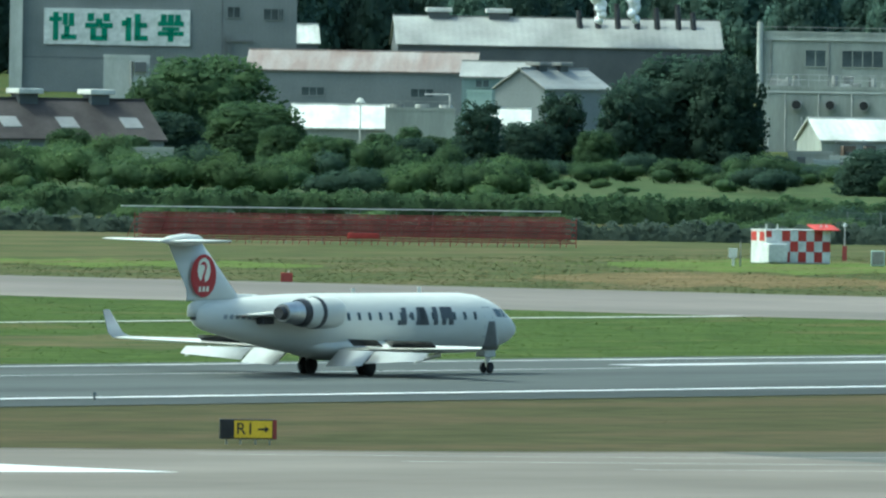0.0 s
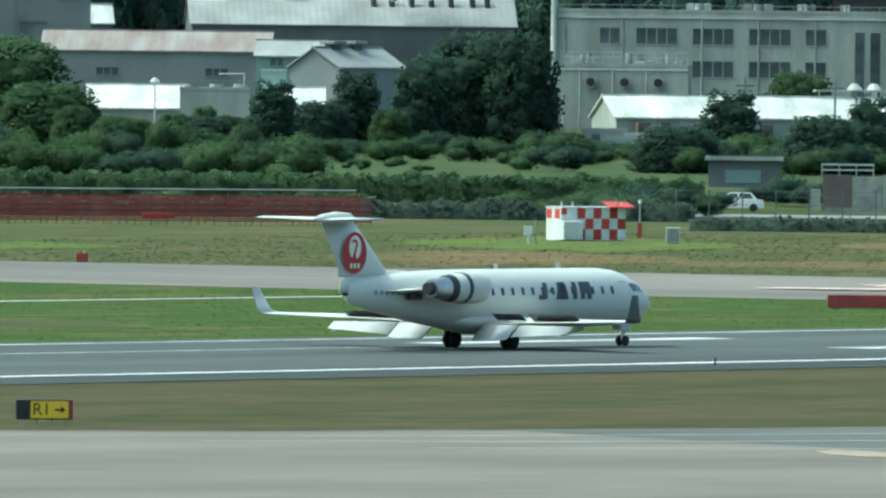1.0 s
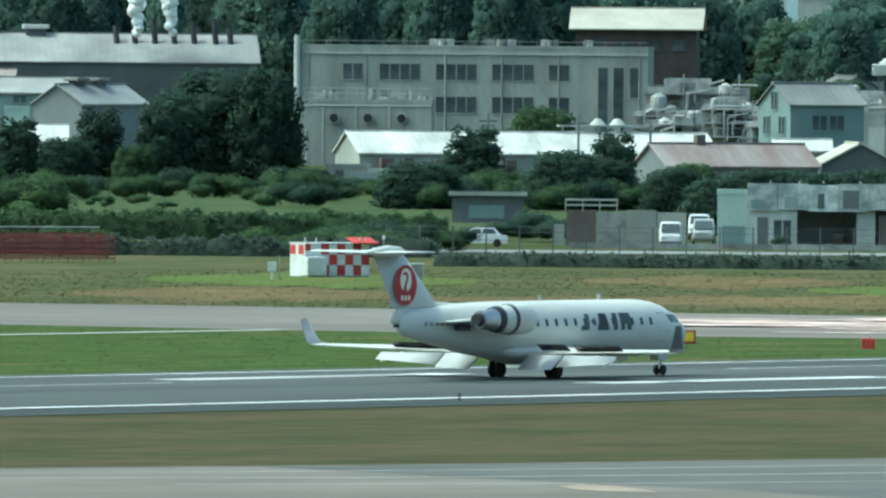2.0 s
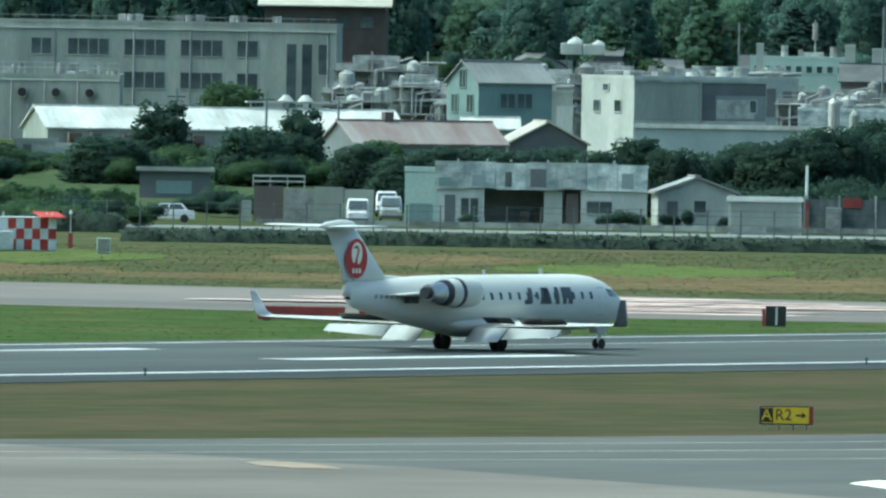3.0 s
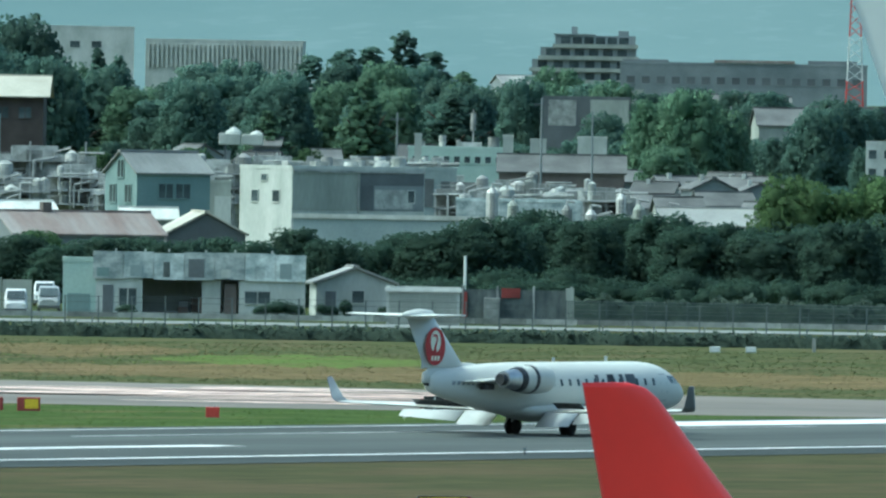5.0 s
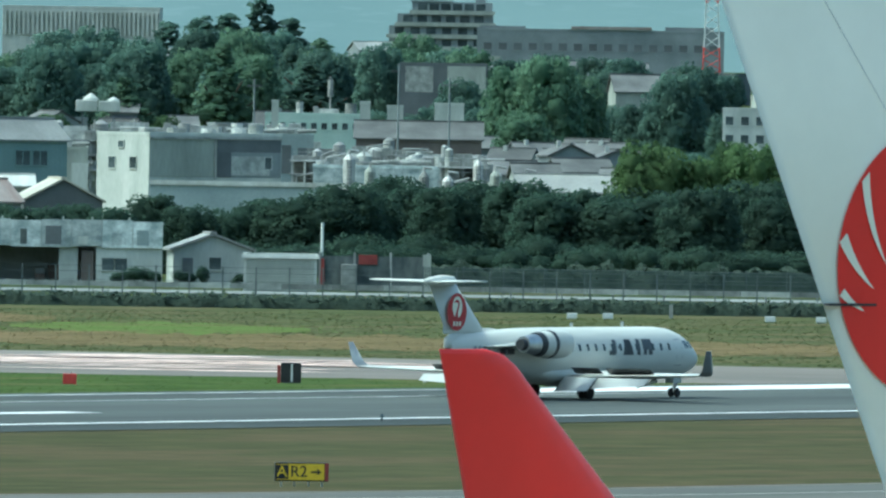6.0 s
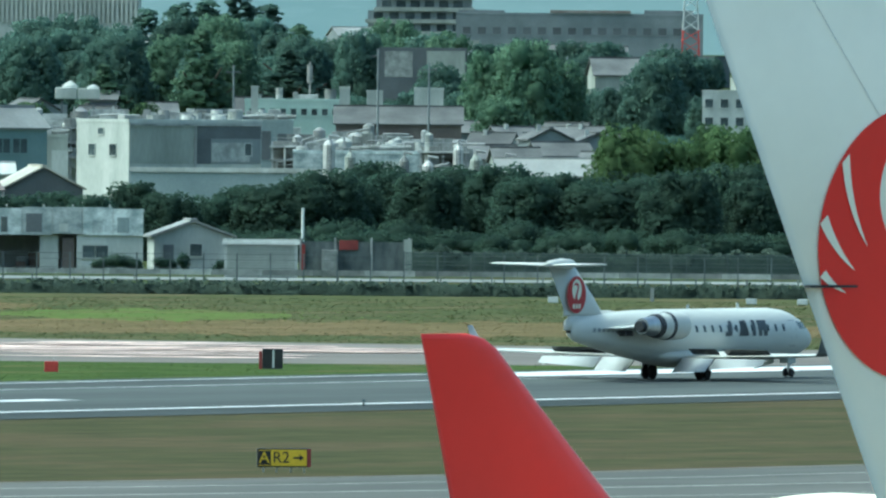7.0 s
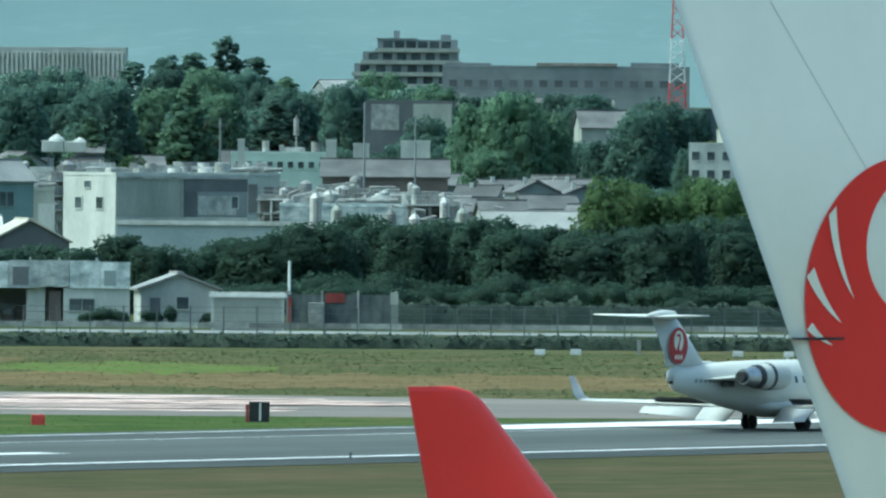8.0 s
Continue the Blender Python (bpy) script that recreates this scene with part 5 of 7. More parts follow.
    part("corner_pipe", tube_into(bmesh.new(), (-20.2, -0.4, 8), (-20.2, -0.4, 15.6), 0.35), "wall_white", f)
    k = hall("factory_annex", 1.275, 1965, 14.8, 8, 8.0, 8.0, "wall_cream", "roof_grey", -3, "lower concrete annex with three round vents and a roof rail", z=0)
    for x in (-3.7, 0.15, 4.0):
        v = part("round_vent", tube_into(bmesh.new(), (x, 0.0, 6.2), (x, -0.9, 6.2), 0.62, 0.62, 20), "pipe", k, "round wall vent with a dark mouth")
        part("vent_mouth", tube_into(bmesh.new(), (x, -0.88, 6.2), (x, -0.93, 6.2), 0.5, 0.5, 20), "sign_black", v)
    part("roof_rail", boxes((-7.2, 7.2, 0.0, 0.08, 9.6, 9.7), (-7.2, 7.2, 0.0, 0.08, 9.0, 9.1), *[(x, x + 0.08, 0.0, 0.08, 8.2, 9.7) for x in np.arange(-7.2, 7.3, 1.2)]), "pipe", k)
    part("wall_stringer", boxes((-7.35, 7.35, -0.14, -0.02, 7.55, 7.75)), "wall_white", k)
    for i in range(7):
        x = -6.9 + 1.9 * i
        part("wall_pipe", tube_into(bmesh.new(), (x, -0.12, 0.4), (x, -0.12, 7.5 if i % 2 else 4.8), 0.07, 0.07, 8), "pipe", k)
    rk = random.Random(31)
    for i in range(16):
        roof_unit(k, rk.uniform(-6.6, 6.6), rk.uniform(0.6, 5), 8.05, rk.uniform(0.4, 1.2), rk.uniform(0.5, 1.5), i % 2)
    for x in (-18.9, -12.2, -3.0, 3.6, 10.2, 19.6):
        part("down_pipe", tube_into(bmesh.new(), (x, -0.12, 0.3), (x, -0.12, 13.5), 0.08, 0.08, 8), "pipe", f)
    for az, d, w, hgt, wall, roof in ((1.215, 1795, 4.6, 1.9, "wall_cream", "roof_grey"), (1.345, 1788, 4.0, 1.5, "wall_white", "roof_white"), (1.27, 1770, 2.6, 1.2, "wall_pale", "roof_grey")):
        fs = hall("flat_shed", az, d, w, 3, hgt, hgt, wall, roof, 0, "low flat-roofed shed beside the white-roofed hall", z=0)
        part("door", boxes((-w * 0.3, -w * 0.3 + 0.9, -0.05, -0.01, 0.05, hgt - 0.3)), "wall_dark", fs)
    # bright white roof and its neighbours
    e = hall("white_roofed_hall", 1.85, 1850, 40, 10, 3.0, 5.2, "wall_cream", "roof_white", 16, "long low hall with a bright white roof", z=0)
    for x in (8.0, 10.2):
        v = part("roof_fan", tube_into(bmesh.new(), (x, 5, 5.0), (x, 5, 6.2), 0.35, 0.35), "pipe", e)
        part("fan_hood", tube_into(bmesh.new(), (x, 5, 6.2), (x, 5, 6.9), 0.9, 0.3, 14), "wall_white", v)
    for i in range(13):
        x = -18.5 + 3.05 * i
        part("roof_seam", boxes((x, x + 0.08, -0.3, 0.2, 2.75, 3.2)), "pipe", e)
    rk = random.Random(17)
    for i in range(11):  # racks and drums along the hall's near side
        x, w, h = rk.uniform(-19, -2), rk.uniform(0.5, 1.6), rk.uniform(0.9, 2.6)
        part("lean_to_rack", boxes((x, x + w, -1.4, -1.3, 0, h), (x, x + 0.1, -1.4, -0.1, 0, h), (x, x + w, -1.4, -0.1, h, h + 0.12)), rk.choice(("wood", "pipe", "wall_brown")), e)
    part("ridge_walk", boxes((3.5, 14, 4.6, 5.4, 6.0, 6.2), (4, 4.1, 4.9, 5.1, 5.2, 6.0), (13, 13.1, 4.9, 5.1, 5.2, 6.0)), "wall_white", e)
    r = hall("rusty_roofed_hall", 2.53, 1620, 15.5, 8, 3.6, 5.6, "wall_grey", "roof_rust", 24, "low hall with a rust-red sheet roof", z=0)
    part("chimney", boxes((-3.2, -2.3, 3.6, 4.4, 5.4, 6.6)), "wall_brown", r)
    hall("tan_roofed_shed", 2.92, 1650, 7.6, 9, 3.6, 5.6, "wall_dark", "roof_tan", 8, "shed with a tan pitched roof", along=False, z=0)
    hall("white_strip_roof", 2.73, 1700, 5.4, 4, 4.6, 5.6, "wall_cream", "roof_white", 4, "small store with a bright white roof", z=0)
    bl = hall("teal_workshop", 2.808, 1805, 9.4, 5.8, 8.8, 10.9, "wall_blue", "roof_grey", 35, "teal sheet workshop with a pale pitched roof", z=0)
    for x in (-1.0, 1.2):
        window(bl, x, 6.9, 1.8, 1.5, frame_mat="wall_blue")
    for y, z in ((1.5, 6.6), (4.3, 6.6), (2.9, 9.2)):
        window(bl, y, z, 1.1, 1.8, side=-4.7, frame_mat="wall_blue")
    wh = hall("white_works_building", 3.424, 1766, 16.6, 9.4, 9.6, 9.6, "wall_white", "roof_white", 35, "white cubic works building with small windows", z=0)
    for y in (2.8, 6.6):
        window(wh, y, 6.8, 1.2, 1.15, bars=1, frame_mat="wall_white", side=-8.3)
    window(wh, 5.0, 8.7, 1.0, 0.6, bars=1, frame_mat="wall_white", side=-8.3)
    part("lit_panel", boxes((2.0, 6.8, -0.06, -0.01, 5.6, 7.6)), "plant_box", wh)
    part("sheet_cladding", boxes((-8.25, 0.1, -0.05, -0.01, 5.4, 9.3)), "wall_cream", wh)
    part("dark_panel", boxes((0.2, 8.2, -0.04, -0.01, 5.4, 9.3)), "wall_grey", wh)
    part("dark_strip", boxes((0.2, 8.2, -0.06, -0.04, 8.0, 9.3)), "wall_dark", wh)
    part("dark_strip", boxes((0.2, 1.9, -0.06, -0.04, 5.4, 8.0)), "wall_dark", wh)
    part("gutter", boxes((-8.3, 8.3, -0.22, -0.06, 9.3, 9.48)), "plant_box", wh)
    part("down_pipe", tube_into(bmesh.new(), (-0.1, -0.14, 9.4), (-0.1, -0.14, 0.2), 0.08, 0.08, 8), "pipe", wh)
    window(wh, 6.6, 6.9, 0.8, 1.2, bars=1)
    for x in (-6, -2.5, 1.2, 5.0):
        roof_unit(wh, x, 3.0, 9.6, 1.6, 0.8, int(x) % 2)
    for az0, az1, d, top, n in ((3.22, 3.75, 1840, 10.2, 26), (2.6, 3.0, 1850, 8.4, 14), (3.75, 4.5, 1760, 7.4, 26)):
        hs = hall("works_block", (az0 + az1) / 2, d, radians(az1 - az0) * d, 14, top - 0.8, top - 0.8, ("weathered" if az0 > 3.7 else rng0.choice(("wall_pale", "wall_cream"))), "roof_grey", 0, "low works block crowded with rooftop plant", z=0)
        half = radians(az1 - az0) * d / 2 - 0.8
        for k in range(n):
            x, w = rng0.uniform(-half, half), rng0.uniform(0.5, 1.7)
            roof_unit(hs, x, rng0.uniform(0.4, 9), top - 0.85, w, rng0.uniform(0.5, 1.5), int(rng0.random() < 0.45))
        for k in range(n // 5):
            x = rng0.uniform(-half, half)
            w = rng0.uniform(1.0, 3.0)
            part("wall_panel", boxes((x, x + w, -0.08, -0.01, top - rng0.uniform(4.5, 6), top - rng0.uniform(1.2, 2.4))), rng0.choice(("wall_white", "wall_dark", "wall_blue", "weathered")), hs)
            part("duct", tube_into(bmesh.new(), (x, 0.6, top - 0.2), (x + rng0.uniform(1.5, 4), 0.6, top - 0.1), 0.22, 0.22, 10), "plant_box", hs)
    lw = hall("low_works_wall", 3.60, 1722, 23.5, 6, 4.9, 4.9, "wall_pale", "roof_white", 0, "long low grey works building with a pale roof edge", z=0)
    part("roof_edge", boxes((-11.85, 11.85, -0.2, -0.06, 4.85, 5.3)), "roof_white", lw)
    # plant with pipes and tanks between the factory and the workshops
    rng = random.Random(4)
    for az, d, wide, top in ((2.75, 1960, 6.0, 11.4), (2.95, 1930, 8.0, 11.0), (3.15, 1990, 9.0, 11.4), (3.40, 1960, 9.0, 11.2), (3.62, 1930, 8.0, 10.6), (3.95, 1900, 8.0, 9.2), (4.15, 1850, 8.0, 8.6), (4.40, 1800, 7.0, 7.6), (4.62, 1760, 6.0, 7.4), (2.36, 1950, 10.5, 12.3), (2.24, 1935, 5.0, 9.0), (2.50, 1920, 7.0, 10.2), (2.30, 1900, 6.0, 8.0), (2.62, 1900, 4.0, 9.4), (2.62, 1880, 5.0, 8.0), (3.80, 1800, 7.5, 9.3), (4.02, 1780, 6.5, 8.0), (4.25, 1705, 4.5, 9.4), (4.45, 1700, 5.5, 6.6)):
        plant(az, d, wide, top, rng)
    for az, d, r, top in ((4.12, 1700, 0.5, 6.7), (4.20, 1698, 0.6, 6.3), (4.30, 1702, 0.5, 7.9), (4.36, 1696, 0.6, 6.9), (4.46, 1699, 0.6, 6.6), (3.87, 1716, 0.6, 8.2), (3.94, 1712, 0.55, 7.0)):
        tk = empty("process_tank", spot(az, d, 0), "upright pale process tank with a domed top", "tank", "works tanks")
        part("shell", tube_into(tube_into(bmesh.new(), (0, 0, 0), (0, 0, top - 0.5), r, r, 16), (0, 0, top - 0.5), (0, 0, top), r, r * 0.35, 16), rng.choice(("plant_box", "pipe", "wall_cream")), tk)
        part("ladder", boxes((-0.22, -0.17, -r - 0.12, -r - 0.06, 0.3, top - 0.2), (0.17, 0.22, -r - 0.12, -r - 0.06, 0.3, top - 0.2), *[(-0.2, 0.2, -r - 0.11, -r - 0.08, 0.5 + 0.4 * k, 0.54 + 0.4 * k) for k in range(int(top / 0.4) - 2)]), "wall_dark", tk)
        part("outlet_pipe", tube_into(tube_into(bmesh.new(), (0, 0, top - 0.1), (0, 0, top + 0.5), 0.12, 0.12, 8), (0, 0, top + 0.45), (1.6 * r, 0, top + 0.3), 0.12, 0.12, 8), "pipe", tk)
    mb = hall("mint_building", 3.75, 2150, 12.2, 8, 11.0, 11.0, "wall_mint", "roof_white", 0, "mint green building with rooftop tanks and a mast", z=0)
    for k in range(9):
        window(mb, -5.2 + 1.3 * k, 9.7, 0.7, 0.8, bars=1, frame_mat="wall_mint")
    for x, w, h, q in ((-4.6, 1.2, 0.9, 1), (-1.8, 0.9, 1.7, 1), (0.2, 0.6, 1.2, 0), (1.6, 3.0, 0.9, 0), (4.6, 1.5, 1.6, 1)):
        roof_unit(mb, x, 1.0, 11.0, w, h, q)
    part("mast", tube_into(tube_into(bmesh.new(), (2.0, 2, 11.0), (2.0, 2, 16.0), 0.12, 0.08, 8), (2.0, 2, 13.4), (2.0, 2, 15.6), 0.35, 0.35, 8), "pipe", mb)
    gb = hall("grey_tiled_house", 4.10, 2050, 15.0, 9, 8.6, 10.6, "wall_brown", "roof_tile", 0, "wide house with a grey tiled roof", z=0)
    for az, d, h, w in ((3.62, 2140, 12.6, 0.9), (3.92, 2140, 12.6, 1.3), (4.02, 2130, 12.2, 2.0), (4.20, 2110, 12.6, 3.6)):
        o = hall("roof_house", az, d, w, 2, h, h, "wall_white", "roof_white", 0, "small white rooftop structure", z=0)
    wt = empty("water_tower", spot(3.03, 2100, 0), "white domed water tank on a dark frame", "water tower")
    part("tank", tube_into(tube_into(boxes((-2.7, -0.05, 0, 4, 11.2, 12.6), bevel=0.12), (-0.9, 2, 12.6), (-0.9, 2, 12.8), 1.0, 0.95, 16), (-0.9, 2, 12.8), (-0.9, 2, 13.4), 0.95, 0.15, 16), "wall_white", wt)
    part("tank", tube_into(tube_into(boxes((0.05, 2.7, 0, 4, 11.2, 12.5), bevel=0.12), (1.9, 2, 12.5), (1.9, 2, 12.6), 0.8, 0.8, 16), (1.9, 2, 12.6), (1.9, 2, 13.0), 0.8, 0.15, 16), "wall_white", wt)
    for x in (-2.0, 1.8):
        for y in (0.3, 3.4):
            part("post", boxes((x, x + 0.2, y, y + 0.2, 0, 11.2)), "wall_dark", wt)
    br = hall("brown_house", 2.17, 2250, 15.8, 9, 17.0, 19.3, "wall_umber", "roof_tan", -3, "brown building with a broad pale hipped roof", over=0.9)
    br.location.z = 0
    for x in (-5, -1.5, 2.5, 5.5):
        window(br, x, 14.6, 1.6, 1.4, frame_mat="wall_umber")
    # far white offices on the rise
    of = hall("office_block", 2.15, 3200, 58, 18, 14.5, 14.5, "wall_white", "roof_white", 0, "long white far-off office block")
    for k in range(14):
        for z in (11.4, 7.6):
            if (k * 7 + int(z)) % 3:
                window(of, -26 + 4 * k, z, 1.8, 1.2, bars=1)
    ff = hall("finned_office", 2.97, 3000, 27.5, 14, 14.1, 14.1, "wall_white", "roof_white", -2, "white office with upright fins along its front")
    for k in range(34):
        part("sun_fin", boxes((-13.4 + 0.8 * k, -13.05 + 0.8 * k, -0.35, -0.02, 9.4, 13.5)), "wall_white", ff)
    part("dark_band", boxes((-13.6, 13.6, -0.02, -0.005, 9.4, 13.5)), "wall_cream", ff)
    ap = empty("apartment_block", spot(4.17, 3300), "stepped brown apartment block with balcony bands", "building")
    for i, (w0, w1) in enumerate(((-10.6, 10.6), (-10.6, 10.6), (-10.6, 10.6), (-10.6, 10.6), (-9.0, 10.4), (-6.2, 10.2))):
        st = part("storey", boxes((w0 + 0.5, w1 - 0.5, 0.8, 12, i * 2.3, i * 2.3 + 2.3)), "wall_far", ap)
        part("balcony_band", boxes((w0, w1, 0, 0.5, i * 2.3 - 0.1, i * 2.3 + 0.65)), "wall_cream", st)
        for k in range(6):
            x = w0 + 1.6 + k * (w1 - w0 - 3) / 6
            part("pane", boxes((x, x + 1.8, 0.74, 0.79, i * 2.3 + 0.7, i * 2.3 + 2.0)), "glass", st)
    part("lift_house", boxes((-2.6, -1.4, 3, 6, 13.8, 15.5), (-6.0, 2.0, 0.6, 5, 13.8, 14.1), (6.4, 8.4, 3, 6, 13.8, 14.8)), "wall_far", ap)
    fr = hall("far_terrace", 4.70, 3200, 46, 10, 9.6, 9.6, "wall_far", "roof_rust", 0, "long far-off terrace with a reddish roof line")
    for k in range(16):
        window(fr, -21 + 2.8 * k, 6.6, 1.5, 1.3, bars=1, glass="wall_dark", frame_mat="wall_far")
    part("red_roof_edge", boxes((-5.5, 9.5, -0.4, 4, 9.98, 10.5)), "roof_rust", fr, "pale red roof edge")
    part("roof_house", boxes((12.0, 21.0, 1, 5, 9.7, 10.6)), "wall_far", fr)
    part("roof_house", boxes((-22.5, -14.0, 1, 5, 9.7, 10.4)), "wall_far", fr)
    lattice()
    pw = hall("pale_warehouse", 4.18, 2460, 12.5, 12, 11.4, 11.4, "wall_dark", "roof_tile", 0, "long pale warehouse wall behind the soft green trees")
    part("wall_picture", boxes((-5.5, -1.5, -0.06, -0.01, 7.5, 11.2)), "plant_box", pw)
    part("wall_panel", boxes((0.5, 6.0, -0.06, -0.01, 6.5, 11.3)), "wall_cream", pw)
    fl = hall("white_flats", 5.19, 2250, 6.2, 6, 12.4, 12.4, "wall_white", "roof_grey", 0, "white flats with dark windows")
    fl.location.z = 0
    for x in (-2.2, -0.2, 1.8):
        for z in (8.6, 11.0):
            window(fl, x, z, 1.0, 1.1, bars=1, frame_mat="wall_white")
    hall("far_house", 4.83, 2350, 6.4, 6, 9.4, 11.6, "wall_cream", "roof_tile", 10, "far house with a grey pitched roof")
    hall("pale_roofed_shop", 4.58, 1690, 9.0, 8, 4.9, 6.5, "wall_cream", "roof_grey", 0, "low shop with a pale sheet roof", z=0)
    for az, d, w, h in ((4.50, 1720, 4.5, 7.4), (4.66, 1740, 5.5, 7.9), (4.76, 1730, 4.0, 7.0), (4.42, 1730, 5.0, 7.6)):
        o = hall("town_house", az, d, w, 6, h - 1.3, h, rng.choice(("wall_cream", "wall_white")), "roof_tile", rng.uniform(-15, 15), "tiled house behind the tree belt", along=rng.random() < 0.5, z=0)
        window(o, 0.3, h - 2.6, 1.2, 1.0)
    for i in range(9):
        az, hgt = 4.40 + 0.052 * i, rng0.uniform(8.3, 9.4)
        o = hall("town_house", az, rng0.uniform(1765, 1840), rng0.uniform(3.6, 5.6), 6, hgt - 1.1, hgt, rng0.choice(("wall_cream", "wall_far", "wall_cream")), "roof_tile", rng0.uniform(-25, 25), "grey-roofed house crowded among others behind the tree belt", along=i % 3 != 1, z=0)
        window(o, 0.4, hgt - 2.0, 1.0, 0.8)
        part("chimney", boxes((-1.0, -0.6, 2.2, 2.6, hgt - 1.0, hgt + 0.5)), "wall_white", o)
    # crowded small houses on the rise
    for i in range(70):
        az, d = rng.uniform(2.9, 6.2), rng.uniform(2080, 2450)
        w = rng.uniform(3.6, 6.0)
        hgt = rng.uniform(2.8, 4.4)
        o = hall("town_house", az, d, w, rng.uniform(5, 8), hgt, hgt + rng.choice((0, 1.4, 2.0)), rng.choice(("wall_cream", "wall_far", "wall_brown", "wall_grey")), rng.choice(("roof_tile", "roof_tile", "roof_tile", "roof_grey")), rng.uniform(-30, 30), "small town house among others on the rise", along=rng.random() < 0.7)
        if i % 2:
            for x in (-w * 0.25, w * 0.25):
                window(o, x, hgt - 1.4, 1.3, 1.1)
    for i in range(46):
        az, d = rng.uniform(3.0, 6.0), rng.uniform(2700, 3350)
        hgt = rng.uniform(3, 5.5)
        hall("town_house", az, d, rng.uniform(6, 14), 8, hgt, hgt + rng.choice((0, 1.5)), rng.choice(("wall_cream", "wall_far", "wall_dark")), rng.choice(("roof_tile", "roof_tile", "roof_grey")), rng.uniform(-20, 20), "small town house among others on the rise")


def plant(az, d, wide, top, rng):
    """A process plant: frame of columns and decks, tanks, ducts and pipes."""
    ob = empty("process_plant", spot(az, d, 0), "weathered process plant with tanks, ducts and pipe racks", "plant")
    part("base_building", boxes((-wide / 2, wide / 2, 3, 8, 0, top * 0.82), (-wide * 0.3, wide * 0.2, 3.4, 7, top * 0.82, top * 0.9)), "plant_box", ob)
    n = max(2, int(wide / 2))
    for k in range(n + 1):
        x = -wide / 2 + wide * k / n
        part("column", boxes((x - 0.1, x + 0.1, 0, 0.2, 0, top * rng.uniform(0.75, 0.95))), "pipe", ob)
    for z in (0.45, 0.6, 0.75):
        part("deck", boxes((-wide / 2 - 0.3, wide / 2 + 0.3, -0.3, 3.2, top * z, top * z + 0.16), (-wide / 2, wide / 2, -0.25, -0.2, top * z + 1.0, top * z + 1.06)), "pipe", ob)
    for k in range(int(wide * 0.9)):
        x, r = rng.uniform(-wide / 2, wide / 2), rng.uniform(0.35, 0.95)
        z0 = top * rng.choice((0.35, 0.47, 0.62))
        h = min(top - z0, rng.uniform(1.6, 3.6))
        bm = tube_into(bmesh.new(), (x, 1.5, z0), (x, 1.5, z0 + h), r, r, 14)
        tube_into(bm, (x, 1.5, z0 + h), (x, 1.5, z0 + h + r * 0.5), r, r * 0.25, 14)
        part("tank", bm, rng.choice(("pipe", "plant_box", "plant_box")), ob)
    for k in range(int(wide * 1.1)):
        x, z = rng.uniform(-wide / 2, wide / 2), top * rng.uniform(0.4, 0.9)
        bm = tube_into(bmesh.new(), (x, -0.2, z), (x + rng.uniform(1, 3), -0.2, z + rng.choice((0, 0, 0.5))), 0.12, 0.12, 8)
        tube_into(bm, (x, -0.2, z), (x, -0.2, z - rng.uniform(1, 3)), 0.12, 0.12, 8)
        part("pipe", bm, "pipe", ob)
    for k in range(3):
        x = rng.uniform(-wide / 2, wide / 2)
        part("plant_box", boxes((x, x + rng.uniform(0.8, 2.0), 0.4, 2.4, top * 0.62, top * rng.uniform(0.75, 0.9)), bevel=0.05), "plant_box", ob)


def lattice():
    ob = empty("lattice_mast", spot(5.07, 3100), "slender red and white lattice mast", "mast")
    for s, (z0, z1) in enumerate(((0, 8), (8, 16), (16, 24), (24, 32))):
        bm = bmesh.new()
        w0, w1 = 1.7 - z0 * 0.04, 1.7 - z1 * 0.04
        for sx in (-1, 1):
            for sy in (-1, 1):
                tube_into(bm, (sx * w0, sy * w0, z0), (sx * w1, sy * w1, z1), 0.14, 0.14, 6)
        for k in range(4):
            za, zb = z0 + 2 * k, z0 + 2 * k + 2
            tube_into(bm, (-w0, -w0, za), (w0, -w0, zb), 0.08, 0.08, 5)
            tube_into(bm, (w0, -w0, za), (-w0, -w0, zb), 0.08, 0.08, 5)
        part("mast_section", bm, "red_marker" if s % 2 == 0 else "signal_white", ob)


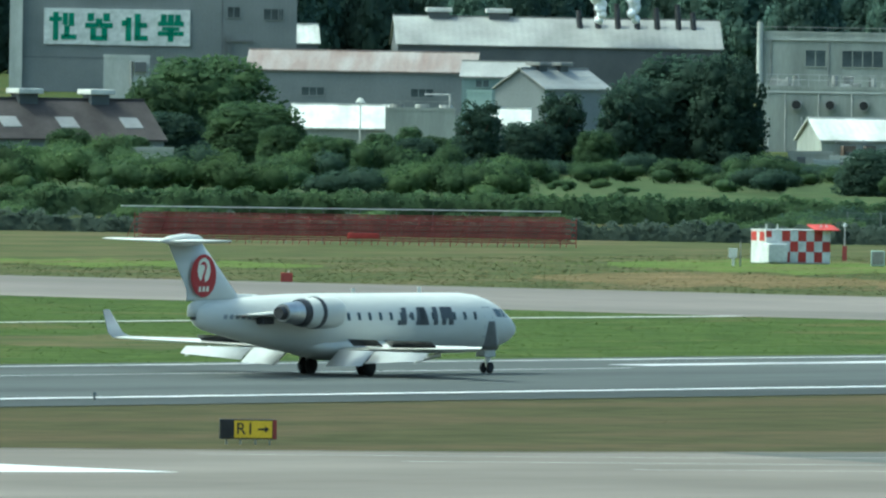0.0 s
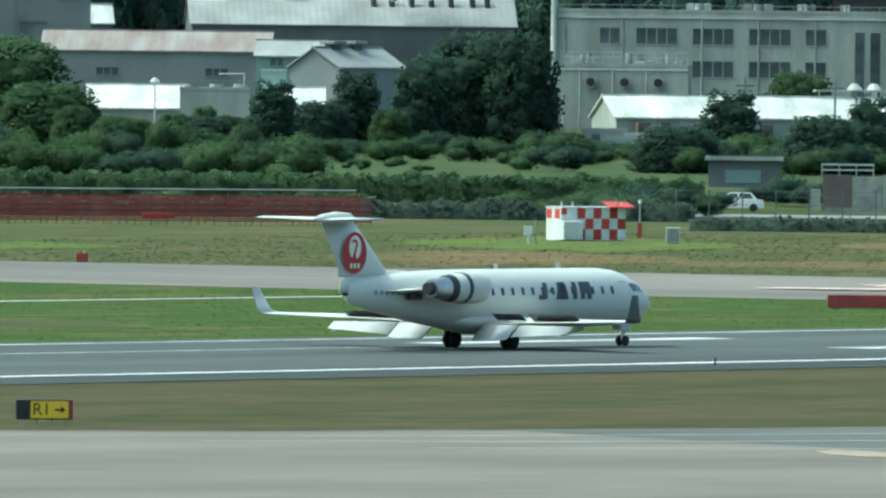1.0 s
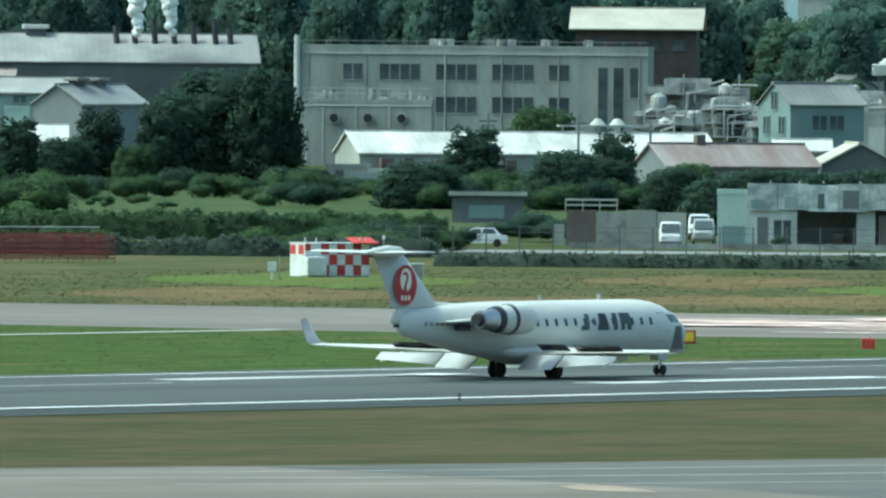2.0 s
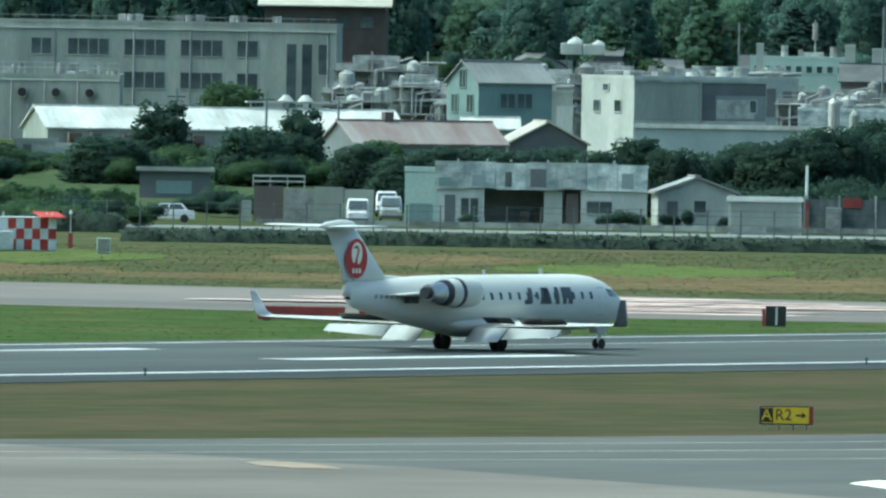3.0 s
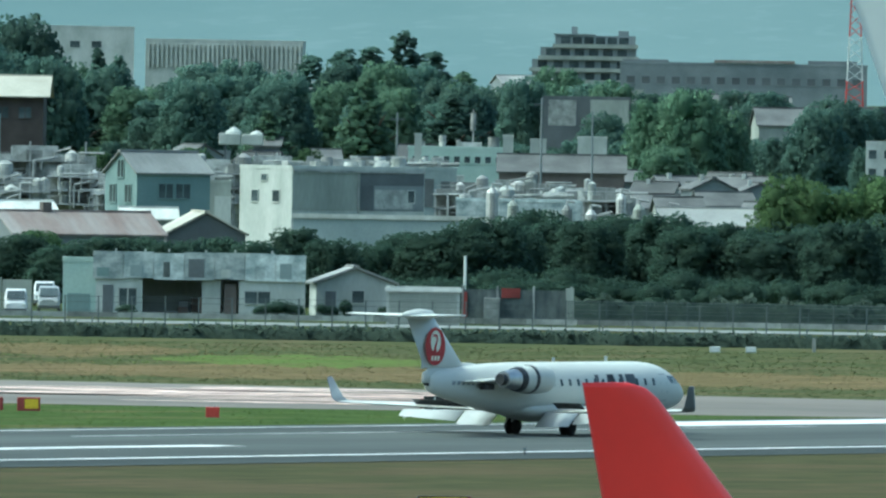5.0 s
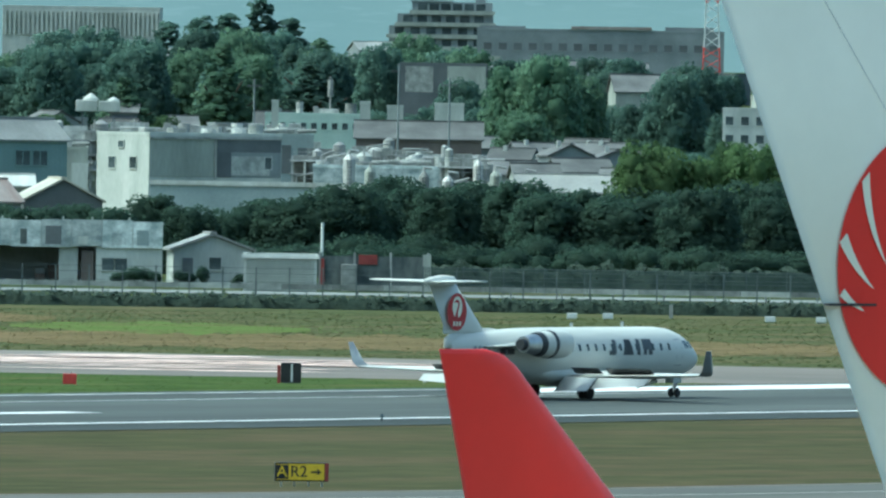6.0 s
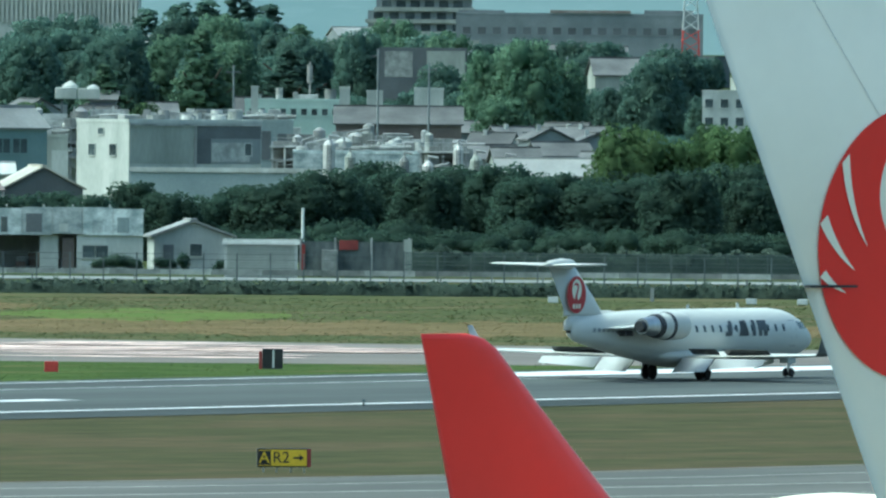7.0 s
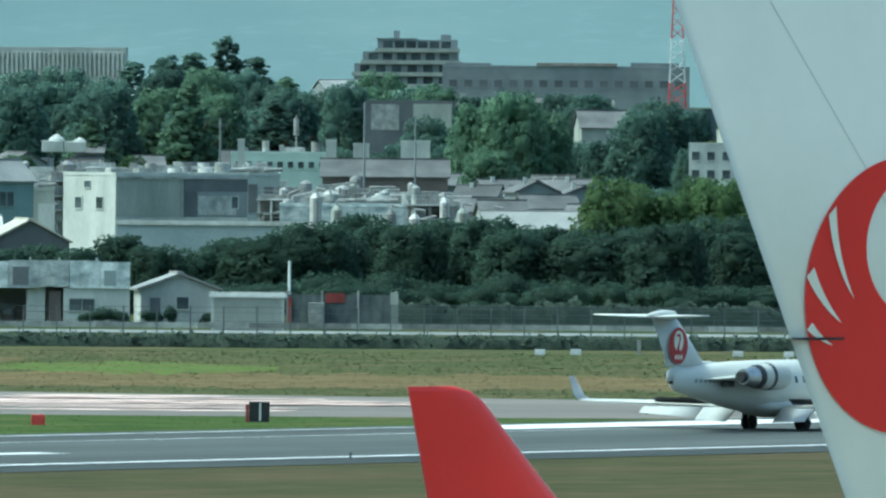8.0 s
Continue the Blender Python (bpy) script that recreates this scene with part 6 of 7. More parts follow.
# ---- along the airfield's edge ----
def roadside():
    # weathered workshop with an open front
    b = empty("roadside_workshop", spot(2.90, 1300, 0), "weathered pale workshop with an open dark front", "building")
    for row in ((-8, -6.6, 0, 6, 0, 4.7), (-8, 8, 5.8, 6, 0, 4.7), (7.7, 8, 0, 5.8, 0, 4.7), (-6.6, -4.3, 0.0, 0.25, 0, 2.8), (0.2, 1.6, 0.3, 0.5, 0, 2.8), (3.0, 7.7, 0.0, 0.25, 0, 2.8)):
        part("wall", boxes(row), "wall_white", b)
    part("floor_slab", boxes((-6.6, 7.7, 0.3, 5.8, 0, 0.06)), "wall_dark", b)
    part("roof", boxes((-8.1, 8.1, 0.1, 6.1, 4.5, 4.65)), "roof_grey", b)
    for k in range(7):
        x = -8.05 + 2.3 * k
        part("fascia_panel", boxes((x, x + 2.26, -0.22, -0.1 + 0.02 * (k % 2), 2.75 + 0.1 * (k % 3 == 1), 4.85 - 0.1 * (k % 4 == 2))), "weathered", b)
        part("fascia_patch", boxes((x + 0.3 + 0.2 * (k % 3), x + 1.2 + 0.3 * (k % 2), -0.25, -0.22, 2.95, 3.6 + 0.25 * (k % 4))), ("wall_blue", "wall_pale", "mesh_screen", "wall_dark", "wall_white", "weathered", "wall_pale")[k], b)
    for x in (-6.4, -4.2, -2.4, 0.4, 2.6, 5.4):
        part("roof_bolt", boxes((x, x + 0.15, -0.2, 0, 4.85, 5.05)), "wall_white", b)
    part("door", boxes((-7.3, -6.5, -0.06, -0.01, 0.1, 2.3)), "wall_dark", b)
    part("door", boxes((1.9, 2.8, 0.3, 0.4, 0.0, 2.5)), "wall_brown", b)
    window(b, 3.9, 1.5, 0.9, 0.9, bars=1)
    window(b, 4.9, 1.5, 0.9, 0.9, bars=1)
    window(b, -5.4, 1.4, 1.3, 1.3, bars=2)
    rng = random.Random(9)
    for k in range(9):  # stored goods in the open front
        x, w, h = rng.uniform(-4.2, 2.2), rng.uniform(0.4, 0.9), rng.uniform(0.5, 1.4)
        o = part("crate", boxes((-w / 2, w / 2, -w / 2, w / 2, 0, h), bevel=0.03), rng.choice(("wood", "pipe", "wall_dark", "plant_box")))
        o.matrix_world = spot(2.90, 1300, 0.0) @ pose(x, rng.uniform(0.8, 3.5), 0.06, 0, 0, rng.uniform(0, 60))
        tagged(o, "worn storage crate in the open workshop", "crate", "workshop goods")
    c = hall("white_container_house", 2.50, 1300, 2.5, 4, 4.0, 4.0, "wall_mint", "roof_grey", 0, "narrow pale building beside the workshop", z=0)
    part("door", boxes((-0.9, 0.8, -0.06, -0.01, 0.2, 1.6)), "wall_blue", c)
    h = hall("roadside_house", 3.42, 1308, 6.0, 5, 2.6, 3.7, "wall_white", "roof_grey", 6, "small white house with a low gable", along=False, z=0)
    window(h, 0.2, 1.6, 0.9, 0.9, bars=1)
    part("door", boxes((-2.3, -1.5, -0.06, -0.01, 0.1, 2.0)), "wall_dark", h)
    s = hall("shutter_garage", 3.646, 1268, 5.4, 4, 2.5, 2.5, "wall_white", "roof_white", 0, "white garage with ribbed shutters", z=0)
    for k in range(12):
        part("shutter_slat", boxes((-2.5, 2.5, -0.05 - 0.02 * (k % 2), -0.01, 0.1 + 0.19 * k, 0.27 + 0.19 * k)), "wall_cream", s)
    part("fascia", boxes((-2.85, 2.85, -0.3, 0.2, 2.5, 2.78)), "roof_white", s)
    y = empty("yard_screen", spot(3.96, 1282, 0), "dark mesh yard screen with a red panel and store boxes", "fence")
    part("screen", boxes((-4.1, 4.0, 0, 0.06, 0, 2.6)), "mesh_screen", y)
    part("red_panel", boxes((-1.2, 0.2, -0.12, -0.02, 2.0, 2.72)), "faded_red", y)
    part("red_post", boxes((-4.0, -3.75, -0.2, -0.13, 0.2, 2.4)), "faded_red", y)
    part("store_box", boxes((-2.5, -1.3, -0.9, -0.05, 0, 2.0), bevel=0.04), "plant_box", y)
    for x in (-4.1, -1.5, 1.2, 4.0):
        part("post", boxes((x - 0.08, x + 0.08, -0.12, -0.02, 0, 2.9)), "pipe", y)
    part("end_panel", boxes((3.6, 4.2, -0.2, -0.03, 0, 2.8)), "wall_cream", y)
    g = empty("walled_yard", spot(2.14, 1302, 0), "low pale walled yard with a rail on top", "wall")
    for k in range(4):
        x = -4.5 + 2.28 * k
        part("wall_panel", boxes((x + 0.03, x + 2.25, 0.02 * (k % 2), 0.3, 0, 2.7 - 0.15 * (k % 2))), ("wall_brown", "plant_box", "wall_cream", "wall_cream")[k], g)
    part("yard_rail", boxes((-4.6, -0.6, 0, 0.08, 3.4, 3.55), (-4.6, -0.6, 0, 0.08, 3.0, 3.12), *[(x, x + 0.08, 0, 0.08, 2.6, 3.55) for x in (-4.6, -3.3, -2.0, -0.7)]), "wall_white", g)
    part("side_box", boxes((-5.4, -4.65, 0, 0.8, 0, 1.6)), "wall_cream", g)
    sh = hall("dark_hut", 1.68, 1450, 6.0, 4, 2.3, 2.3, "wall_dark", "roof_grey", 0, "low dark hut with a flat overhanging roof", z=0)
    part("roof_slab", boxes((-3.3, 3.3, -0.5, 4.3, 2.3, 2.6)), "wall_cream", sh)
    part("painted_panel", boxes((-1.6, 1.4, -0.05, -0.01, 0.4, 1.5)), "wall_blue", sh)
    van(spot(2.29, 1288, 0), "car_white", "white delivery van seen from the front")
    van(spot(2.40, 1310, 0), "car_silver", "silver van behind the yard fence")
    van(spot(2.385, 1345, 0), "car_white", "white van further back in the yard")
    car(spot(1.655, 1288, 0, 2), "white saloon car on the perimeter road")
    for az, d, top in ((4.03, 1990, 17.5), (4.20, 1980, 16.0), (3.55, 2050, 15.5), (1.98, 1700, 8.0), (1.68, 1690, 8.2), (2.22, 1640, 7.6), (4.66, 2250, 17.0)):
        u = empty("utility_pole", spot(az, d, 0), "slim grey utility pole with a cross arm", "pole", "utility poles")
        part("pole", tube_into(bmesh.new(), (0, 0, 0), (0, 0, top), 0.17, 0.11, 10), "wall_far", u)
        part("cross_arm", boxes((-0.9, 0.9, -0.08, 0.08, top - 0.9, top - 0.75)), "wall_dark", u)
    p = empty("floodlight_post", spot(3.784, 1350, 0), "slim white post above the trees", "post")
    part("post", tube_into(bmesh.new(), (0, 0, 0), (0, 0, 4.5), 0.13, 0.12, 10), "signal_white", p)
    # perimeter road, kerb rail and posts
    v = []
    for a in np.arange(1.3, 6.6, 0.1):
        for d in (1252, 1268):
            q = spot(a, d, 0).translation
            v.append((q.x, q.y, 0.05))
    f = [(2 * i, 2 * i + 1, 2 * i + 3, 2 * i + 2) for i in range(len(v) // 2 - 1)]
    tagged(part("road", mesh_of("road", v, f), "road"), "pale perimeter road along the airfield fence", "road", kind="structure")
    for a in np.arange(1.95, 6.4, 0.17):
        rail = empty("guard_rail", spot(a + 0.085, 1250, 0), "pale guard rail section beside the road", "guard rail", "guard rails")
        part("beam", boxes((-1.84, 1.84, 0, 0.08, 0.45, 0.85)), "plant_box", rail)
        part("post", boxes((-0.06, 0.06, 0.08, 0.2, 0, 0.8)), "pipe", rail)
    # green wind net along the far side of the road
    net = empty("wind_net", spot(5.2, 1276, 0), "bluish green wind net on posts before the tree belt", "fence")
    reach = 24.0
    mesh_v, mesh_f = [], []
    for x in np.arange(-reach, reach, 0.15):
        k = len(mesh_v)
        mesh_v += [(x, 0, 0.25), (x + 0.06, 0, 0.25), (x + 0.06, 0, 1.9), (x, 0, 1.9), (x, 0.02, 0.25), (x + 0.06, 0.02, 0.25), (x + 0.06, 0.02, 1.9), (x, 0.02, 1.9)]
        mesh_f += [(k, k + 1, k + 2, k + 3), (k + 5, k + 4, k + 7, k + 6), (k, k + 3, k + 7, k + 4), (k + 1, k + 5, k + 6, k + 2)]
    part("netting", mesh_of("netting", mesh_v, mesh_f), "net", net)
    for z in (0.25, 1.0, 1.9):
        part("net_wire", boxes((-reach, reach, 0.03, 0.06, z - 0.03, z + 0.03)), "fence", net)
    for x in np.arange(-reach, reach + 0.1, 3.0):
        part("net_post", boxes((x - 0.05, x + 0.05, 0.07, 0.17, 0, 2.0)), "fence", net)
    # boundary fence in front of the road
    fence = empty("boundary_fence", spot(3.9, 1236, 0), "dark mesh boundary fence with thin posts", "fence")
    xs = [i * 2.4 for i in range(-23, 26)]
    for z in (0.5, 1.1, 1.7, 2.1):
        part("fence_wire", boxes((xs[0], xs[-1], -0.015, 0.015, z, z + 0.03)), "fence", fence)
    for x in xs:
        part("fence_post", boxes((x - 0.05, x + 0.05, -0.05, 0.05, 0, 2.2)), "fence", fence)


def van(m, paint, label):
    """A van, front towards the viewer."""
    ob = empty("van", m, label, "van")
    rings = [[(-w, y, z0), (w, y, z0), (w, y, z1 - 0.5), (w * 0.86, y, z1), (-w * 0.86, y, z1), (-w, y, z1 - 0.5)] for y, w, z0, z1 in ((-0.05, 0.74, 0.35, 1.0), (0.1, 0.84, 0.3, 1.15), (0.75, 0.85, 0.3, 1.95), (4.3, 0.85, 0.3, 1.97), (4.5, 0.8, 0.35, 1.9))]
    v, f = loft(rings)
    me = mesh_of("body", v, f)
    bm = bmesh.new()
    bm.from_mesh(me)
    bmesh.ops.recalc_face_normals(bm, faces=bm.faces)
    bmesh.ops.bevel(bm, geom=list(bm.edges), offset=0.05, segments=2, affect="EDGES")
    part("body", bm, paint, ob)
    part("windscreen", mesh_of("windscreen", [(-0.72, 0.06, 1.22), (0.72, 0.06, 1.22), (0.66, 0.56, 1.86), (-0.66, 0.56, 1.86)], [(0, 1, 2, 3)]), "glass", ob)
    part("bumper", boxes((-0.82, 0.82, -0.14, 0.1, 0.3, 0.55), bevel=0.04), "wall_dark", ob)
    for s in (-1, 1):
        part("headlight", boxes((s * 0.62 - 0.14, s * 0.62 + 0.14, -0.1, 0.05, 0.72, 0.92), bevel=0.03), "signal_white", ob)
        for y in (0.8, 3.6):
            part("wheel", tube_into(bmesh.new(), (s * 0.86, y, 0.32), (s * 0.66, y, 0.32), 0.32, seg=16), "rubber", ob)
    return ob


def car(m, label):
    """A saloon seen from its side."""
    ob = empty("car", m, label, "car")
    rings = [[(x, y0, 0.3), (x, y1, 0.3), (x, y1, z), (x, y0, z)] for x, y0, y1, z in ((-2.1, 0.1, 1.5, 0.6), (-2.0, 0, 1.6, 0.85), (-1.0, 0, 1.6, 0.92), (1.3, 0, 1.6, 0.95), (2.0, 0.05, 1.55, 0.88), (2.1, 0.1, 1.5, 0.6))]
    v, f = loft(rings)
    part("body", mesh_of("body", v, f), "car_white", ob)
    rings = [[(x0, y0, 0.9), (x1, y0, 0.9), (x1 - d1, y0 + q, 1.42), (x0 + d0, y0 + q, 1.42)] for x0, x1, d0, d1, y0, q in ((-1.2, 1.6, 0.7, 0.5, 0.06, 0.12), (-1.2, 1.6, 0.7, 0.5, 1.54, -0.12))]
    v, f = loft(rings)
    c = part("cabin", mesh_of("cabin", v, f), "car_white", ob)
    part("side_window", mesh_of("side_window", [(-0.9, 0.075, 0.96), (0.1, 0.075, 0.96), (0.1, 0.15, 1.36), (-0.45, 0.15, 1.36)], [(0, 1, 2, 3)]), "glass", c)
    part("side_window", mesh_of("side_window", [(0.2, 0.075, 0.96), (1.3, 0.075, 0.96), (1.05, 0.15, 1.36), (0.2, 0.15, 1.36)], [(0, 1, 2, 3)]), "glass", c)
    for x in (-1.35, 1.3):
        part("wheel", tube_into(bmesh.new(), (x, -0.02, 0.31), (x, 0.2, 0.31), 0.31, seg=16), "rubber", ob)


def airfield_things():
    # direction signs
    for az, d, kind in ((-0.640, 632, "first"), (3.729, 669, "second")):
        s = empty("taxiway_sign", spot(az, d, 0, 6), "yellow and black taxiway sign reading R1" if kind == "first" else "yellow and black taxiway sign reading A R2", "sign", "taxiway signs")
        part("case", boxes((-1.05, 1.05, 0, 0.28, 0.22, 0.95), bevel=0.03), "sign_black", s)
        x0 = -0.52
        part("yellow_panel", boxes((x0, 0.88, -0.012, -0.002, 0.27, 0.90)), "sign_yellow", s)
        part("red_end", boxes((0.90, 1.04, -0.012, -0.002, 0.24, 0.93)), "faded_red", s)
        t = part("lettering", word("R1" if kind == "first" else "R2", 0.62), "sign_black", s)
        t.matrix_local = pose(-0.12, -0.02, 0.58)
        part("arrow", mesh_of("arrow", [(0.36, -0.02, 0.55), (0.60, -0.02, 0.55), (0.60, -0.02, 0.46), (0.78, -0.02, 0.585), (0.60, -0.02, 0.71), (0.60, -0.02, 0.62), (0.36, -0.02, 0.62)], [(0, 1, 2, 3, 4, 5, 6)]), "sign_black", s)
        if kind == "second":
            t = part("letter_a", word("A", 0.62), "sign_yellow", s)
            t.matrix_local = pose(-0.78, -0.02, 0.58)
            part("frame_line", boxes((-1.0, -0.55, -0.012, -0.004, 0.86, 0.89), (-1.0, -0.55, -0.012, -0.004, 0.28, 0.31)), "sign_yellow", s)
        for x in (-0.8, -0.28, 0.28, 0.8):
            part("leg", tube_into(bmesh.new(), (x, 0.14, 0), (x, 0.14, 0.24), 0.035, 0.03, 8), "pipe", s)
    # markers by the far taxiway
    m = empty("red_barrier", spot(2.108, 886, 0, 2), "long low faded red barrier block on the grass", "barrier")
    part("body", boxes((-2.25, 2.25, 0, 0.5, 0.1, 0.78), bevel=0.05), "faded_red", m)
    part("foot", boxes((-2.0, -1.6, 0.05, 0.45, 0, 0.1), (1.6, 2.0, 0.05, 0.45, 0, 0.1)), "wall_dark", m)
    m = empty("taxiway_sign", spot(2.338, 887, 0), "small worn yellow and red sign on the grass", "sign", "taxiway signs")
    part("case", boxes((-0.6, 0.6, 0, 0.2, 0.08, 0.78), bevel=0.03), "faded_red", m)
    part("yellow_panel", boxes((-0.2, 0.5, -0.012, -0.002, 0.2, 0.68)), "sign_yellow", m)
    for az, d in ((2.951, 880), (-0.521, 1012)):
        m = empty("red_marker", spot(az, d, 0), "small red marker box on the grass", "marker", "red markers")
        part("box", boxes((-0.35, 0.35, 0, 0.35, 0.02, 0.56), bevel=0.04), "red_marker" if az > 0 else "faded_red", m)
        part("base", boxes((-0.42, 0.42, -0.05, 0.4, 0, 0.03)), "wall_dark", m)
        part("lamp", tube_into(bmesh.new(), (0.1, 0.18, 0.56), (0.1, 0.18, 0.68), 0.05), "pipe", m)
    m = empty("distance_marker", spot(3.683, 893, 0), "black distance marker with a white bar", "sign")
    part("board", boxes((-0.46, 0.6, 0, 0.3, 0.06, 1.08), bevel=0.03), "sign_black", m)
    part("white_bar", boxes((0.06, 0.16, -0.012, -0.002, 0.1, 1.02)), "signal_white", m)
    part("red_side", boxes((-0.64, -0.47, 0.02, 0.28, 0.0, 0.95), bevel=0.02), "faded_red", m)
    part("foot", boxes((-0.4, 0.55, 0.02, 0.28, 0.0, 0.06)), "wall_dark", m)
    # runway edge lamps
    for x in (522, 560, 620, 680, 740):
        for y in (415.2,):
            l = empty("edge_lamp", pose(x, y, 0.05), "small dark runway edge lamp", "lamp", "edge lamps")
            part("stem", tube_into(bmesh.new(), (0, 0, 0), (0, 0, 0.22), 0.06, 0.05), "wall_dark", l)
            part("lens", tube_into(bmesh.new(), (0, 0, 0.22), (0, 0, 0.34), 0.09, 0.05), "glass", l)
    hut()
    localizer()
    m = empty("equipment_cabinet", spot(1.446, 1116, 0), "pale green upright equipment cabinet", "cabinet")
    part("body", boxes((-0.45, 0.45, 0, 0.6, 0.08, 1.05), bevel=0.03), "wall_mint", m)
    part("door", boxes((-0.38, 0.38, -0.015, -0.002, 0.15, 0.98)), "plant_box", m)
    part("foot", boxes((-0.42, 0.42, 0.05, 0.55, 0, 0.08)), "wall_dark", m)
    m = empty("sensor_stand", spot(0.965, 1108, 0), "white sensor stand beside the checkered shelter", "instrument")
    part("pole", tube_into(bmesh.new(), (0, 0, 0), (0, 0, 1.0), 0.09), "signal_white", m)
    part("box", boxes((-0.3, 0.25, -0.1, 0.3, 0.55, 1.15), bevel=0.03), "signal_white", m)
    part("rod", tube_into(bmesh.new(), (0.45, 0, 0), (0.45, 0, 1.6), 0.04), "pipe", m)
    for az, d in ((4.62, 1150), (4.74, 1152), (5.28, 1150), (5.45, 1150)):
        m = empty("marker_box", spot(az, d, 0), "small white box standing on the far grass", "marker", "white markers")
        part("box", boxes((-0.35, 0.35, 0, 0.3, 0.05, 0.42), bevel=0.03), "signal_white", m)
        part("foot", boxes((-0.3, 0.3, 0.03, 0.27, 0, 0.05)), "wall_dark", m)
    m = empty("marker_post", spot(4.95, 1160, 0), "pale marker post on the far grass", "post")
    part("post", boxes((-0.12, 0.12, 0, 0.15, 0, 0.95), bevel=0.02), "plant_box", m)


def hut():
    """A red and white checkered equipment shelter with its panels, roof gear and lamps."""
    h = empty("checkered_shelter", spot(1.180, 1122, 0, 24), "red and white checkered equipment shelter on the grass", "shelter")
    part("body", boxes((-2.3, 2.3, 0, 2.4, 0.06, 2.2), bevel=0.03), "signal_white", h)
    part("base", boxes((-2.4, 2.4, -0.1, 2.5, 0, 0.06)), "wall_dark", h)
    for i in range(2, 8):
        for j in range(3):
            x, z = -2.3 + 0.575 * i, 0.12 + 0.69 * j
            red = (i + j) % 2 == 0
            part("front_panel", boxes((x + 0.005, x + 0.57, -0.02, -0.002, z, z + 0.685)), "red_marker" if red else "signal_white", h)
    for j in range(2):
        part("side_panel", boxes((-2.32, -2.302, 0.2 + 1.3 * j, 1.0 + 1.3 * j, 1.5, 2.1)), "red_marker", h)
    part("roof", boxes((-2.35, 2.35, -0.05, 2.45, 2.2, 2.26)), "signal_white", h)
    part("roof_hood", mesh_of("roof_hood", [(1.0, -0.5, 2.2), (2.75, -0.5, 2.2), (2.75, 0.9, 2.55), (1.0, 0.9, 2.55), (1.0, -0.5, 2.26), (2.75, -0.5, 2.26), (2.75, 0.9, 2.61), (1.0, 0.9, 2.61)], [(3, 2, 1, 0), (4, 5, 6, 7), (0, 1, 5, 4), (1, 2, 6, 5), (2, 3, 7, 6), (3, 0, 4, 7)]), "red_marker", h, "red slanted hood")
    part("side_unit", boxes((-2.6, -1.2, -1.1, -0.08, 0.1, 1.35), bevel=0.1), "signal_white", h, "white rounded air unit")
    part("corner_panel", boxes((-2.3, -1.9, -0.02, -0.002, 1.75, 2.18)), "red_marker", h)
    for x in (-2.2, -1.4, 1.7, 2.1):
        part("roof_lamp", tube_into(bmesh.new(), (x, 0.2, 2.3), (x, 0.2, 2.6), 0.08, 0.05), "wall_white", h)
    p = empty("obstacle_lamp", spot(1.335, 1140, 0), "red obstruction lamp on a short post", "lamp")
    part("post", boxes((-0.15, 0.15, 0, 0.3, 0, 1.0)), "faded_red", p)
    part("mast", tube_into(bmesh.new(), (0, 0.15, 1.0), (0, 0.15, 2.3), 0.05), "pipe", p)
    part("lamp", tube_into(bmesh.new(), (0, 0.15, 2.3), (0, 0.15, 2.55), 0.12, 0.08), "signal_white", p)


def localizer():
    """Red antenna array: a row of frames along the airfield's end, with a pale wire of elements on top."""
    a, b = spot(-1.03, 1172, 0).translation, spot(0.44, 1180, 0).translation
    d = b - a
    m = Matrix.Translation(a) @ pose(0, 0, 0, 0, 0, math.degrees(math.atan2(d.y, d.x)))
    ob = empty("antenna_array", m, "long red lattice antenna array with a pale wire along its top", "antenna")
    length, n = d.length, 28
    post, brace = boxes((-0.025, 0.025, -0.025, 0.025, 0, 2.05)), tube_into(bmesh.new(), (0, 0, 1.6), (0, 2.6, 0), 0.02, 0.02, 6)
    meshes = []
    for bm, name in ((post, "post"), (brace, "brace")):
        me = bpy.data.meshes.new(name)
        bm.to_mesh(me)
        bm.free()
        me.materials.append(M["faded_red"])
        meshes.append(me)
    for k in range(n + 1):
        x = length * k / n
        part("post", meshes[0], "faded_red", ob).location = (x, 0, 0)
        part("brace", meshes[1], "faded_red", ob).location = (x, 0.1, 0)
    for k, y in enumerate((0, 1.4, 2.8)):
        for z in (0.30, 0.66, 1.02, 1.38, 1.74):
            z += 0.13 * k
            part("rail", boxes((length * (0.02 * k), length, y - 0.05, y + 0.05, z, z + 0.09)), "faded_red", ob)
    part("red_cover", boxes((length * 0.48, length * 0.55, -0.3, 0.1, 0.5, 0.85), bevel=0.05), "red_marker", ob, "bright red cover")
    for k in range(12):
        x = length * (k + 0.5) / 12
        part("element_mast", tube_into(bmesh.new(), (x, 4.0, 0), (x, 4.0, 2.43), 0.025, 0.025, 6), "fence", ob)
    part("element_wire", boxes((0, length, 3.97, 4.03, 2.42, 2.49)), "signal_white", ob, "pale wire of antenna elements")


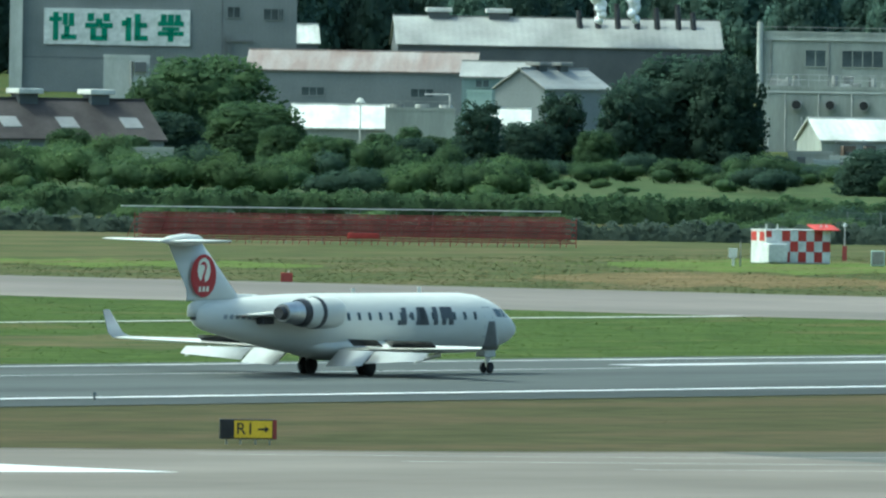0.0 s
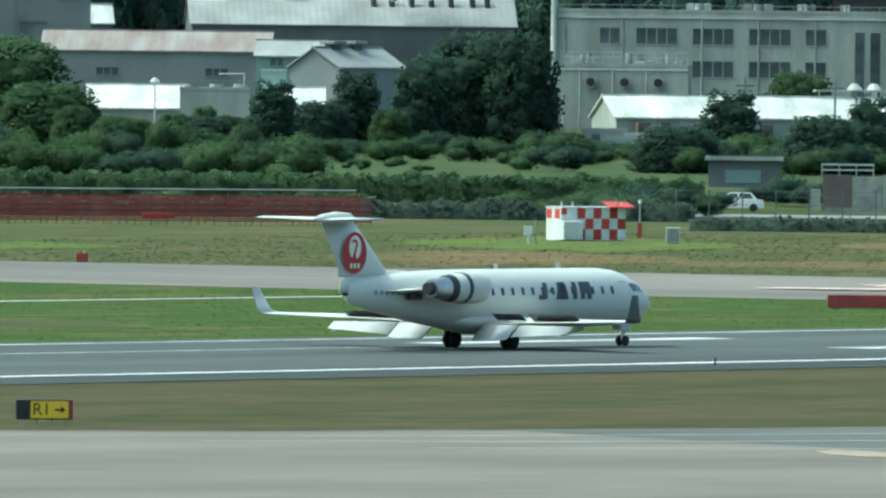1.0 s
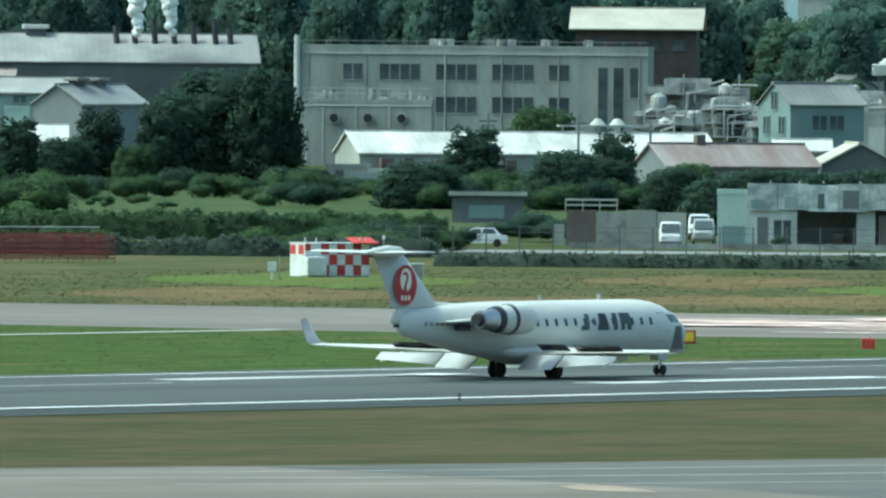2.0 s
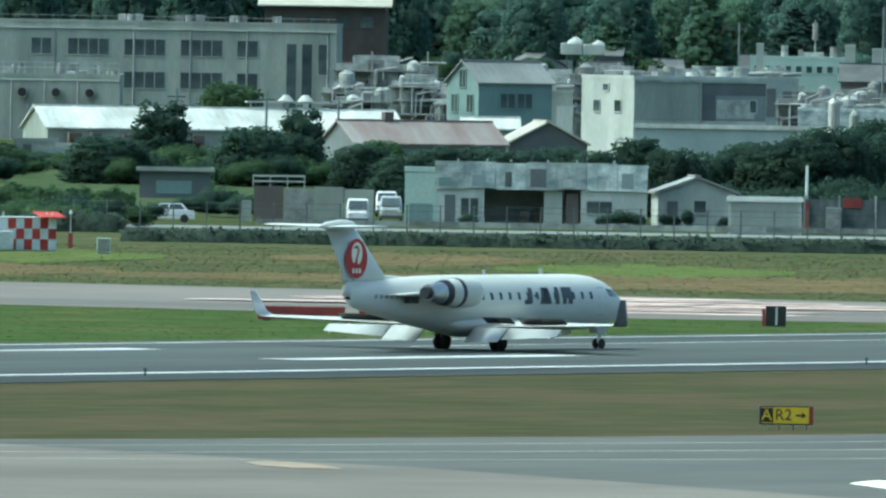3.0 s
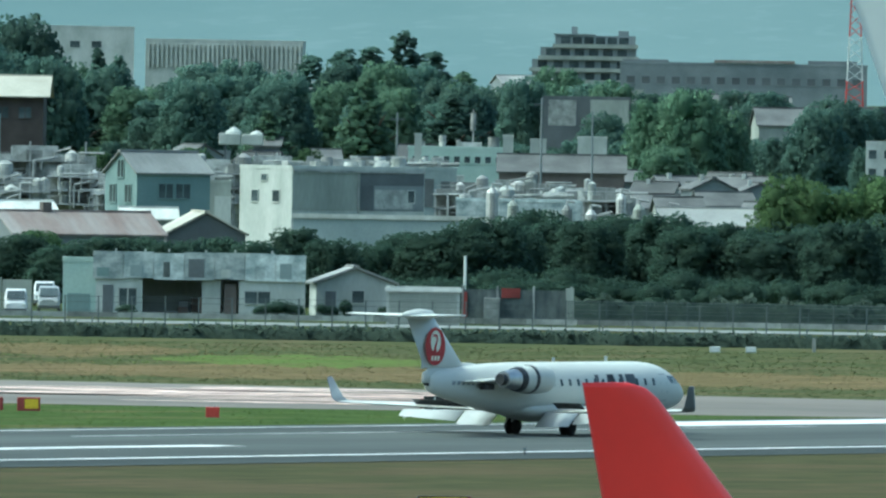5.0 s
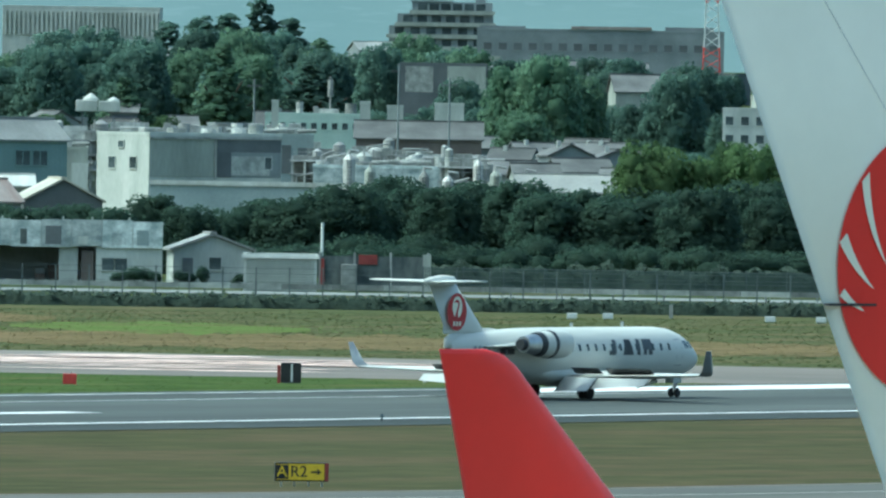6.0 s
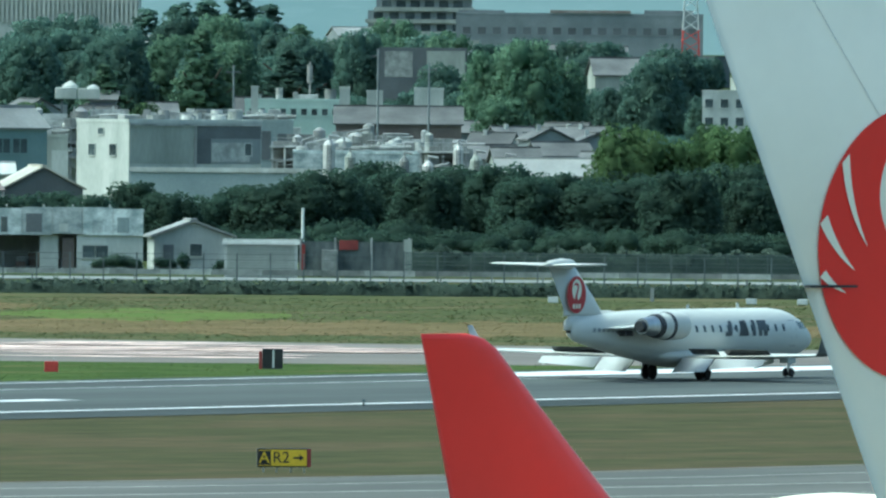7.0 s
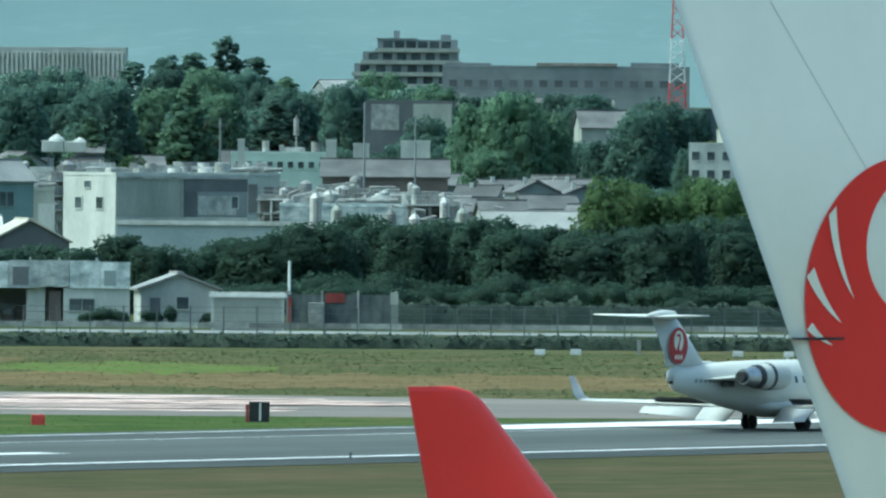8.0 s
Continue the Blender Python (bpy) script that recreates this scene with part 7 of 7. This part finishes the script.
def planting():
    rng = random.Random(3)
    # large single trees
    tree(-0.80, 1800, 17.5, 11.4, "tree", 1, "leaf_mid", label="large spreading green tree beside the halls")
    tree(-0.95, 1790, 10.0, 9.0, "tree", 2, "leaf_mid")
    tree(-0.64, 1772, 12.5, 6.6, "tree", 3, "leaf_mid")
    tree(-0.93, 1765, 9.0, 5.4, "tree", 5, "leaf_dark")
    tree(0.80, 1800, 15.5, 12.6, "tree", 4, "leaf_dark", label="massive dark dense tree before the factory")
    tree(0.93, 1795, 9.5, 12.4, "tree", 5, "leaf_dark")
    tree(0.66, 1795, 9.5, 10.2, "tree", 2, "leaf_dark")
    tree(0.585, 1790, 6.0, 9.6, "tall", 7, "leaf_dark")
    tree(0.11, 1750, 6.0, 7.7, "tall", 6, "leaf_dark")
    tree(0.38, 1780, 6.6, 8.8, "tall", 8, "leaf_dark")
    tree(0.27, 1770, 7.0, 5.0, "tree", 3, "leaf_dark")
    tree(1.63, 1600, 6.8, 8.0, "tall", 6, "leaf_dark")
    tree(2.10, 1580, 5.4, 7.8, "tall", 7, "leaf_dark")
    tree(1.93, 1560, 8.0, 5.6, "tree", 1, "leaf_dark")
    tree(2.06, 1570, 7.0, 5.0, "tree", 4, "leaf_dark")
    tree(2.36, 1540, 6.0, 4.6, "tree", 5, "leaf_mid")
    tree(1.86, 1900, 9.0, 8.4, "tree", 2, "leaf_mid")
    tree(1.45, 1560, 9.0, 4.4, "tree", 3, "leaf_dark")
    for az in (-1.25, -1.05, -0.55, -0.4, -0.1, 0.5):
        tree(az, 1700 + 30 * rng.random(), rng.uniform(5, 7), rng.uniform(3.4, 5.0), "tree", rng.randrange(1, 6), rng.choice(("leaf_dark", "leaf_mid")))
    # bushes on the bank
    for i in range(34):
        az = -1.5 + 1.75 * i / 33 + rng.uniform(-0.04, 0.04)
        d = rng.choice((1440, 1500, 1570))
        tree(az, d, rng.uniform(3.6, 5.6), rng.uniform(2.8, 4.4), "bush", rng.randrange(1, 5), rng.choice(("leaf_mid", "leaf_mid", "leaf_light", "leaf_dark")), turn=rng.uniform(0, 360), group="bank bushes")
    for i in range(30):
        az = 0.3 + 2.2 * i / 29 + rng.uniform(-0.05, 0.05)
        tree(az, rng.uniform(1600, 1690), rng.uniform(3.0, 5.0), rng.uniform(1.4, 2.8), "bush", rng.randrange(1, 5), rng.choice(("leaf_mid", "leaf_mid", "leaf_dark")), turn=rng.uniform(0, 360), group="bank bushes")
    for i in range(26):
        az = rng.uniform(-1.6, 2.4)
        tree(az, rng.uniform(1410, 1640), rng.uniform(1.2, 2.4), rng.uniform(0.7, 1.3), "bush", rng.randrange(1, 5), rng.choice(("leaf_light", "leaf_mid", "leaf_light")), turn=rng.uniform(0, 360), label="low rough scrub on the grassy bank", group="bank scrub")
    for az, d, w, h in ((1.90, 1312, 3.6, 2.0), (1.97, 1308, 2.6, 1.5), (1.84, 1325, 4.2, 2.4), (1.76, 1318, 3.4, 1.7), (3.74, 1325, 2.4, 2.6), (3.13, 1293, 1.6, 1.3), (3.19, 1292, 2.0, 1.5), (3.33, 1300, 1.8, 1.2), (3.39, 1299, 1.4, 1.5), (2.66, 1296, 1.5, 0.9), (3.52, 1300, 1.2, 1.0)):
        tree(az, d, w, h, "bush", rng.randrange(1, 5), "leaf_dark", turn=rng.uniform(0, 360), label="small dark shrub before a roadside building", group="roadside shrubs")
    # hedge rows and rough growth along the airfield's edge
    hedge("hedge_row", -1.7, 1.55, 1318, 1.75, 2.2, "leaf_mid", "long dark clipped hedge behind the antenna array", 1)
    hedge("hedge_verge", -1.7, 1.52, 1222, 1.15, 2.5, "hedge_grey", "rough dark growth along the airfield's edge", 2, ragged=0.4)
    hedge("hedge_bank", -1.7, 1.5, 1390, 1.2, 3.0, "leaf_mid", "lighter growth on the bank behind the hedge", 3, 0.36, 14, 0.4)
    hedge("hedge_road", 1.5, 6.4, 1176, 0.80, 2.5, "hedge_grey", "low dark hedge before the perimeter road", 4, ragged=0.12)
    hedge("hedge_belt", 4.02, 6.4, 1300, 1.6, 4.0, "hedge_grey", "low dark growth at the foot of the tree belt", 6, 0.36, 14, 0.35)
    for i in range(26):
        tree(rng.uniform(-1.6, 1.5), rng.uniform(1232, 1262), rng.uniform(2.4, 4.4), rng.uniform(1.3, 2.1), "bush", rng.randrange(1, 5), rng.choice(("leaf_light", "leaf_mid")), turn=rng.uniform(0, 360), group="verge bushes")
    for i in range(8):
        tree(1.18 + 0.052 * i, rng.uniform(1240, 1262), rng.uniform(3.0, 4.4), rng.uniform(1.6, 2.5), "bush", rng.randrange(1, 5), "leaf_dark", turn=rng.uniform(0, 360), group="verge bushes")
    for az, w, h in ((0.99, 3.2, 2.0), (1.05, 3.0, 1.6), (1.10, 3.6, 1.9), (1.16, 2.6, 1.4)):
        tree(az, 1782, w, h, "bush", rng.randrange(1, 5), "leaf_dark", turn=rng.uniform(0, 360), label="dark green thicket below the works", group="thicket")
    for i in range(16):
        tree(4.38 + 0.05 * i, rng.uniform(2860, 2940), rng.uniform(6, 10), rng.uniform(5.5, 8.6), "tree", rng.randrange(1, 6), "leaf_haze_tint", turn=rng.uniform(0, 360), label="distant tree before the far terrace", group="terrace trees")
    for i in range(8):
        tree(3.93 + 0.055 * i, rng.uniform(2300, 2400), rng.uniform(6, 9), rng.uniform(6.0, 8.6), "tree", rng.randrange(1, 6), "leaf_haze_tint", turn=rng.uniform(0, 360), label="garden tree among the town houses", group="garden trees")
    for az, w, h in ((-0.46, 5.0, 3.0), (-0.34, 4.2, 2.6), (-0.22, 4.6, 3.4), (-0.12, 3.8, 4.2), (-0.04, 4.4, 3.2), (0.04, 4.0, 3.0)):
        tree(az, 1810, w, h, "tree", rng.randrange(1, 6), "leaf_mid", turn=rng.uniform(0, 360), label="slender green shrub before the white-roofed store", group="store shrubs")
    # thicket round the white-roofed hall and below the rusty roofs
    for i in range(46):
        az = 0.95 + 1.75 * i / 45 + rng.uniform(-0.03, 0.03)
        low = 1.12 < az < 1.42
        tree(az, rng.uniform(1700, 1770) if low else rng.uniform(1545, 1600), rng.uniform(3.2, 5.5), rng.uniform(1.0, 1.5) if low else rng.uniform(2.0, 3.6), "bush", rng.randrange(1, 5), rng.choice(("leaf_dark", "leaf_mid", "leaf_dark")), turn=rng.uniform(0, 360), label="dark green thicket below the works", group="thicket")
    # trees behind the roadside buildings
    a = 2.3
    while a < 6.4:
        if a < 3.55:
            hgt = rng.uniform(4.4, 5.4) if a < 2.95 else rng.uniform(5.2, 6.2)
        elif a < 3.8:
            hgt = rng.uniform(5.8, 6.8)
        else:
            hgt = rng.uniform(6.6, 8.3)
        tree(a, rng.uniform(1370, 1440), rng.uniform(7, 10.5) if a > 3.5 else rng.uniform(5.5, 8), hgt, "tree", rng.randrange(1, 6), "leaf_dark" if rng.random() < 0.9 or a > 3.5 else "leaf_mid", turn=rng.uniform(0, 360), label="dark green tree in the dense belt beyond the road", group="tree belt")
        if a > 3.4:
            tree(a + 0.05, rng.uniform(1350, 1375), rng.uniform(4, 6), rng.uniform(2.4, 3.6), "bush", rng.randrange(1, 5), "leaf_dark", turn=rng.uniform(0, 360), label="dark shrub at the foot of the tree belt", group="tree belt shrubs")
        a += 0.085 if a > 3.5 else 0.13
    for az, w, h in ((4.88, 9.0, 11.4), (5.04, 6.5, 10.2), (5.22, 7.6, 11.0), (5.40, 8, 11.2)):
        tree(az, 1440, w, h, "tree", rng.randrange(1, 6), "leaf_light", turn=rng.uniform(0, 360), label="bright green broad tree rising over the dark belt")
    # wooded rise behind the town
    for i in range(95):
        az = rng.uniform(1.9, 4.3)
        d = rng.uniform(2420, 2650)
        tree(az, d, rng.uniform(8, 13), rng.uniform(9, 15.5), "tree" if rng.random() < 0.85 else "pine", rng.randrange(1, 6), rng.choice(("leaf_haze_tint", "leaf_haze_tint", "leaf_soft")), turn=rng.uniform(0, 360), label="leafy tree in the wood on the rise", group="wood on the rise")
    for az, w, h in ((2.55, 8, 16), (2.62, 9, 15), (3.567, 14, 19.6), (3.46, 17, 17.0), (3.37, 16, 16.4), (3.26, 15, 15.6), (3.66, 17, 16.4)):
        tree(az, 2660, w, h, "pine", rng.randrange(1, 5), "leaf_haze_tint", turn=rng.uniform(0, 360), label="dark tall conifer in the wood on the rise")
    for az, d, w, h in ((4.42, 2205, 10, 15), (4.53, 2200, 11, 16), (4.63, 2210, 9, 13.5), (4.45, 2180, 9, 9), (4.95, 2280, 10, 13), (5.02, 2300, 9, 14.5), (4.72, 2500, 9, 11), (4.76, 2300, 6, 8.5), (4.83, 2290, 7, 9), (4.89, 2300, 6, 8), (5.12, 2260, 6, 8)):
        tree(az, d, w, h, "tree", rng.randrange(1, 6), "leaf_soft" if az < 4.7 else "leaf_haze_tint", turn=rng.uniform(0, 360), label="soft green tall tree among the houses")
    for i in range(110):
        az = -1.9 + 4.3 * i / 109 + rng.uniform(-0.02, 0.02)
        tree(az, rng.uniform(2420, 2700), rng.uniform(10, 15), rng.uniform(15, 24), "tree", rng.randrange(1, 6), "leaf_haze_tint", turn=rng.uniform(0, 360), label="tall dark tree behind the works", group="trees behind the works")
    for i in range(50):
        az = rng.uniform(2.4, 6.2)
        tree(az, rng.uniform(1900, 2400), rng.uniform(4, 7), rng.uniform(4, 7), "tree", rng.randrange(1, 6), rng.choice(("leaf_mid", "leaf_haze_tint")), turn=rng.uniform(0, 360), label="garden tree among the town houses", group="garden trees")


def inside(x, y, poly):
    """Whether a point of the plan lies in an outline."""
    hit = False
    for (x0, y0), (x1, y1) in zip(poly, poly[1:] + poly[:1]):
        if (y0 > y) != (y1 > y) and x < x0 + (x1 - x0) * (y - y0) / (y1 - y0):
            hit = not hit
    return hit


def tufts():
    """Loose grass tufts standing on the mown fields, two bent blades each."""
    rng = random.Random(77)
    fields = (("lush_tufts", "tuft_lime", LUSH),
              ("straw_tufts", "tuft_straw", STRAW),
              ("near_tufts", "tuft_near", EDGE + [(900, 409.8), (447, 409.8)]),
              ("middle_tufts", "tuft_mid", [(200, 459.6), (786, 459.6), (776, 473), (769, 484), (762, 500), (759, 520), (757, 640), (200, 640)]),
              ("far_tufts", "tuft_far", [(852, 460), (843, 474), (838, 492), (828, 545), (812, 640), (990, 660), (1080, 560), (1110, 460)]))
    got = {name: ([], []) for name, m, p in fields}
    for i in range(90000):
        q = spot(rng.uniform(-1.7, 6.5), 600 + 560 * rng.random() ** 0.8, 0).translation
        field = next((r for r in fields[2:] if inside(q.x, q.y, r[2])), None)
        if field is None:
            continue
        jx, jy = rng.gauss(0, 7), rng.gauss(0, 7)
        name = field[0]
        if name == "far_tufts":
            name = next((r[0] for r in fields[:2] if any(inside(q.x + jx, q.y + jy, o) for o in r[2])), name)
        high = rng.uniform(0.012, 0.028) if name == "near_tufts" else rng.uniform(0.02, 0.045) if name == "middle_tufts" else rng.uniform(0.025, 0.075)
        wide = rng.uniform(0.08, 0.26)
        v, f = got[name]
        k, turn = len(v), rng.uniform(0, math.pi)
        for b in range(2):
            a = turn + 1.57 * b + rng.uniform(-0.4, 0.4)
            c, s = math.cos(a), math.sin(a)
            lean = rng.choice((-1, 1)) * rng.uniform(1.4, 3.0) * high
            lx, ly = -s * lean, c * lean
            v += [(q.x - c * wide / 2, q.y - s * wide / 2, 0.02), (q.x + c * wide / 2, q.y + s * wide / 2, 0.02), (q.x + c * wide * 0.3 + lx, q.y + s * wide * 0.3 + ly, high), (q.x - c * wide * 0.25 + lx, q.y - s * wide * 0.25 + ly, high * 0.8)]
            quad = (k + 4 * b, k + 4 * b + 1, k + 4 * b + 2, k + 4 * b + 3)
            f.append(quad if lean > 0 else quad[::-1])
    for name, m, p in fields:
        words = {"lush_tufts": "lush bright green grass tufts", "straw_tufts": "dry straw-coloured grass tufts", "near_tufts": "short brownish green grass tufts", "middle_tufts": "short green grass tufts by the runway", "far_tufts": "mixed green and yellow grass tufts"}[name]
        me = mesh_of(name, *got[name], True)
        me.normals_split_custom_set_from_vertices([(0, 0, 1)] * len(me.vertices))
        tagged(part(name, me, m), words + " on the airfield", "grass", kind="stuff")


def hills():
    """Wooded hills beyond the town, haze put into their colour and faint glow."""
    m = bpy.data.materials.new("haze_tinted_hills")
    m.use_nodes = True
    n, l = m.node_tree.nodes, m.node_tree.links
    p, co, no, rp = n["Principled BSDF"], n.new("ShaderNodeTexCoord"), n.new("ShaderNodeTexNoise"), n.new("ShaderNodeValToRGB")
    no.inputs["Scale"].default_value, no.inputs["Detail"].default_value = 0.012, 7.0
    l.new(co.outputs["Object"], no.inputs["Vector"])
    l.new(no.outputs["Fac"], rp.inputs["Fac"])
    rp.color_ramp.elements[0].position, rp.color_ramp.elements[1].position = 0.35, 0.75
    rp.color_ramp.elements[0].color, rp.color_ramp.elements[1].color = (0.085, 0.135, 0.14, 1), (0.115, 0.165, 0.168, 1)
    spots, sr, where, wr, mul, mix = (n.new(k) for k in ("ShaderNodeTexNoise", "ShaderNodeValToRGB", "ShaderNodeTexNoise", "ShaderNodeValToRGB", "ShaderNodeMath", "ShaderNodeMix"))
    spots.inputs["Scale"].default_value, spots.inputs["Detail"].default_value = 0.12, 4.0
    where.inputs["Scale"].default_value = 0.006
    for q, r, lo, hi in ((spots, sr, 0.54, 0.66), (where, wr, 0.52, 0.70)):
        l.new(co.outputs["Object"], q.inputs["Vector"])
        l.new(q.outputs["Fac"], r.inputs["Fac"])
        r.color_ramp.elements[0].position, r.color_ramp.elements[1].position = lo, hi
    mul.operation = "MULTIPLY"
    l.new(sr.outputs["Color"], mul.inputs[0])
    l.new(wr.outputs["Color"], mul.inputs[1])
    mix.data_type = "RGBA"
    l.new(mul.outputs[0], mix.inputs["Factor"])
    l.new(rp.outputs["Color"], mix.inputs["A"])
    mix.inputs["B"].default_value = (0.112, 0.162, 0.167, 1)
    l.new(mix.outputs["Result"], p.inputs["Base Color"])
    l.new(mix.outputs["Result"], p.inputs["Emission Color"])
    # the weak emission imitates haze in front of the slopes
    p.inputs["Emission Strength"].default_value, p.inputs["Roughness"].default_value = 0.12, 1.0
    M["hills"] = m
    v, f = [], []
    steps = 160
    for i in range(steps + 1):
        az = -20 + 60 * i / steps
        for k, (d, h) in enumerate(((3900, 16), (4150, 50), (4450, 130), (4700, 220), (4850, 300))):
            q = spot(az, d, 0).translation
            v.append((q.x, q.y, h * (1 + 0.22 * noise.noise((az * 0.35, k * 0.7, 3.1))) if k else 12))
    for i in range(steps):
        for k in range(4):
            a = i * 5 + k
            f.append((a, a + 5, a + 6, a + 1))
    tagged(part("hills", mesh_of("hills", v, f, True), "hills"), "wooded hills beyond the town with blue-green haze in their colour", "hills", kind="structure")


def steam(az, d, z, seed):
    """A small rising plume in puffs."""
    ob = empty("steam_plume", spot(az, d, z), "white steam plume rising from a stack", "steam")
    rng = random.Random(seed)
    for k in range(9):
        bm = bmesh.new()
        bmesh.ops.create_icosphere(bm, subdivisions=3, radius=0.55 + 0.1 * k)
        for q in bm.verts:
            q.co *= 1 + 0.35 * noise.noise(q.co * 1.3 + Vector((k * 3, seed, 0)))
        me = bpy.data.meshes.new("puff")
        bm.to_mesh(me)
        bm.free()
        me.polygons.foreach_set("use_smooth", [True] * len(me.polygons))
        o = part("puff", me, "steam", ob)
        o.location = (rng.uniform(-0.3, 0.3) - 0.05 * k, rng.uniform(-0.3, 0.3), 0.75 * k)
    return ob


tufts()
hills()
town()
roadside()
airfield_things()
planting()
PLUMES = [(steam(0.51, 2255, 15.4, 1), 0.51), (steam(0.62, 2255, 15.6, 2), 0.62)]


def motions():
    # the jet slows down along the runway
    rows = []
    for i in range(17):
        t = 0.5 * i
        x = 612.606 + 28.0877 * t - 1.203653 * t * t + 0.00346989 * t ** 3 + 0.00049149 * t ** 4
        rows.append((t, pose(x, 441.0, 0.04)))
    walk(JETLINER, rows)
    for plume, az in PLUMES:
        m = plume.matrix_world.copy()
        walk(plume, [(0, m), (8.0, Matrix.Translation((0.6, 0.3, 0.9)) @ m)])


motions()
